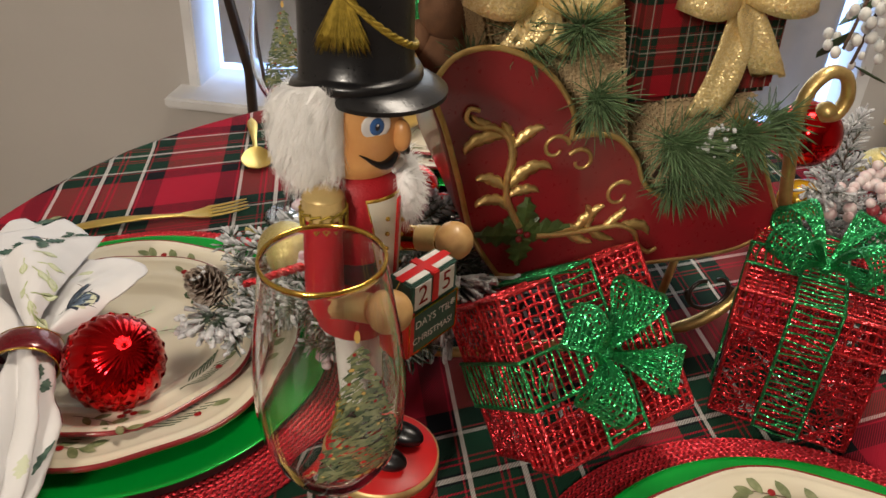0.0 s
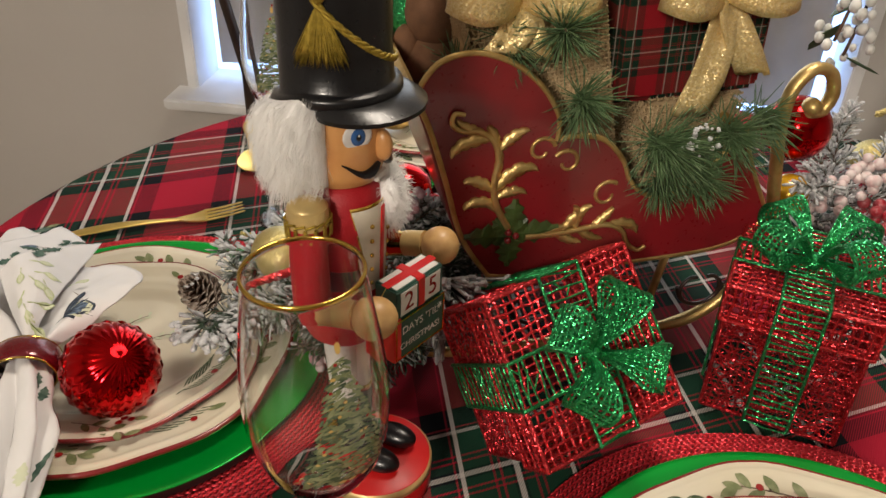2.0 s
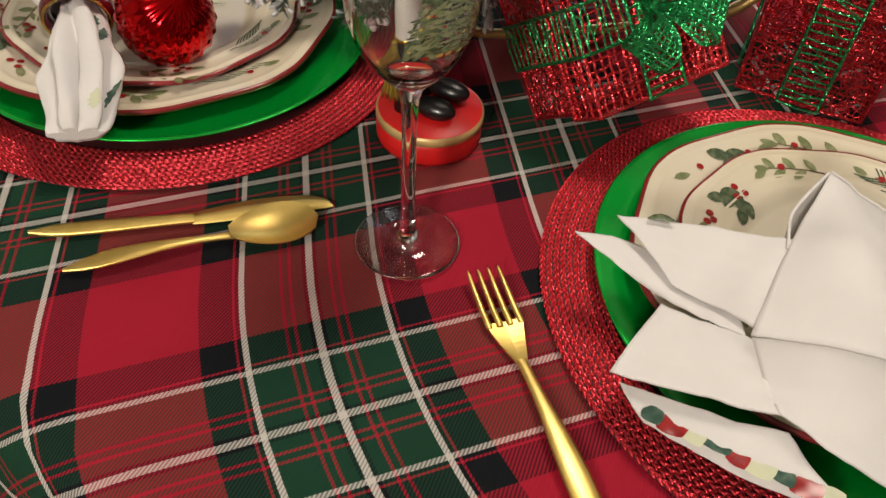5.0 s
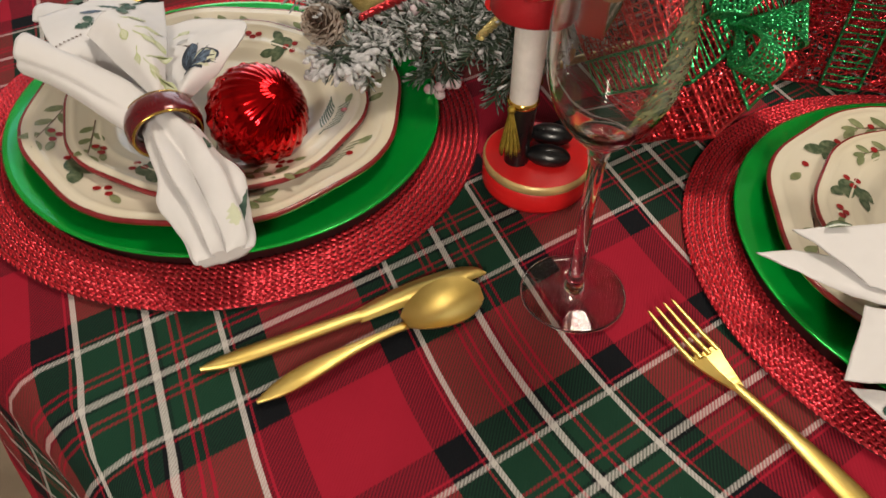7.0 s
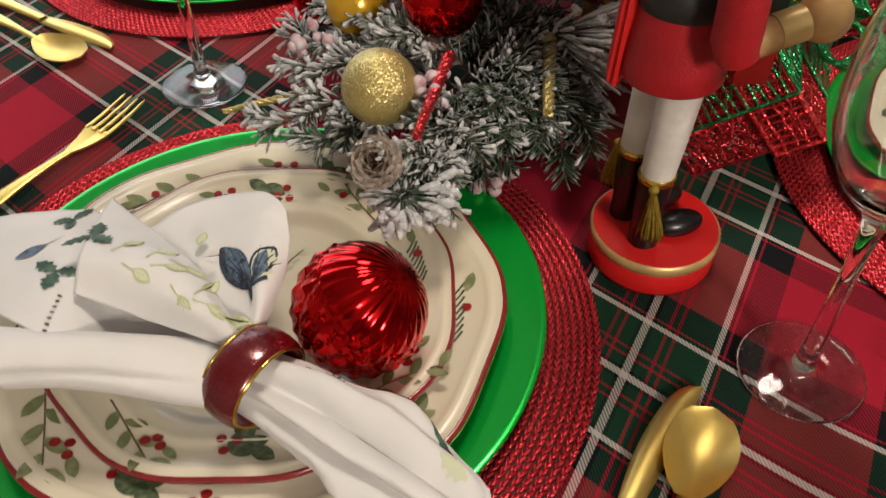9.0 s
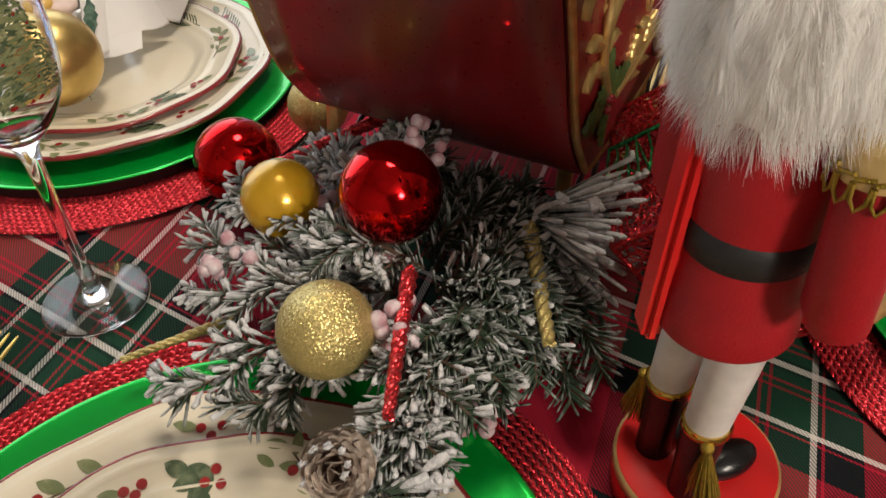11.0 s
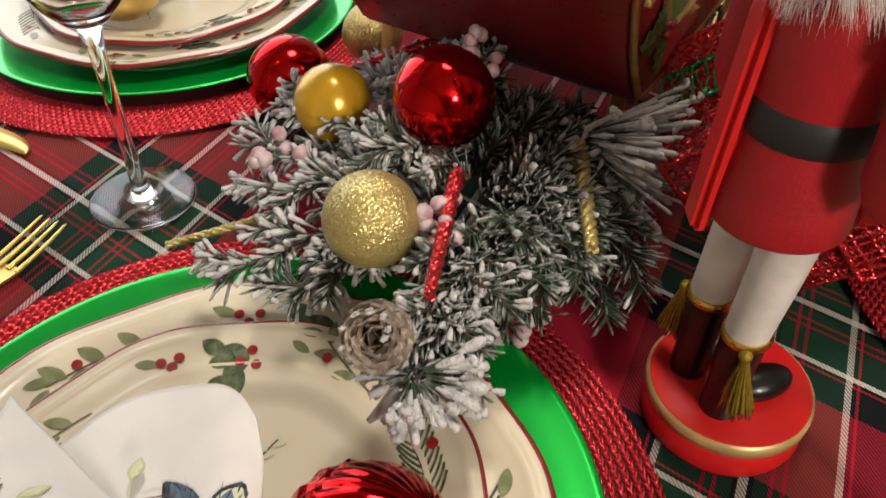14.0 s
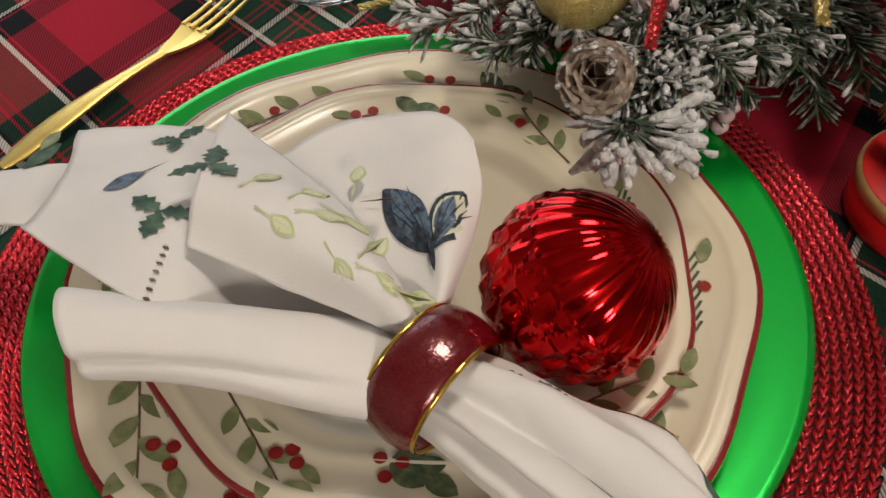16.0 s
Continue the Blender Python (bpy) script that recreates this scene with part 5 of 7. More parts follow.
    for s in (-1, 1):
        a = 0.62 * s
        c = Vector((ax + 0.0305 * math.cos(a), ay + 0.0305 * math.sin(a), 0.2705))
        t = facing((math.cos(a), math.sin(a), 0))
        b.ball(c, 0.0092, WHITE, 24, 12, (1.18, 0.80, 0.20), t)
        b.ball(c + 0.0012 * Vector((math.cos(a), math.sin(a), 0)), 0.0050, BLUE, 16, 8, (1.15, 0.98, 0.28), t)
        b.ball(c + 0.0030 * Vector((math.cos(a), math.sin(a), 0)) + Vector((0, 0, 0.0012)), 0.0008, WHITE, 8, 5, (1, 1, 0.4), t)
        b.ball(c + 0.0022 * Vector((math.cos(a), math.sin(a), 0)), 0.0022, BLACK, 12, 6, (1, 1, 0.3), t)
        b.tube([(ax + 0.0335 * math.cos(q), ay + 0.0335 * math.sin(q), 0.2530 - 0.0042 * math.sin((abs(q) - 0.12) * 4.6)) for q in (s * (0.12 + 0.11 * k) for k in range(9))], [0.0020, 0.0034, 0.0042, 0.0040, 0.0034, 0.0026, 0.0019, 0.0012, 0.0005], 8, BLACK, 0.6)
        b.tube([(ax + 0.0325 * math.cos(q), ay + 0.0325 * math.sin(q), 0.2825) for q in (s * (0.45 + 0.1 * k) for k in range(6))], 0.0008, 5, BLACK)
    b.box((0.003, 0.014, 0.0050), pose(ax + 0.0322, ay, 0.2445), WHITE, 0.0008)
    base = len(b.v)
    # hat with a visor, cord and tassel
    b.lathe([(0.0372, 0.2795), (0.0435, 0.2798), (0.0448, 0.2812), (0.0448, 0.2840), (0.0437, 0.2856), (0.0400, 0.2860), (0.0386, 0.2872), (0.0380, 0.300), (0.0374, 0.350), (0.0384, 0.385), (0.036, 0.3875), (0, 0.388)], 72, BLACK, (ax, ay, 0))
    b.lathe([(0.0372, 0.2795), (0, 0.2795)], 56, BLACK, (ax, ay, 0))
    for dz in (0.0, -0.0022):
        rows = []
        for k in range(25):
            a = -1.4 + 2.8 * k / 24
            ext = 0.0230 * max(0.0, math.cos(a * math.pi / 2.8)) ** 0.7
            rows.append([(ax + (0.0400 + ext * q) * math.cos(a), ay + (0.0400 + ext * q) * math.sin(a), 0.2822 + dz - 0.0055 * q * q) for q in (0, 0.33, 0.66, 1.0)])
        b.grid(rows, BLACK)
    b.grid([[(r[3][0], r[3][1], 0.2767), (r[3][0], r[3][1], 0.2745)] for r in rows], BLACK)
    cord = []
    for k in range(49):
        a = -1.7 + 3.4 * k / 48
        cord.append((ax + 0.0395 * math.cos(a), ay + 0.0395 * math.sin(a), 0.296 + 0.048 * ((a - 0.75) / 2.4) ** 2))
    for ph in (0, 2.1, 4.2):
        b.tube([(p[0] + 0.0008 * math.cos(ph + k * 1.1), p[1] + 0.0008 * math.sin(ph + k * 1.1), p[2] + 0.0009 * math.sin(ph + k * 1.1)) for k, p in enumerate(cord)], 0.0011, 6, THREAD)
    for k in range(150):
        p = Vector((ax + 0.0375 * math.cos(-1.25), ay + 0.0375 * math.sin(-1.25), 0.332))
        a = random.uniform(-1.75, -0.85)
        q = Vector((ax + 0.0415 * math.cos(a) + random.uniform(-0.001, 0.003), ay + 0.0415 * math.sin(a), 0.303 + random.uniform(-0.004, 0.003)))
        b.needle(p, q, 0.00045, THREAD)
    b.ball((ax + 0.039 * math.cos(-1.25), ay + 0.039 * math.sin(-1.25), 0.334), 0.0042, THREAD, 10, 8)
    for k in range(5):
        a = -0.9 + 0.62 * k
        c = Vector((ax + 0.0366 * math.cos(a), ay + 0.0366 * math.sin(a), 0.335))
        t = Vector((-math.sin(a), math.cos(a), 0))
        b.add([c - Vector((0, 0, 0.010)), c + t * 0.006, c + Vector((0, 0, 0.010)), c - t * 0.006], [(0, 1, 2, 3)], GOLD, False)
    b.v[base:] = [(p[0], p[1], p[2] + 0.0092 + 0.22 * min(0.0, p[0] - ax)) for p in b.v[base:]]
    # fur: hair round the back and sides to the shoulders, and a beard
    random.seed(21)
    swell = ((0.0, 0.027), (0.06, 0.037), (0.16, 0.0445), (0.32, 0.0490), (0.52, 0.0505), (0.72, 0.0510), (0.88, 0.0500), (0.96, 0.0455), (1.0, 0.0400))
    a0, a1 = 1.31, 2 * math.pi - 1.31

    def pelt(a, v, lift=0.0):
        for (v0, r0), (v1, r1) in zip(swell, swell[1:]):
            if v0 <= v <= v1:
                r = r0 + (r1 - r0) * (v - v0) / (v1 - v0)
        end = min(1.0, (a - a0) / 0.35, (a1 - a) / 0.35)
        r = 0.029 + (r - 0.029) * math.sqrt(max(0.0, end))
        r *= 1 - 0.10 * max(0.0, math.cos(a - 2.45)) + 0.13 * max(0.0, math.cos(a - 3.9))
        low = 0.243 - 0.012 * max(0.0, -math.cos(a)) + 0.004 * noise.noise((a * 4, 0, 3))
        tuft = 0.0024 * noise.noise((a * 5 + v, v * 3.5, 1)) + 0.0009 * noise.noise((a * 14 + 2 * v, v * 5, 2)) + 0.0005 * noise.noise((a * 46 + 4 * v, v * 7, 4)) + 0.0003 * noise.noise((a * 110 + 6 * v, v * 9, 6))
        r += tuft * min(1, 4 * v) + lift
        return Vector((ax + r * math.cos(a), ay + r * math.sin(a), low + (0.2945 + 0.0115 * min(0.0, math.cos(a)) - low) * v))

    b.grid([[pelt(a0 + (a1 - a0) * q / 300, k / 60) for q in range(301)] for k in range(61)], FUR)
    def lock(p, d, ln, bend, rad):
        """A fine hair that leaves along d and bends over."""
        d = d.normalized()
        pts = [p, p + d * ln * 0.5 + bend * ln * 0.10, p + d * ln * 0.85 + bend * ln * 0.42]
        s = d.cross(Vector((0.3, 0.5, 0.8))).normalized() * rad
        rows = [[q - s * f, q + s * f] for q, f in zip(pts, (1.0, 0.9, 0.3))]
        b.grid(rows, HAIR)

    for k in range(14000):
        a = random.uniform(a0, a1)
        v = random.random() ** 0.9 * 0.99
        p = pelt(a, v, -0.0006)
        out = Vector((math.cos(a), math.sin(a), 0))
        side = Vector((-math.sin(a), math.cos(a), 0))
        n1, n2 = noise.noise((a * 6, v * 5, 1)), noise.noise((a * 15, v * 9, 5))
        d = out * (0.55 + 0.5 * random.random() + 0.4 * n2) + side * (1.0 * n1 + 0.7 * n2 + random.uniform(-0.35, 0.35)) + Vector((0, 0, -0.75 + 0.9 * max(0, v - 0.6) / 0.4 + 0.6 * n2 + random.uniform(-0.2, 0.2)))
        ln = random.uniform(0.005, 0.0115) * (1.35 if v < 0.15 else 1.0)
        lock(p, d, ln, Vector((0, 0, -0.8)) + side * (0.9 * n1), 0.00014)
    for a, z, r in ((0.30, 0.228, 0.0085), (0.55, 0.224, 0.0110), (0.80, 0.226, 0.0120), (1.05, 0.230, 0.0110), (0.65, 0.214, 0.0090), (0.92, 0.216, 0.0085)):
        c = Vector((ax + 0.0360 * math.cos(a), ay + 0.0360 * math.sin(a), z))
        rows = []
        for i in range(15):
            th = math.pi * i / 14
            rows.append([c + Vector((math.sin(th) * math.cos(q), math.sin(th) * math.sin(q), 1.25 * math.cos(th))) * r * (1 + 0.16 * noise.noise((4 * q, 3 * th, a * 9)) + 0.10 * noise.noise((13 * q, 4 * th, a * 9))) for q in (2 * math.pi * w / 28 for w in range(28))])
        b.grid(rows, FUR, closed_u=True)
        for k in range(420):
            o = Vector((random.gauss(0, 1), random.gauss(0, 1), random.gauss(0, 1))).normalized()
            p = c + Vector((o.x, o.y, 1.25 * o.z)) * r * 0.96
            b.needle(p, p + (o * 0.8 + Vector((0.25 * math.cos(a), 0.25 * math.sin(a), -0.5))).normalized() * random.uniform(0.004, 0.011), 0.00012, FUR)
    b.v[first:] = [(ax + (p[0] - ax) * 0.76, ay + (p[1] - ay) * 0.76, p[2]) for p in b.v[first:]]
    return b, [M_NRED, M_NRED2, M_NBLACK, M_NBELT, M_NWHITE, M_NWOOD, M_NSKIN, M_FUR, M_VEST, M_BLUE, M_RIMGOLD, M_TRIMGOLD, M_PALEGOLD, M_HAIR]


b, mats = nutcracker()
solo("nutcracker_doll", b, mats, "painted red and black nutcracker doll with white fur hair", "nutcracker doll", pose(0.0380, 0.6280, 0, 0, 0, -17))


# ---- hanging calendar block ----
def letters(text, size, material, parent, m, name="lettering", label=""):
    """Writing as a flat mesh in Blender's own font."""
    cu = bpy.data.curves.new(name, "FONT")
    cu.body, cu.size, cu.align_x, cu.align_y, cu.extrude = text, size, "CENTER", "CENTER", 0.0001
    tmp = bpy.data.objects.new(name, cu)
    me = bpy.data.meshes.new_from_object(tmp)
    bpy.data.objects.remove(tmp)
    me.materials.clear()
    me.materials.append(material)
    me.transform(m)
    ob = new(name, me)
    ob.parent = parent
    return tagged(ob, label)


CAL = pose(0.0690, 0.6170, 0.047, 0, 0, -32) @ Matrix.Scale(0.73, 4)
cal = thing("countdown_calendar", "green wooden countdown calendar hung by cords from the nutcracker doll", "calendar", CAL)
b = Builder()
b.box((0.024, 0.060, 0.041), pose(-0.012, 0, 0.1385), 0, 0.0012)
part("block", b, M_CALGREEN, cal)
b = Builder()
for y0, y1, z0, z1 in ((-0.0295, 0.0295, 0.1565, 0.1580), (-0.0295, 0.0295, 0.1190, 0.1205), (-0.0295, -0.0280, 0.1205, 0.1565), (0.0280, 0.0295, 0.1205, 0.1565)):
    b.box((0.0008, y1 - y0, z1 - z0), pose(0.0004, (y0 + y1) / 2, (z0 + z1) / 2))
part("border", b, M_RIMGOLD, cal, "thin gold border")
letters("DAYS 'TIL", 0.0102, M_NWHITE, cal, pose(0.0004, 0, 0.1455) @ pose(0, 0, 0, 90, 0, 90), label="white painted writing")
letters("CHRISTMAS!", 0.0088, M_NWHITE, cal, pose(0.0004, 0, 0.1305) @ pose(0, 0, 0, 90, 0, 90), label="white painted writing")
b = Builder()
for k in range(4):
    a = math.pi * k / 4
    b.box((0.0004, 0.0066, 0.0006), pose(0.0005, 0.0235, 0.1475, math.degrees(a)))
part("snowflake", b, M_NWHITE, cal, "small painted snowflake")
b = Builder()
b.box((0.0248, 0.0085, 0.0418), pose(-0.012, -0.0265, 0.1385), 0, 0.0008)
part("ribbon", b, M_NRED, cal, "red painted ribbon")
for y, digit in ((-0.0140, "2"), (0.0140, "5")):
    b = Builder()
    b.box((0.024, 0.0268, 0.0268), pose(-0.012, y, 0.1728), 0, 0.0012)
    cube = part("cube", b, M_CALGREEN, cal, "green number cube")
    b = Builder()
    b.box((0.0006, 0.0185, 0.0215), pose(0.0002, y, 0.1725))
    b.box((0.0185, 0.0215, 0.0006), pose(-0.012, y, 0.1864))
    part("card", b, M_NWHITE, cube, "white square")
    letters(digit, 0.0235, M_PRED, cube, pose(0.0006, y, 0.1725) @ pose(0, 0, 0, 90, 0, 90), "digit", "red digit")
b = Builder()
b.box((0.0252, 0.0085, 0.0278), pose(-0.012, 0.0010, 0.1733), 0, 0.0008)
b.box((0.0075, 0.0570, 0.0006), pose(-0.012, 0.0, 0.1870), 0)
part("ribbon", b, M_NRED, cal, "red painted ribbon")
inv = CAL.inverted()
for y0, hand in ((-0.026, (0.0475, 0.575, 0.1815)), (0.026, (0.0735, 0.6605, 0.1815))):
    b = Builder()
    q = inv @ Vector(hand)
    b.tube([(-0.012, y0, 0.1860), ((q.x - 0.012) / 2, (q.y + y0) / 2, 0.1850), (q.x, q.y, q.z)], 0.0005, 5)
    part("cord", b, M_TRIMGOLD, cal, "thin gold cord")


# ---- wire gift boxes ----
def wire_face(b, o, u, v, pitch, rad, jitter, rng, fill=0.0):
    """A net of wires over the parallelogram at o spanned by u and v."""
    lu, lv = u.length, v.length
    n = u.cross(v).normalized()
    for a, c, la, lc in ((u, v, lu, lv), (v, u, lv, lu)):
        count = max(2, int(la / pitch))
        steps = max(3, int(lc / pitch))
        for i in range(count + 1):
            pts = []
            for j in range(steps + 1):
                s = i / count + rng.uniform(-jitter, jitter) / count
                pts.append(o + a * min(1, max(0, s)) + c * (j / steps) + n * rng.uniform(-0.0006, 0.0006))
            b.tube(pts, [rad * rng.uniform(0.75, 1.3) for _ in pts], 4, caps=False, smooth=False)
    for k in range(int(fill)):
        p = o + u * rng.random() + v * rng.random()
        d = (u.normalized() * rng.uniform(-1, 1) + v.normalized() * rng.uniform(-1, 1)) * pitch * rng.uniform(1.5, 4)
        q = p + d
        s, t = (q - o).dot(u) / lu ** 2, (q - o).dot(v) / lv ** 2
        q = o + u * min(1, max(0, s)) + v * min(1, max(0, t))
        b.tube([p, (p + q) / 2 + n * rng.uniform(-0.0012, 0.0004), q], rad * 0.8, 4, caps=False, smooth=False)


def bow_loop(b, c, out, up, length, width, rng):
    """One loop of a net ribbon bow: a drop-shaped band seen on edge and from above."""
    side = out.cross(up).normalized()
    n = 28

    def at(k, w):
        t = k / n
        a = 2 * math.pi * t
        x = length * (0.5 - 0.5 * math.cos(a)) ** 0.75
        u = x / length
        z = 0.33 * length * math.sin(a) * u ** 0.8
        spread = 0.07 + 0.93 * min(1.0, u * 1.12) ** 1.7
        return c + out * x + up * (z + 0.12 * length * math.sin(math.pi * u)) + side * (w * width * spread)

    for w in (-0.5, -0.33, -0.17, 0.0, 0.17, 0.33, 0.5):
        b.tube([at(k, w + (rng.uniform(-0.03, 0.03) if abs(w) < 0.5 else 0)) for k in range(n + 1)], 0.00100 if abs(w) < 0.5 else 0.0017, 4, caps=False, smooth=False)
    for k in range(3, n - 2):
        b.tube([at(k + rng.uniform(-0.3, 0.3), w) for w in (-0.5, -0.25, 0, 0.25, 0.5)], 0.00095, 4, caps=False, smooth=False)
    for k in range(3, n - 3):
        if rng.random() < 0.7:
            w = rng.choice((-0.5, -0.25, 0.0, 0.25))
            b.tube([at(k, w), at(k + 1, w + 0.25)], 0.0006, 4, caps=False, smooth=False)


def gift(m, width, height, label, spin, bow_size):
    """Built with its bottom's middle at the origin."""
    ob = thing("wire_gift_box", label, "gift box", m, "glittering gift boxes")
    rng = random.Random(spin)
    lid = 0.030
    w, h = width, height

    def box_faces(half, z0, z1, pitch, rad, jit, fill, top):
        b = Builder()
        c = [Vector((x, y, z0)) for x, y in ((-half, -half), (half, -half), (half, half), (-half, half))]
        for i in range(4):
            wire_face(b, c[i], c[(i + 1) % 4] - c[i], Vector((0, 0, z1 - z0)), pitch, rad, jit, rng, fill)
        if top:
            wire_face(b, Vector((-half, -half, z1)), Vector((2 * half, 0, 0)), Vector((0, 2 * half, 0)), pitch, rad, jit, rng, fill)
        for i in range(4):
            for z in (z0, z1):
                b.tube([c[i] + Vector((0, 0, z - z0)), c[(i + 1) % 4] + Vector((0, 0, z - z0))], 0.0017, 6)
            b.tube([c[i], c[i] + Vector((0, 0, z1 - z0))], 0.0017, 6)
        return b

    part("body", box_faces(w / 2 - 0.003, 0.0017, h - lid + 0.002, 0.0050, 0.0007, 0.45, 240, False), M_GLITDARK, ob, "red glitter wire net")
    part("lid", box_faces(w / 2, h - lid, h, 0.0060, 0.0009, 0.16, 15, True), M_GLITRED, ob, "red glitter wire lid")
    b = Builder()
    hw = 0.016
    for ax in (0, 1):
        def turn(x, y, z):
            return Vector((x, y, z)) if ax == 0 else Vector((-y, x, z))
        e = w / 2 + 0.0016
        quads = [((-hw, -e, h + 0.0016), (2 * hw, 0, 0), (0, 2 * e, 0))]
        for s in (-1, 1):
            quads.append(((-hw, s * e, 0.002), (2 * hw, 0, 0), (0, 0, h)))
        for o, u, v in quads:
            o, u, v = turn(*o), turn(*u), turn(*v)
            b2 = b
            n = int(v.length / 0.0062)
            for k in range(n + 1):
                p = o + v * (k / n)
                b2.tube([p, p + u * 0.5 + v.normalized() * rng.uniform(-0.002, 0.002), p + u + v.normalized() * rng.uniform(-0.002, 0.002)], 0.0008, 4, caps=False, smooth=False)
            for k in range(n):
                if rng.random() < 0.6:
                    b2.tube([o + v * (k / n) + u * rng.random(), o + v * ((k + 1) / n) + u * rng.random()], 0.0007, 4, caps=False, smooth=False)
            for s2 in (0, 1):
                b2.tube([o + u * s2, o + u * s2 + v], 0.0014, 5)
    part("ribbon", b, M_GLITGREEN, ob, "green glitter wire ribbon", "stuff")
    for k in range(4):
        b = Builder()
        a = radians(45 + 90 * k + rng.uniform(-9, 9))
        bow_loop(b, Vector((0, 0, h + 0.004)), Vector((math.cos(a), math.sin(a), 0.52 + rng.uniform(-0.06, 0.12))).normalized(), Vector((-0.25 * math.cos(a), -0.25 * math.sin(a), 1)).normalized(), bow_size * rng.uniform(0.96, 1.10), 0.029, rng)
        part("bow_loop", b, M_GLITGREEN, ob, "green glitter wire bow loop", "stuff")
    b = Builder()
    b.ball((0, 0, h + 0.006), 0.0065, segs=12, rings=8)
    part("knot", b, M_GLITGREEN, ob)
    return ob


# the tipped box leans on one edge with its lid towards the front
ga, gb = Vector((0.756, 0.650, 0.06)).normalized(), None
gn = Vector((0.46, -0.64, 0.62)).normalized()
ga = (ga - gn * ga.dot(gn)).normalized()
gb = gn.cross(ga)
centre = Vector((0.1745, 0.6685, 0.0995)) - gn * 0.087
tip = Matrix((ga, gb, gn)).transposed().to_4x4()
gift(Matrix.Translation(centre) @ tip, 0.116, 0.087, "red glitter wire gift box with a green bow, tipped on edge", 4, 0.047)
gift(pose(0.340, 0.774, 0.0, 0, 0, -18), 0.105, 0.117, "red glitter wire gift box with a green bow, standing upright", 9, 0.050)


# ---- the sleigh ----
SL = pose(0.0998, 0.7588, 0, 0, 0, 20)
sleigh = thing("sleigh", "burgundy metal sleigh with gilt scrolls standing on gold runners", "sleigh", SL)
WIDE = 0.183
back = [(0.000, 0.0), (-0.022, 0.036), (-0.036, 0.085), (-0.048, 0.125), (-0.059, 0.150)]
crest = [(-0.059, 0.150), (-0.044, 0.171), (-0.020, 0.1775), (0.006, 0.170), (0.028, 0.153), (0.043, 0.130), (0.044, 0.111)]
shoulder = [(0.044, 0.111), (0.060, 0.1135), (0.080, 0.109), (0.097, 0.092), (0.105, 0.075), (0.117, 0.063), (0.133, 0.058), (0.153, 0.063), (0.168, 0.078), (0.194, 0.106)]
nose = [(0.194, 0.106), (0.203, 0.085), (0.216, 0.060), (0.232, 0.032)]
keel = [(0.232, 0.032), (0.215, 0.014), (0.185, 0.004), (0.125, 0.000), (0.060, -0.003), (0.020, -0.003), (0.000, 0.0)]


def run(pts, y, steps=6):
    return [Vector((x, y, 0.0925 + z)) for x, z in ((p.x, p.y) for p in smooth_path([(q[0], q[1], 0) for q in pts], steps))]


def outline(y):
    out = []
    for seg in (back, crest, shoulder, nose, keel):
        out += run(seg, y)[:-1]
    return out


for y in (0.0, WIDE):
    b = Builder()
    o1 = outline(y - 0.002)
    bm = bmesh.new()
    vs = [bm.verts.new(p) for p in o1]
    f1 = bm.faces.new(vs)
    ext = bmesh.ops.extrude_face_region(bm, geom=[f1])
    bmesh.ops.translate(bm, vec=(0, 0.004, 0), verts=[g for g in ext["geom"] if isinstance(g, bmesh.types.BMVert)])
    bmesh.ops.triangulate(bm, faces=[f for f in bm.faces if len(f.verts) > 4])
    bmesh.ops.recalc_face_normals(bm, faces=bm.faces)
    bm.verts.index_update()
    b.add([v.co[:] for v in bm.verts], [[v.index for v in f.verts] for f in bm.faces], 0, False)
    bm.free()
    part("side_panel", b, M_SLEIGH, sleigh, "burgundy side panel with a curved crest")
    b = Builder()
    yy = y + (-0.001 if y == 0 else 0.001)
    for seg in (back, crest, shoulder, nose, keel):
        b.tube(run(seg, yy), 0.0022, 8)
    for cx, cz, r0, a0, turns, hand in ((0.033, 0.1045, 0.0105, 0.3, 1.25, 1), (0.0535, 0.0935, 0.0105, 2.6, 1.25, -1), (0.088, 0.0640, 0.0115, 0.9, 1.2, 1)):
        pts = []
        for k in range(31):
            t = k / 30
            a = a0 + hand * turns * 2 * math.pi * t * 0.72
            r = r0 * (1 - 0.62 * t)
            pts.append((cx + r * math.cos(a), yy - (0.001 if y == 0 else -0.001), 0.0925 + cz + r * math.sin(a)))
        b.tube(pts, [0.0019 - 0.0006 * k / 30 for k in range(31)], 7)
    part("gilt_edge", b, M_OLDGOLD, sleigh, "gilt rope edge and scrolls")
for name, seg in (("rear_panel", back), ("front_panel", nose), ("bottom_panel", keel)):
    b = Builder()
    rows = [[p + Vector((0, k * (WIDE - 0.004) / 8 + 0.002, 0)) for k in range(9)] for p in run(seg, 0.0)]
    b.grid(rows)
    o = part(name, b, M_SLEIGH, sleigh, "burgundy curved panel")
    md = o.modifiers.new("thickness", "SOLIDIFY")
    md.thickness = 0.003
for pt in (back[-1], nose[0]):
    b = Builder()
    b.tube([(pt[0], -0.003, 0.0925 + pt[1]), (pt[0], WIDE + 0.003, 0.0925 + pt[1])], 0.0042, 4, smooth=False)
    part("gilt_bar", b, M_OLDGOLD, sleigh, "gilt bar along the panel's top")


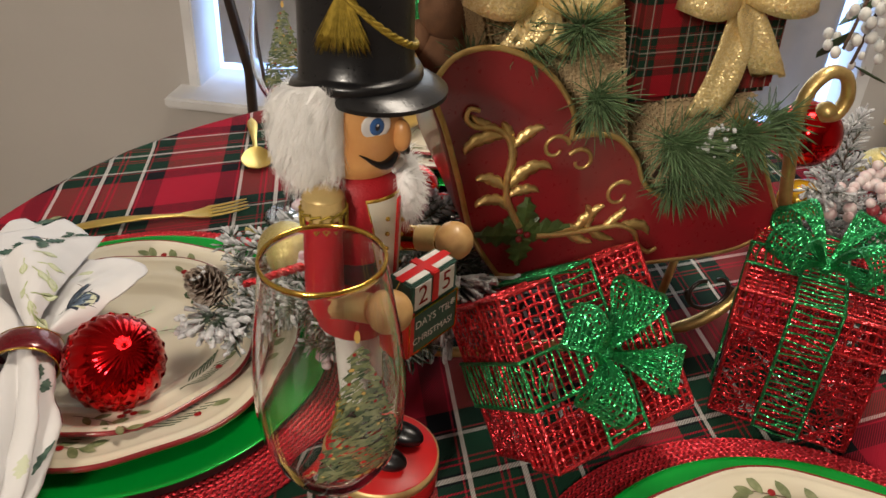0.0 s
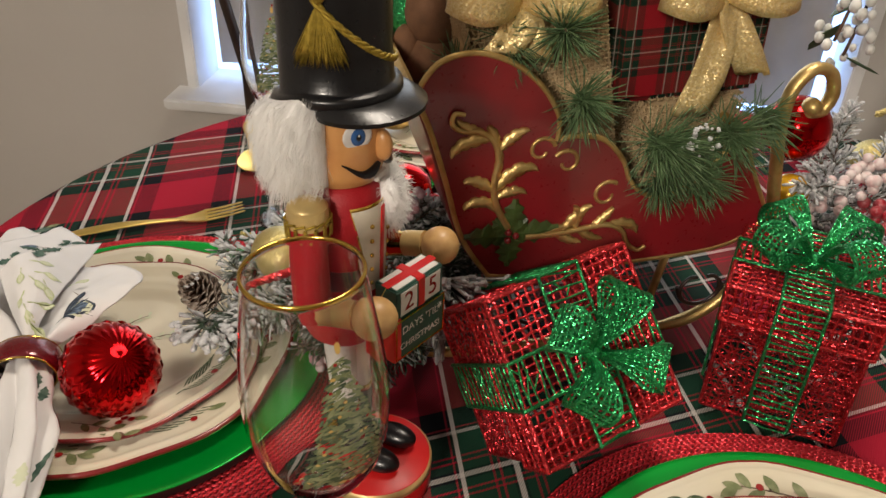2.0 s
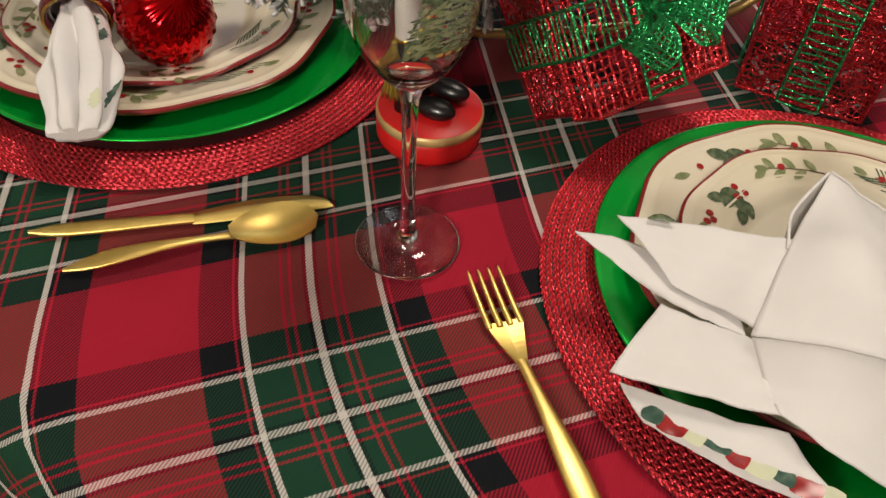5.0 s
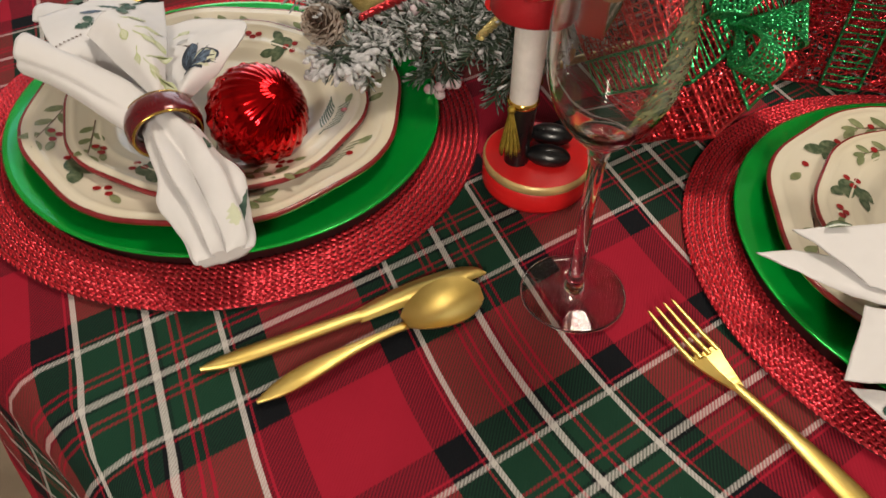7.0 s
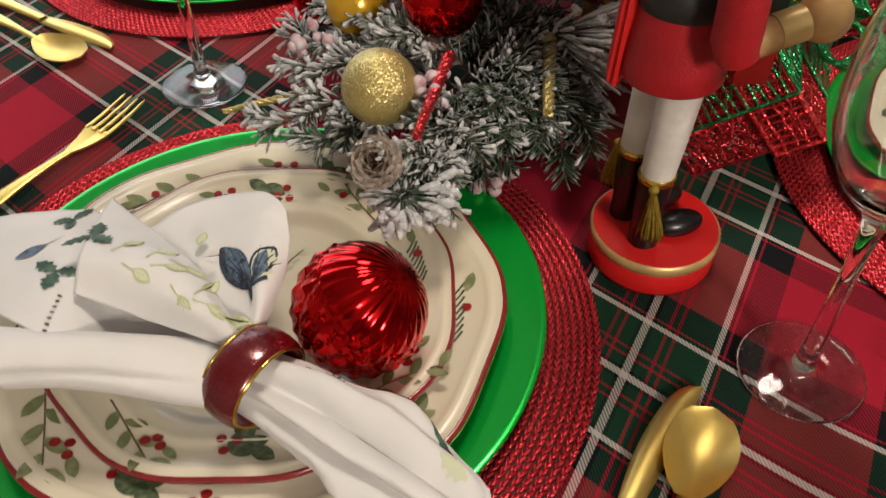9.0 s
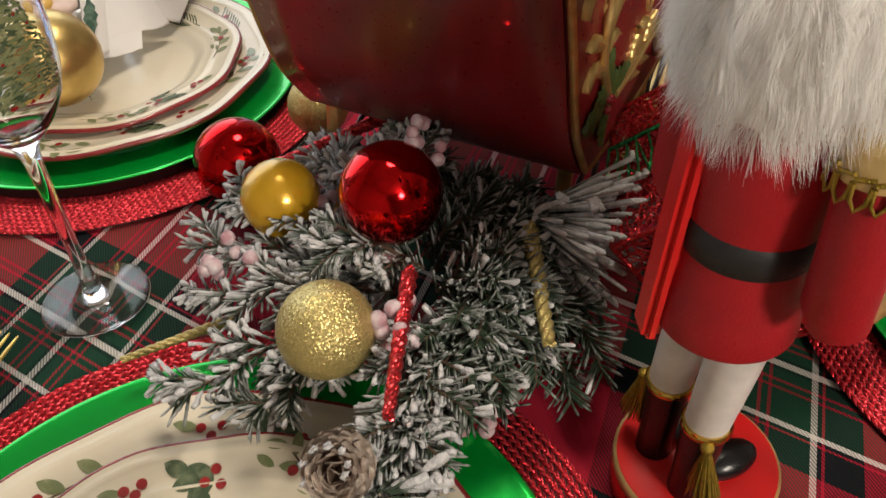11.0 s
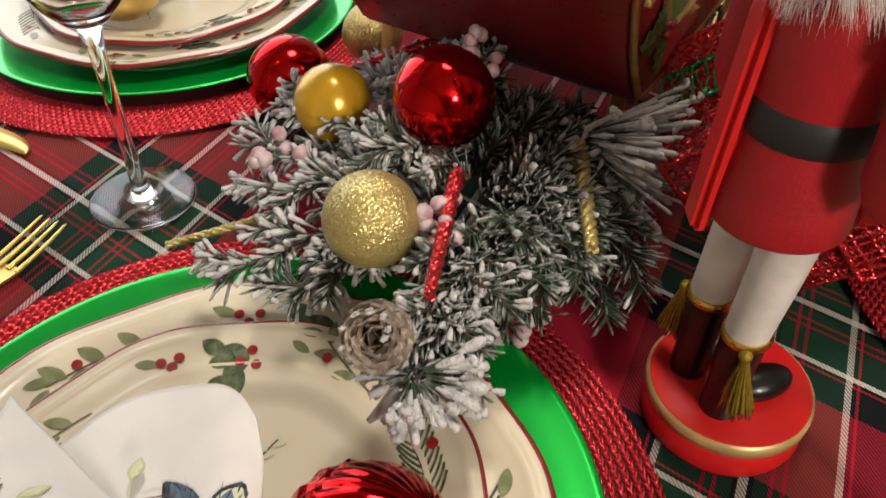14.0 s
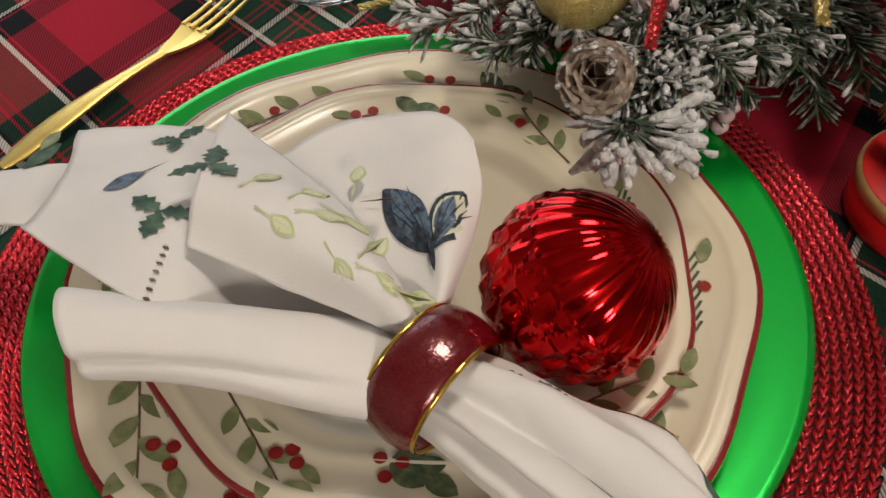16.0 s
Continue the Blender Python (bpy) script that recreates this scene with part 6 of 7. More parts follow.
def raised_leaf(b, x, z, ang, ln, curl, wide, y=-0.0030):
    """A ribbed leaf in relief that curls at its tip."""
    rows, n, a = [], 16, ang
    for k in range(n + 1):
        t = k / n
        w = 0.95 * wide * math.sin(math.pi * min(0.98, t * 0.9 + 0.08)) ** 0.7 * (1.0 if k % 4 else 0.72)
        nx, nz = -math.sin(a), math.cos(a)
        rows.append([(x + nx * w * s, y - h, z + nz * w * s) for s, h in ((-1, -0.001), (-0.92, 0.0008), (-0.45, 0.0016), (0, 0.0030), (0.45, 0.0016), (0.92, 0.0008), (1, -0.001))])
        x, z = x + ln / n * math.cos(a), z + ln / n * math.sin(a)
        a += curl / n * (0.2 + 2.0 * t * t)
    b.grid(rows)


STEMS = (((0.012, 0.136), (0.001, 0.158), (-0.001, 0.178), (0.001, 0.192), (-0.003, 0.207), (-0.014, 0.2155), (-0.026, 0.2165), (-0.0335, 0.222), (-0.032, 0.2295), (-0.025, 0.2285)),
         ((0.026, 0.127), (0.050, 0.127), (0.075, 0.130), (0.092, 0.131), (0.105, 0.124), (0.111, 0.112), (0.120, 0.105), (0.127, 0.108)))
LEAVES = ((-0.004, 0.210, 3.2, 0.034, 1.7, 0.0056), (-0.010, 0.214, 2.9, 0.024, -1.2, 0.0040), (0.000, 0.203, 1.9, 0.018, 0.6, 0.0042), (0.001, 0.200, 0.8, 0.026, -0.9, 0.0050),
          (0.000, 0.168, 0.9, 0.038, -2.2, 0.0060), (0.001, 0.162, 0.4, 0.024, -1.4, 0.0046), (0.000, 0.168, 2.5, 0.026, 1.4, 0.0050), (0.002, 0.157, 2.9, 0.026, 1.6, 0.0050), (0.004, 0.150, 2.3, 0.015, 1.0, 0.0036), (0.001, 0.176, 1.5, 0.030, 0.2, 0.0034),
          (0.056, 0.128, 0.9, 0.030, -0.5, 0.0054), (0.066, 0.129, 1.35, 0.022, 1.8, 0.0042), (0.080, 0.130, 0.6, 0.022, 1.0, 0.0042), (0.094, 0.130, 0.1, 0.028, -2.2, 0.0050), (0.050, 0.127, -0.6, 0.024, 0.9, 0.0042), (0.068, 0.129, -0.7, 0.024, 1.2, 0.0040), (0.034, 0.127, 0.2, 0.030, 0.2, 0.0034))
for flip in (1, -1):
    b = Builder()
    for stem in STEMS:
        pts = smooth_path([(u, -0.0045, z) for u, z in stem], 5)
        b.tube(pts, [0.0027 - 0.0010 * k / len(pts) for k in range(len(pts))], 8)
    for args in LEAVES:
        raised_leaf(b, *args)
    y = -0.0035
    if flip < 0:
        y = WIDE + 0.0035
        b.v = [(p[0], WIDE - p[1], p[2]) for p in b.v]
    part("leaf_scroll", b, M_OLDGOLD, sleigh, "raised gilt leaf scrolls")
    b = Builder()
    for ang, ln in ((1.5, 0.031), (0.1, 0.038), (3.1, 0.036), (4.7, 0.028), (2.3, 0.020), (0.8, 0.018)):
        bb = Builder()
        rows = []
        for k in range(9):
            t = k / 8
            w = 0.0098 * math.sin(math.pi * min(0.97, t + 0.04)) ** 0.7 * (0.7 if k % 2 else 1.15)
            px, pz = 0.0145 + ln * t * math.cos(ang), 0.129 + ln * t * math.sin(ang)
            rows.append([(px - w * s * math.sin(ang), -0.0030 - 0.0018 * (1 - s * s) - 0.001 * math.sin(3 * t), pz + w * s * math.cos(ang)) for s in (-1, 0, 1)])
        bb.grid(rows)
        if flip < 0:
            bb.v = [(p[0], WIDE - p[1], p[2]) for p in bb.v]
        b.add(bb.v, bb.f, 0, False)
    for k in range(3):
        b.ball((0.0145 + 0.004 * math.cos(k * 2.1), y - 0.002 * flip, 0.129 + 0.004 * math.sin(k * 2.1)), 0.0028, 1, 10, 8)
    part("holly_boss", b, [M_HOLLY, M_SLEIGH], sleigh, "raised painted holly sprig", "stuff")
for y in (0.012, WIDE - 0.012):
    b = Builder()
    curve = smooth_path([(-0.060, y, 0.030), (-0.045, y, 0.012), (0.0, y, 0.0065), (0.10, y, 0.0065), (0.190, y, 0.014), (0.236, y, 0.055), (0.247, y, 0.105), (0.240, y, 0.150), (0.232, y, 0.195), (0.233, y, 0.225), (0.246, y, 0.241), (0.262, y, 0.238), (0.269, y, 0.222), (0.264, y, 0.208), (0.253, y, 0.207)], 8)
    b.tube(curve, [0.0062 if k > 30 else 0.0050 for k in range(len(curve))], 10, flat=0.8)
    b.ball((0.2545, y, 0.211), 0.0072, 0, 12, 8, (1, 1.2, 1))
    part("runner", b, M_OLDGOLD, sleigh, "curled gold runner")
    for x in (0.004, 0.155):
        b = Builder()
        b.tube([(x - 0.010, y, 0.008), (x - 0.004, y, 0.045), (x + 0.004, y, 0.094)], 0.0048, 8, flat=0.5)
        part("strut", b, M_OLDGOLD, sleigh, "gold runner strut")
        b = Builder()
        for s in (-1, 1):
            pts = []
            for k in range(25):
                t = k / 24
                a = (0.5 + s * 0.5) * math.pi + s * 4.6 * t
                r = 0.026 * (1 - 0.68 * t)
                pts.append((x + 0.042 + s * 0.004 + r * math.cos(a), y, 0.050 + r * math.sin(a)))
            b.tube(pts, 0.0019, 6)
        part("scroll", b, M_DARKWOOD, sleigh, "dark iron scroll")


# ---- what the sleigh carries ----
def in_sleigh(u, n, z, rx=0, ry=0, rz=0):
    return SL @ pose(u, n, z, rx, ry, rz)


def parcel(name, size, material, label, m):
    ob = thing(name, label, "parcel", m, "parcels in the sleigh")
    b = Builder()
    b.box(size, pose(0, 0, size[2] / 2), 0, 0.006)
    part("wrapping", b, material, ob)
    return ob


def burlap_cover(ob, size):
    """Threads of a coarse weave on the front, top and left side of a parcel."""
    b = Builder()
    w, d, h = size
    p = 0.0034
    for face in range(3):
        la, lb = ((w, h), (d, h), (w, d))[face]
        for along_a in (0, 1):
            l1, l2 = (la, lb) if along_a == 0 else (lb, la)
            for i in range(int(l1 / p)):
                s = (i + 0.5) * p + random.uniform(-0.0005, 0.0005)
                pts = []
                for j in range(int(l2 / p) + 1):
                    lift = 0.0007 * (1 if (i + j + along_a) % 2 else -1)
                    a, c = (s, j * p) if along_a == 0 else (j * p, s)
                    a, c = a - la / 2, (c if face < 2 else c - lb / 2)
                    if face == 0:
                        pts.append((a, -d / 2 - 0.0008 - lift, c))
                    elif face == 1:
                        pts.append((-w / 2 - 0.0008 - lift, a, c))
                    else:
                        pts.append((a, c, h + 0.0008 + lift))
                b.tube(pts, 0.00105, 4, caps=False)
    part("weave", b, M_BURLAP, ob, "coarse burlap threads", "stuff")


def ribbon_bow(name, m, label, tails, loops):
    ob = thing(name, label, "bow", m, "gold bows")
    for k, (dx, dz, ln, sway) in enumerate(tails):
        b = Builder()
        rows = []
        for i in range(21):
            t = i / 20
            c = Vector((dx * t + 0.003 * sway * math.sin(t * 3.2), -0.004 - 0.008 * math.sin(t * 2.6), dz * t))
            w = 0.0085 + 0.0045 * min(1, t * 3)
            notch = -0.012 if i == 20 else 0.0
            rows.append([c + Vector((w * s, 0.003 * math.sin(s * 2 + 4 * t), (0 if abs(s) > 0.5 else -notch * (1 - abs(s) * 2)) if i == 20 else 0)) for s in (-1, -0.5, 0, 0.5, 1)])
        b.grid(rows)
        o = part("tail", b, M_GLITGOLD2, ob, "gold mesh ribbon tail with a notched end")
        md = o.modifiers.new("thickness", "SOLIDIFY")
        md.thickness = 0.0008
    for k in range(loops):
        b = Builder()
        a = math.pi * (k + 0.5) / loops * 1.15 - 0.22
        out = Vector((math.cos(a), -0.35, math.sin(a))).normalized()
        side = Vector((0, 1, 0)).cross(out).normalized()
        rows = []
        for i in range(25):
            q = 2 * math.pi * i / 24
            x = 0.052 * (0.5 - 0.5 * math.cos(q)) ** 0.8
            z = 0.016 * math.sin(q)
            rows.append([out * x + out.cross(side) * z + side * (0.017 * s * (0.35 + 0.65 * math.sin(math.pi * min(1, x / 0.052 * 0.7)))) for s in (-1, -0.5, 0, 0.5, 1)])
        b.grid(rows)
        o = part("loop", b, M_GLITGOLD2, ob, "gold mesh ribbon loop")
        md = o.modifiers.new("thickness", "SOLIDIFY")
        md.thickness = 0.0008
    return ob


M_GLITGOLD2 = glitter("gold_mesh_ribbon", (0.72, 0.52, 0.20), cell=0.0011, tilt=0.28, rough=0.40, metal=0.5, other=(0.86, 0.70, 0.38))
size = (0.100, 0.095, 0.215)
ob = parcel("burlap_parcel", size, M_BURLAP, "tall parcel wrapped in coarse burlap, standing in the sleigh", in_sleigh(0.072, 0.080, 0.1060, 0, -12, 0))
burlap_cover(ob, size)
size = (0.082, 0.080, 0.105)
ob = parcel("low_burlap_parcel", size, M_BURLAP, "low parcel wrapped in coarse burlap, in the sleigh", in_sleigh(0.168, 0.075, 0.1085, 0, 0, 2))
burlap_cover(ob, size)
parcel("tartan_parcel", (0.128, 0.080, 0.125), M_PLAID, "parcel wrapped in dark red and green tartan paper", in_sleigh(0.156, 0.072, 0.2150, 0, -2, 3))
ribbon_bow("gold_bow", in_sleigh(0.014, 0.018, 0.300), "gold mesh bow with notched tails on the burlap parcel", ((-0.014, -0.036, 0.05, 1), (0.012, -0.040, 0.05, -1)), 4)
ribbon_bow("gold_bow", in_sleigh(0.162, 0.020, 0.300), "large gold mesh bow with notched tails on the tartan parcel", ((-0.012, -0.090, 0.1, 1), (0.034, -0.060, 0.1, -1)), 5)
b = Builder()
b.ball((0, 0, 0), 0.034, segs=24, rings=16, stretch=(1, 1, 1.1))
b.ball((0.0, -0.026, -0.004), 0.016, 0, 16, 10)
for s in (-1, 1):
    b.ball((s * 0.026, 0, 0.030), 0.012, 0, 14, 10)
    b.ball((s * 0.030, -0.012, -0.035), 0.015, 0, 14, 10, (1, 1, 1.5))
b.ball((0, 0, -0.055), 0.036, segs=20, rings=14)
solo("plush_toy", b, M_TEDDY, "brown plush toy sitting in the back of the sleigh", "plush toy", in_sleigh(-0.020, 0.118, 0.262, 0, 0, 200) @ Matrix.Scale(0.72, 4))
b = Builder()
b.lathe([(0, 0), (0.026, 0.002), (0.030, 0.018), (0.026, 0.045), (0.010, 0.070), (0, 0.075)], 24)
solo("green_bauble", b, M_GLITGREEN, "green glitter cone ornament in the back of the sleigh", "ornament", in_sleigh(-0.030, 0.152, 0.235, 15, 0, 0) @ Matrix.Scale(0.8, 4))


# ---- greenery ----
def frost(b, p, v, share, rad, rng):
    """A furry coat of snow over the outer share of a needle."""
    d = v.normalized()
    s = d.cross(Vector((0.31, 0.52, 0.79))).normalized()
    w = d.cross(s)
    rows = []
    for u, f in ((1 - share, 0.35), (1 - 0.62 * share, 0.85), (1 - 0.25 * share, 1.1), (1.0, 0.95), (1.03, 0.35)):
        c = p + v * u
        rows.append([c + (s * math.cos(a) + w * math.sin(a)) * rad * f * rng.uniform(0.6, 1.4) for a in (0.0, 1.257, 2.513, 3.770, 5.027)])
    b.grid(rows, 2, closed_u=True)
    b.add(rows[-1], [(0, 1, 2, 3, 4)], 2)


def tuft(b, c, r, rng):
    """An uneven clump of snow."""
    for k in range(3):
        b.ball(Vector(c) + Vector((rng.uniform(-1, 1), rng.uniform(-1, 1), rng.uniform(-0.5, 1))) * r * 0.8, r * rng.uniform(0.55, 1.0), 2, 7, 5, (1, 0.9, 0.8), None, bumpy=0.35)


def twig(b, pts, length, count, rad, lean, flock, snow, rng, stem):
    """A stem with needles, mostly to both sides of it."""
    b.tube(pts, [stem * (1 - 0.5 * k / len(pts)) for k in range(len(pts))], 5, 1)
    for k in range(count):
        t = (k + rng.random()) / count
        x = t * (len(pts) - 1.001)
        i = int(x)
        p = pts[i].lerp(pts[i + 1], x - i)
        d = (pts[i + 1] - pts[i]).normalized()
        s = d.cross(Vector((0.2, 0.1, 1))).normalized()
        w = d.cross(s)
        a = rng.choice((0.0, math.pi)) + rng.gauss(0, 0.75)
        ln = length * rng.uniform(0.65, 1.12) * (1 - 0.35 * t)
        v = (d * lean + s * math.cos(a) + w * math.sin(a)).normalized() * ln + Vector((0, 0, -0.10 * ln))
        up = max(0.0, v.normalized().z)
        b.needle(p, p + v, rad * rng.uniform(0.75, 1.25), 0, (flock - 0.45, flock + 0.16 + 0.3 * up))
        if rng.random() < snow * (0.55 + 0.5 * t + 0.6 * up):
            frost(b, p, v, rng.uniform(0.45, 0.95), rng.uniform(0.0009, 0.0017), rng)


def sprig_mesh(b, path, length, flock, snow, rng):
    """A main stem with side twigs in a flat spray."""
    pts = smooth_path(path, 6)
    twig(b, pts, length * 1.20, 84, 0.00078, 0.85, flock, snow, rng, 0.0016)
    n = len(pts)
    for k in range(6):
        i = min(n - 2, int((0.22 + 0.13 * k) * (n - 1)))
        d = (pts[i + 1] - pts[i]).normalized()
        s = d.cross(Vector((0, 0, 1))).normalized() * (1 if k % 2 else -1)
        ln = rng.uniform(0.020, 0.034) * (1 - 0.04 * k)
        tip = pts[i] + (d * 0.85 + s * rng.uniform(0.5, 0.9) + Vector((0, 0, rng.uniform(-0.15, 0.40)))).normalized() * ln
        sub = [pts[i].lerp(tip, q / 4) + Vector((0, 0, 0.002 * math.sin(q * 0.8))) for q in range(5)]
        twig(b, sub, length * 0.95, 34, 0.00074, 0.95, flock, snow, rng, 0.0010)
        if rng.random() < snow * 1.1:
            tuft(b, tip, rng.uniform(0.0020, 0.0034), rng)
    if rng.random() < snow * 1.4:
        tuft(b, pts[-1], rng.uniform(0.0026, 0.0040), rng)


GARLAND = [
    # where each branch begins, where it ends, needle length, flock
    # low flock on the right-hand branches darkens them in place of shade
    ((0.000, 0.790, 0.045), (-0.085, 0.905, 0.062), 0.020, 0.62),
    ((-0.005, 0.800, 0.055), (-0.050, 0.915, 0.075), 0.019, 0.60),
    ((-0.010, 0.790, 0.050), (-0.105, 0.845, 0.070), 0.021, 0.55),
    ((-0.020, 0.780, 0.050), (-0.150, 0.805, 0.060), 0.021, 0.50),
    ((-0.030, 0.770, 0.050), (-0.128, 0.770, 0.058), 0.019, 0.42),
    ((-0.020, 0.760, 0.055), (-0.100, 0.690, 0.064), 0.022, 0.42),
    ((-0.020, 0.760, 0.055), (-0.070, 0.690, 0.068), 0.022, 0.38),
    ((-0.010, 0.755, 0.055), (-0.040, 0.700, 0.066), 0.023, 0.22),
    ((0.000, 0.760, 0.060), (-0.012, 0.700, 0.068), 0.023, 0.22),
    ((0.010, 0.765, 0.060), (0.010, 0.695, 0.064), 0.024, 0.28),
    ((0.020, 0.770, 0.055), (0.045, 0.685, 0.052), 0.026, 0.22),
    ((0.010, 0.795, 0.075), (0.015, 0.850, 0.098), 0.018, 0.55),
    ((0.015, 0.810, 0.075), (0.068, 0.862, 0.098), 0.016, 0.50),
    ((0.010, 0.830, 0.060), (0.030, 0.930, 0.062), 0.020, 0.60),
    ((0.000, 0.780, 0.070), (-0.045, 0.815, 0.088), 0.018, 0.45),
    ((0.000, 0.770, 0.060), (0.030, 0.720, 0.080), 0.022, 0.28),
    ((-0.060, 0.725, 0.062), (-0.096, 0.682, 0.056), 0.018, 0.50),
    ((0.000, 0.765, 0.030), (-0.035, 0.705, 0.036), 0.020, 0.15),
    ((0.020, 0.765, 0.030), (0.030, 0.690, 0.034), 0.022, 0.15),
    ((-0.010, 0.790, 0.030), (-0.090, 0.800, 0.036), 0.020, 0.20),
    ((0.000, 0.810, 0.030), (-0.040, 0.880, 0.036), 0.020, 0.25),
    ((0.020, 0.800, 0.050), (0.080, 0.830, 0.066), 0.020, 0.20),
    ((0.010, 0.820, 0.050), (0.070, 0.900, 0.060), 0.020, 0.30),
    ((0.015, 0.790, 0.050), (0.092, 0.800, 0.070), 0.021, 0.10),
    ((0.020, 0.800, 0.060), (0.080, 0.765, 0.078), 0.021, 0.16),
    ((0.005, 0.810, 0.060), (0.055, 0.838, 0.086), 0.019, 0.18),
    ((0.020, 0.775, 0.060), (0.048, 0.738, 0.084), 0.021, 0.24),
]
rng = random.Random(31)
garland = thing("snowy_garland", "flocked pine garland with frosted berries at the sleigh's back", "garland", group="garlands")
mats = [M_NEEDLE, M_TWIG, M_SNOW]
for p, q, ln, fl in GARLAND:
    p, q = Vector(p), Vector(q)
    q = p.lerp(q, 0.88)
    mid = p.lerp(q, 0.5) + Vector((0, 0, 0.012))
    b = Builder()
    sprig_mesh(b, [p, mid, q], ln * 0.92, fl - 0.12, 0.04 + 1.05 * max(0, fl - 0.22), rng)
    part("sprig", b, mats, garland, "snow-flocked pine sprig", "stuff")
# long needles fanned out beside the sleigh's stand
b = Builder()
root = Vector((0.062, 0.770, 0.076))
for k in range(190):
    d = Vector((rng.uniform(-0.35, 1.15), -1.0 + rng.uniform(-0.1, 0.45), rng.uniform(-0.70, 0.60)))
    ln = rng.uniform(0.045, 0.072)
    tip = root + d.normalized() * ln
    tip.z = max(tip.z, 0.004)
    p = root + d * 0.002
    v = tip - p
    b.needle(p, tip, 0.00095, 0, (0.0, 0.60))
    if rng.random() < 0.50 + 0.5 * max(0, d.z):
        frost(b, p, v, rng.uniform(0.25, 0.7), rng.uniform(0.0012, 0.0020), rng)
    if rng.random() < 0.16 + 0.4 * max(0, d.z):
        tuft(b, tip, rng.uniform(0.0020, 0.0034), rng)
part("long_spray", b, mats, garland, "long grey-green needles tipped with snow", "stuff")
for c, n, mt in (((-0.022, 0.712, 0.024), 9, M_BERRY), ((-0.075, 0.850, 0.075), 7, M_BERRY), ((0.028, 0.812, 0.118), 8, M_BERRY), ((-0.040, 0.748, 0.082), 8, M_BERRY), ((-0.012, 0.840, 0.075), 6, M_BERRY)):
    for k in range(n):
        b = Builder()
        b.ball((c[0] + rng.uniform(-0.013, 0.013), c[1] + rng.uniform(-0.011, 0.011), c[2] + rng.uniform(-0.007, 0.009)), rng.uniform(0.0034, 0.0047), segs=12, rings=8, bumpy=0.05)
        part("berry", b, mt, garland, "frosted pink berry")


def pine_cone(c, axis, ln, rad, parent):
    """Rounded woody scales in a spiral, pale at their lips."""
    b = Builder()
    t = facing(axis)
    up = Vector((0, 0, 1))
    for k in range(60):
        f = k / 59
        a = k * 2.39996
        r = rad * math.sin(math.pi * (0.02 + 0.66 * (1 - f))) ** 0.8
        base = up * (ln * (f - 0.5))
        o = Vector((math.cos(a), math.sin(a), 0))
        s = Vector((-math.sin(a), math.cos(a), 0))
        w = 0.0022 + 0.0030 * math.sin(math.pi * (0.10 + 0.6 * (1 - f)))
        lift = 0.0030 + 0.0060 * f
        rows = []
        for q, wide, rise in ((0.15, 0.5, 0.0), (0.55, 0.85, 0.35), (0.80, 1.0, 0.65), (1.02, 0.85, 0.90), (1.06, 0.4, 1.15)):
            p = base + o * r * q + up * lift * rise
            rows.append([p + s * w * wide * x + up * (-0.0010 * x * x) for x in (-1, -0.5, 0, 0.5, 1)])
        for grid, m in ((rows[:3], 0), (rows[2:], 2)):
            b.grid([[t @ p + Vector(c) for p in g] for g in grid], m)
        b.grid([[t @ (p - up * 0.0011 - o * 0.0003) + Vector(c) for p in g] for g in rows], 0)
        if k % 5 == 0 and k > 10:
            tip = t @ rows[3][2] + Vector(c)
            b.ball(tip, 0.0016, 1, 6, 4, (1.3, 1, 0.6), None, bumpy=0.4)
    b.ball(c, rad * 0.45, 0, 10, 8, (1, 1, 1))
    part("pine_cone", b, [M_CONE, M_SNOW, M_CONELIP], parent, "brown pine cone dusted with snow")


pine_cone((-0.1095, 0.7035, 0.0890), (-0.42, -0.55, 0.72), 0.022, 0.0140, garland)
b = Builder()
for k in range(46):
    a = rng.uniform(0, 2 * math.pi)
    p = Vector((-0.100 + 0.004 * math.cos(a), 0.690 + 0.004 * math.sin(a), 0.070))
    v = Vector((math.cos(a) * 0.7 + 0.15, math.sin(a) * 0.7 - 0.5, rng.uniform(-0.35, 0.25))).normalized() * rng.uniform(0.016, 0.028)
    b.needle(p, p + v, 0.0007, 0, (0.0, 0.55))
    if rng.random() < 0.75:
        frost(b, p, v, rng.uniform(0.4, 0.8), rng.uniform(0.0016, 0.0026), rng)
    if rng.random() < 0.25:
        tuft(b, p + v * 0.9, rng.uniform(0.0022, 0.0036), rng)
part("snow_tuft", b, mats, garland, "thick snow on the needles under the pine cone", "stuff")


def icicle(p, q, material, label, r=0.0042):
    p, q = Vector(p), Vector(q)
    b = Builder()
    n = 36
    for strand in (0, 2.1, 4.2):
        pts, rads = [], []
        for k in range(n + 1):
            t = k / n
            d = (q - p).normalized()
            s = d.cross(Vector((0.1, 0.2, 1))).normalized()
            w = d.cross(s)
            rr = r * 0.5 * (1 - 0.35 * t)
            a = strand + 26 * t
            pts.append(p.lerp(q, t) + (s * math.cos(a) + w * math.sin(a)) * rr)
            rads.append(r * 0.62 * (1 - 0.4 * t))
        b.tube(pts, rads, 7)
    return solo("icicle_ornament", b, material, label, "icicle ornament", group="icicle ornaments")


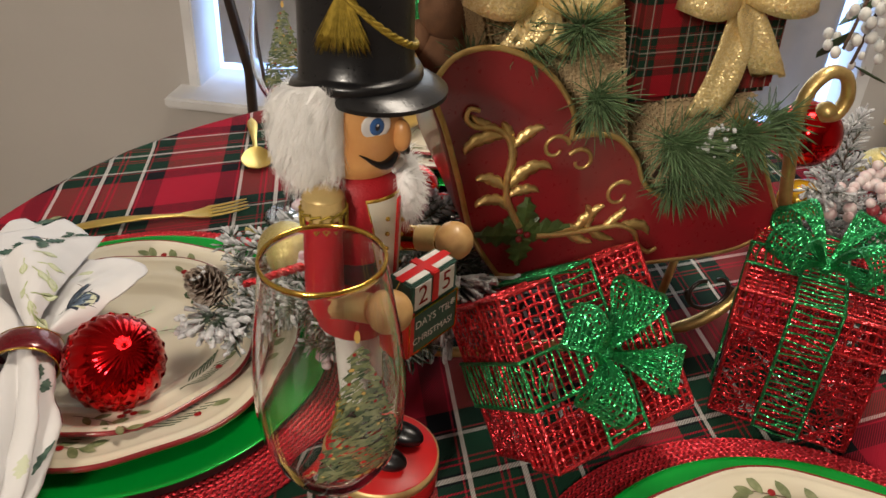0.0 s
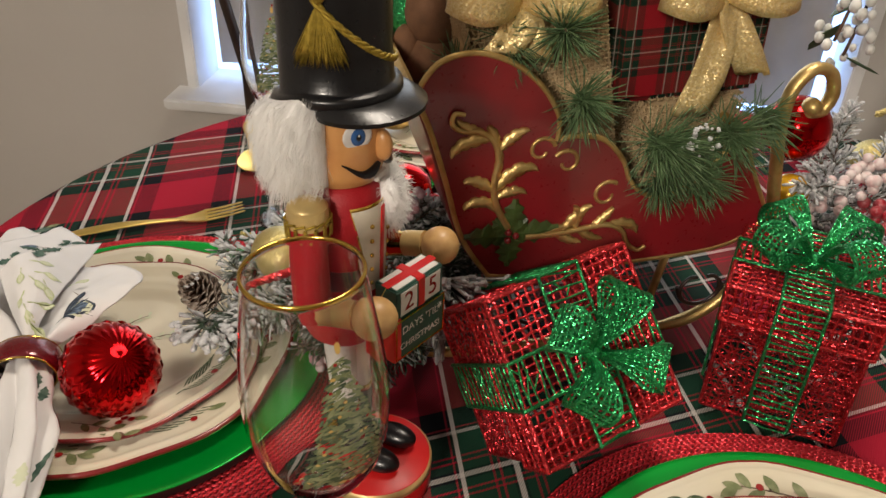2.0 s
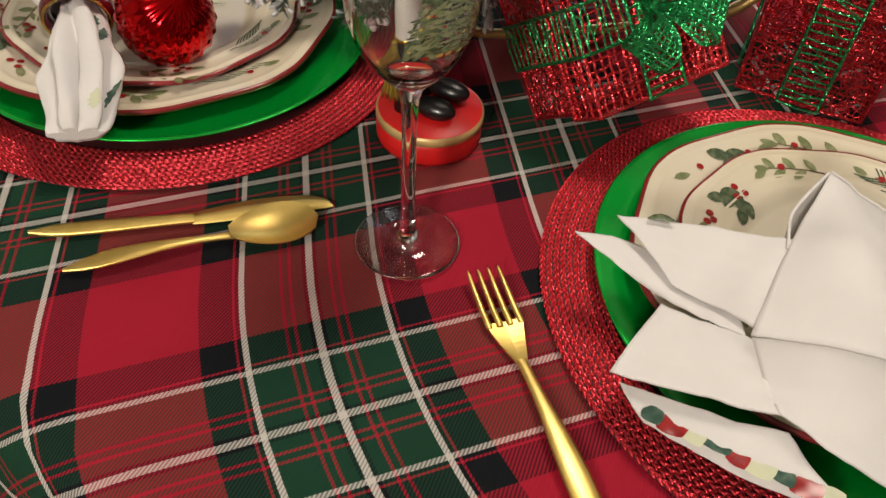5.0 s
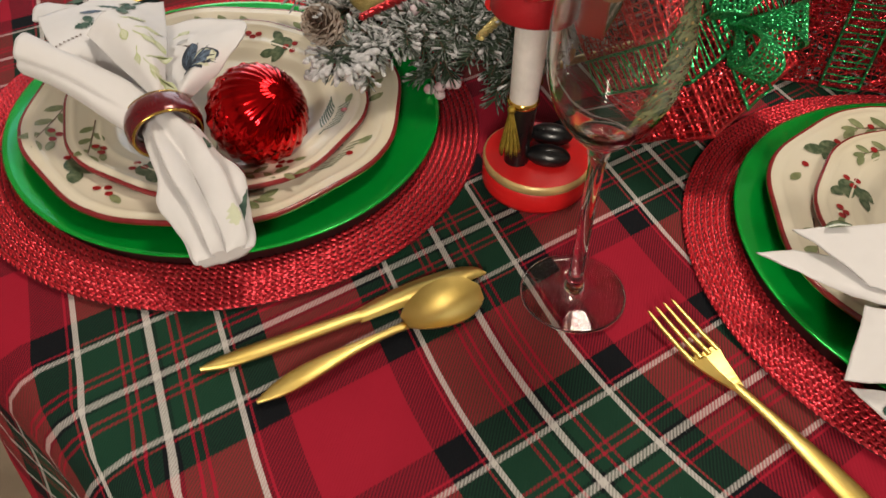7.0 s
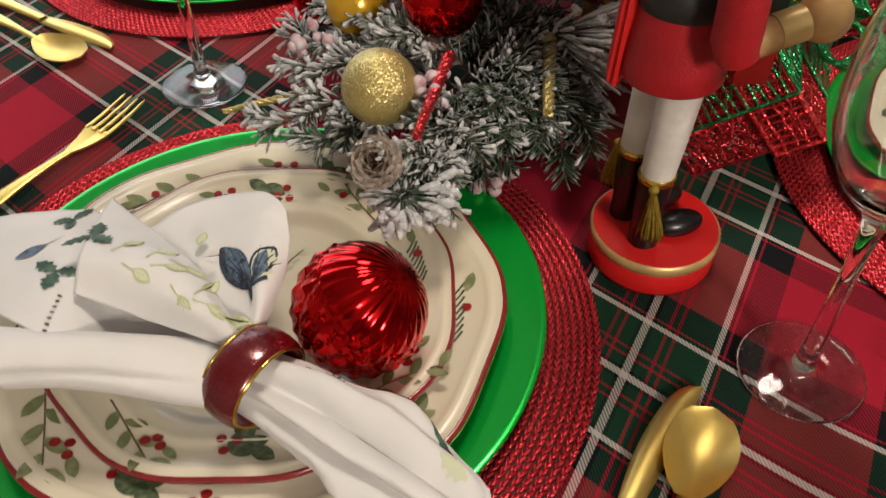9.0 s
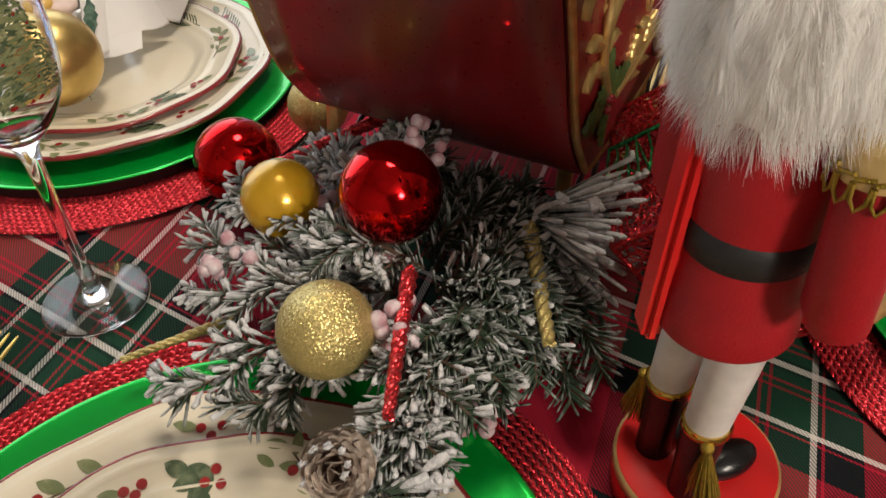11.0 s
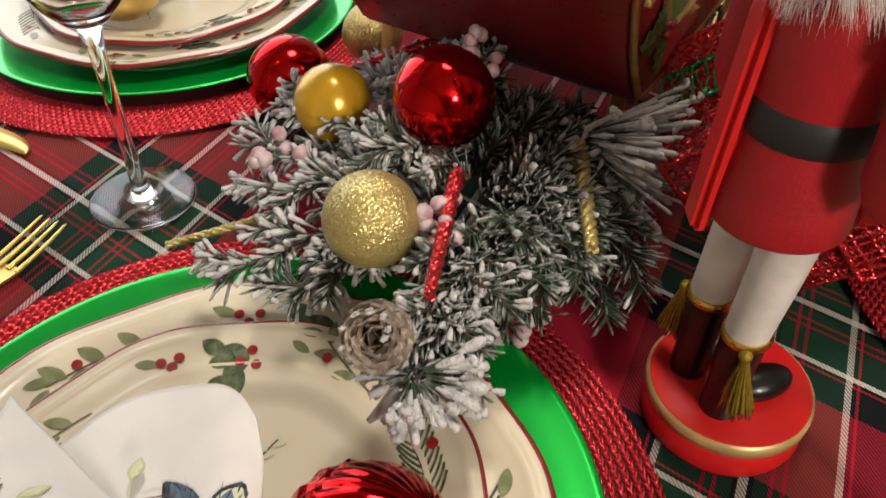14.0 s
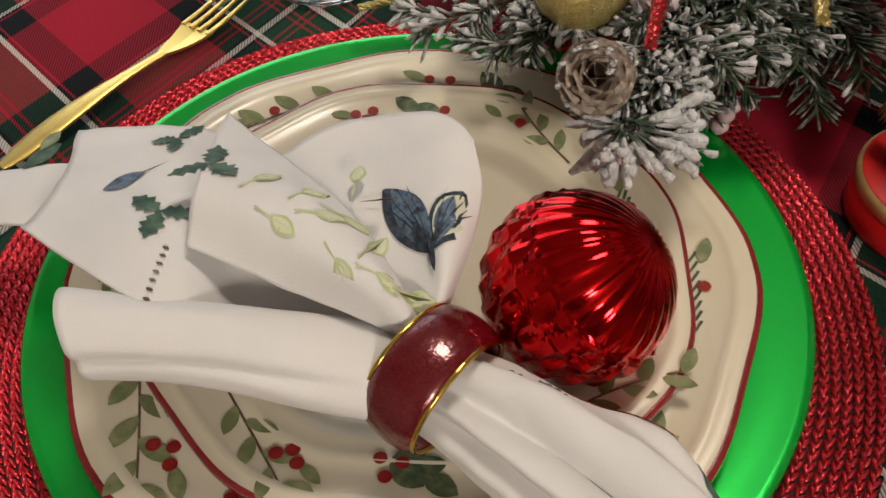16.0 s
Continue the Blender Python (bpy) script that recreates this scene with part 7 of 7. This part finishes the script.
icicle((-0.018, 0.768, 0.088), (-0.082, 0.706, 0.092), M_GLITRED, "twisted red glitter icicle lying in the snowy garland")
icicle((0.050, 0.752, 0.085), (0.002, 0.694, 0.080), M_GLITGOLD, "twisted gold glitter icicle lying in the snowy garland", 0.0050)
icicle((-0.080, 0.838, 0.048), (-0.140, 0.862, 0.040), M_GLITGOLD, "twisted gold glitter icicle reaching over the tartan cloth", 0.0030)
icicle((0.072, 0.895, 0.078), (-0.024, 0.920, 0.066), M_GLITRED, "twisted dark red icicle between red and yellow baubles", 0.0042)

GREEN = [
    ((0.124, -0.016, 0.200), 0.042, 170), ((0.040, -0.006, 0.285), 0.036, 110), ((0.058, -0.010, 0.235), 0.034, 110), ((0.178, -0.012, 0.205), 0.036, 130), ((0.160, -0.016, 0.172), 0.030, 110), ((0.215, 0.010, 0.205), 0.034, 110),
    ((0.150, -0.002, 0.190), 0.036, 120), ((0.130, -0.008, 0.165), 0.028, 90), ((-0.020, 0.032, 0.246), 0.032, 110), ((0.000, 0.100, 0.225), 0.045, 120), ((0.010, 0.015, 0.270), 0.030, 80),
]
rng = random.Random(77)
bunch = thing("pine_sprays", "long-needled green pine sprays tucked into the sleigh", "greenery")
for (u, n, z), ln, count in GREEN:
    c = SL @ Vector((u, n, z))
    aim = (SL.to_3x3() @ Vector((rng.uniform(-0.3, 0.5), -1, rng.uniform(-0.1, 0.5)))).normalized()
    b = Builder()
    for k in range(int(count * 1.7)):
        d = Vector((rng.gauss(0, 1), rng.gauss(0, 1), rng.gauss(0, 1))).normalized()
        d = (d + aim * 0.7).normalized()
        b.needle(c - aim * rng.uniform(0.0, 0.022), c + d * ln * rng.uniform(0.45, 1.1) + Vector((rng.uniform(-0.003, 0.003), 0, -0.005)), 0.00042)
    back_end = SL @ Vector((u + 0.01, n + 0.05, z - 0.05))
    b.tube([c, c.lerp(back_end, 0.5) + Vector((0, 0, 0.006)), back_end], 0.0018, 6, 1)
    part("spray", b, [M_PINE, M_TWIG], bunch, "green pine spray", "stuff")
b = Builder()
for k in range(26):
    c = SL @ Vector((0.140 + rng.uniform(-0.012, 0.012), -0.028 + rng.uniform(-0.008, 0.006), 0.208 + rng.uniform(-0.010, 0.014)))
    b.ball(c, rng.uniform(0.0010, 0.0022), 0, 6, 4, bumpy=0.3)
part("snow", b, M_SNOW, bunch, "flecks of white snow", "stuff")

front = thing("snowy_garland", "flocked garland with white and red berries beyond the sleigh's nose", "garland", group="garlands")
for p, q, ln, fl in (
    ((0.42, 1.00, 0.05), (0.385, 0.935, 0.100), 0.020, 0.55), ((0.43, 1.01, 0.05), (0.425, 1.03, 0.135), 0.020, 0.55), ((0.43, 1.01, 0.05), (0.500, 1.040, 0.100), 0.020, 0.60), ((0.43, 1.00, 0.05), (0.520, 0.985, 0.070), 0.020, 0.60),
    ((0.42, 0.99, 0.04), (0.470, 0.915, 0.055), 0.020, 0.62), ((0.43, 1.00, 0.05), (0.560, 1.060, 0.080), 0.020, 0.60), ((0.41, 1.0, 0.04), (0.40, 0.90, 0.050), 0.019, 0.5), ((0.43, 1.02, 0.05), (0.44, 1.12, 0.07), 0.019, 0.5), ((0.42, 0.98, 0.04), (0.55, 0.93, 0.05), 0.019, 0.55),
):
    p, q = Vector(p), Vector(q)
    b = Builder()
    sprig_mesh(b, [p, p.lerp(q, 0.5) + Vector((0, 0, 0.012)), q], ln * 0.9, fl, 0.45, rng)
    part("sprig", b, mats, front, "snow-flocked pine sprig", "stuff")
for c, n, mt, lab in (((0.425, 0.965, 0.095), 12, M_WHITEBERRY, "white frosted berry"), ((0.455, 0.985, 0.105), 10, M_WHITEBERRY, "white frosted berry"), ((0.455, 0.945, 0.070), 12, M_REDBERRY, "dark red berry"), ((0.405, 0.945, 0.080), 8, M_WHITEBERRY, "white frosted berry"), ((0.485, 0.935, 0.060), 8, M_REDBERRY, "dark red berry")):
    for k in range(n):
        b = Builder()
        b.ball((c[0] + rng.uniform(-0.020, 0.020), c[1] + rng.uniform(-0.014, 0.014), c[2] + rng.uniform(-0.010, 0.013)), rng.uniform(0.0048, 0.0064), segs=12, rings=8)
        part("berry", b, mt, front, lab)
icicle((0.470, 1.060, 0.130), (0.560, 1.085, 0.165), M_GLITGOLD, "twisted gold glitter icicle beyond the sleigh", 0.0035)


# ---- behind the table ----
b = Builder()
b.tube([(-0.452, 1.70, -0.75), (-0.430, 1.66, -0.30), (-0.415, 1.62, -0.10), (-0.462, 1.62, 0.12), (-0.490, 1.62, 0.45)], [0.014, 0.013, 0.012, 0.011, 0.010], 10, flat=0.8)
solo("wooden_post", b, M_DARKWOOD, "slender dark wooden chair post against the window", "chair post")
vase = thing("flower_vase", "dark vase of white blossom standing beyond the table", "vase", pose(0.735, 1.40, 0))
b = Builder()
b.lathe([(0, -0.75), (0.10, -0.75), (0.10, -0.70), (0.045, -0.66), (0.035, -0.30), (0.060, -0.20), (0.090, -0.08), (0.085, 0.02), (0.060, 0.08), (0.050, 0.10), (0.055, 0.12), (0.045, 0.12), (0.040, 0.08), (0, 0.06)], 32)
part("pot", b, M_DARKWOOD, vase, "tall dark pot")
rng = random.Random(5)
for k in range(7):
    b = Builder()
    a = 2.2 + k * 0.42
    top = Vector((0.30 * math.cos(a) * (0.5 + 0.1 * k % 3), -0.16 + 0.05 * math.sin(a), 0.34 + 0.05 * math.sin(k * 2)))
    pts = smooth_path([(0, 0, 0.08), (top.x * 0.4, top.y * 0.4, 0.26), top, (top.x * 1.25, top.y * 1.25, top.z - 0.16)], 6)
    b.tube(pts, 0.0022, 6, 1)
    for q in pts[6:]:
        for j in range(5):
            c = q + Vector((rng.uniform(-0.026, 0.026), rng.uniform(-0.026, 0.026), rng.uniform(-0.026, 0.026)))
            b.ball(c, rng.uniform(0.004, 0.007), 0, 8, 6, (1, 1, 1.2))
        if rng.random() < 0.6:
            d = Vector((rng.uniform(-1, 1), rng.uniform(-1, 0.4), rng.uniform(-0.6, 0.6))).normalized()
            b.tube([q, q + d * 0.02, q + d * 0.045, q + d * 0.06], [0.002, 0.012, 0.011, 0.001], 8, 2, 0.15)
    part("blossom_branch", b, [M_PETAL, M_TWIG, M_LEAF], vase, "branch of white blossom with dark leaves")
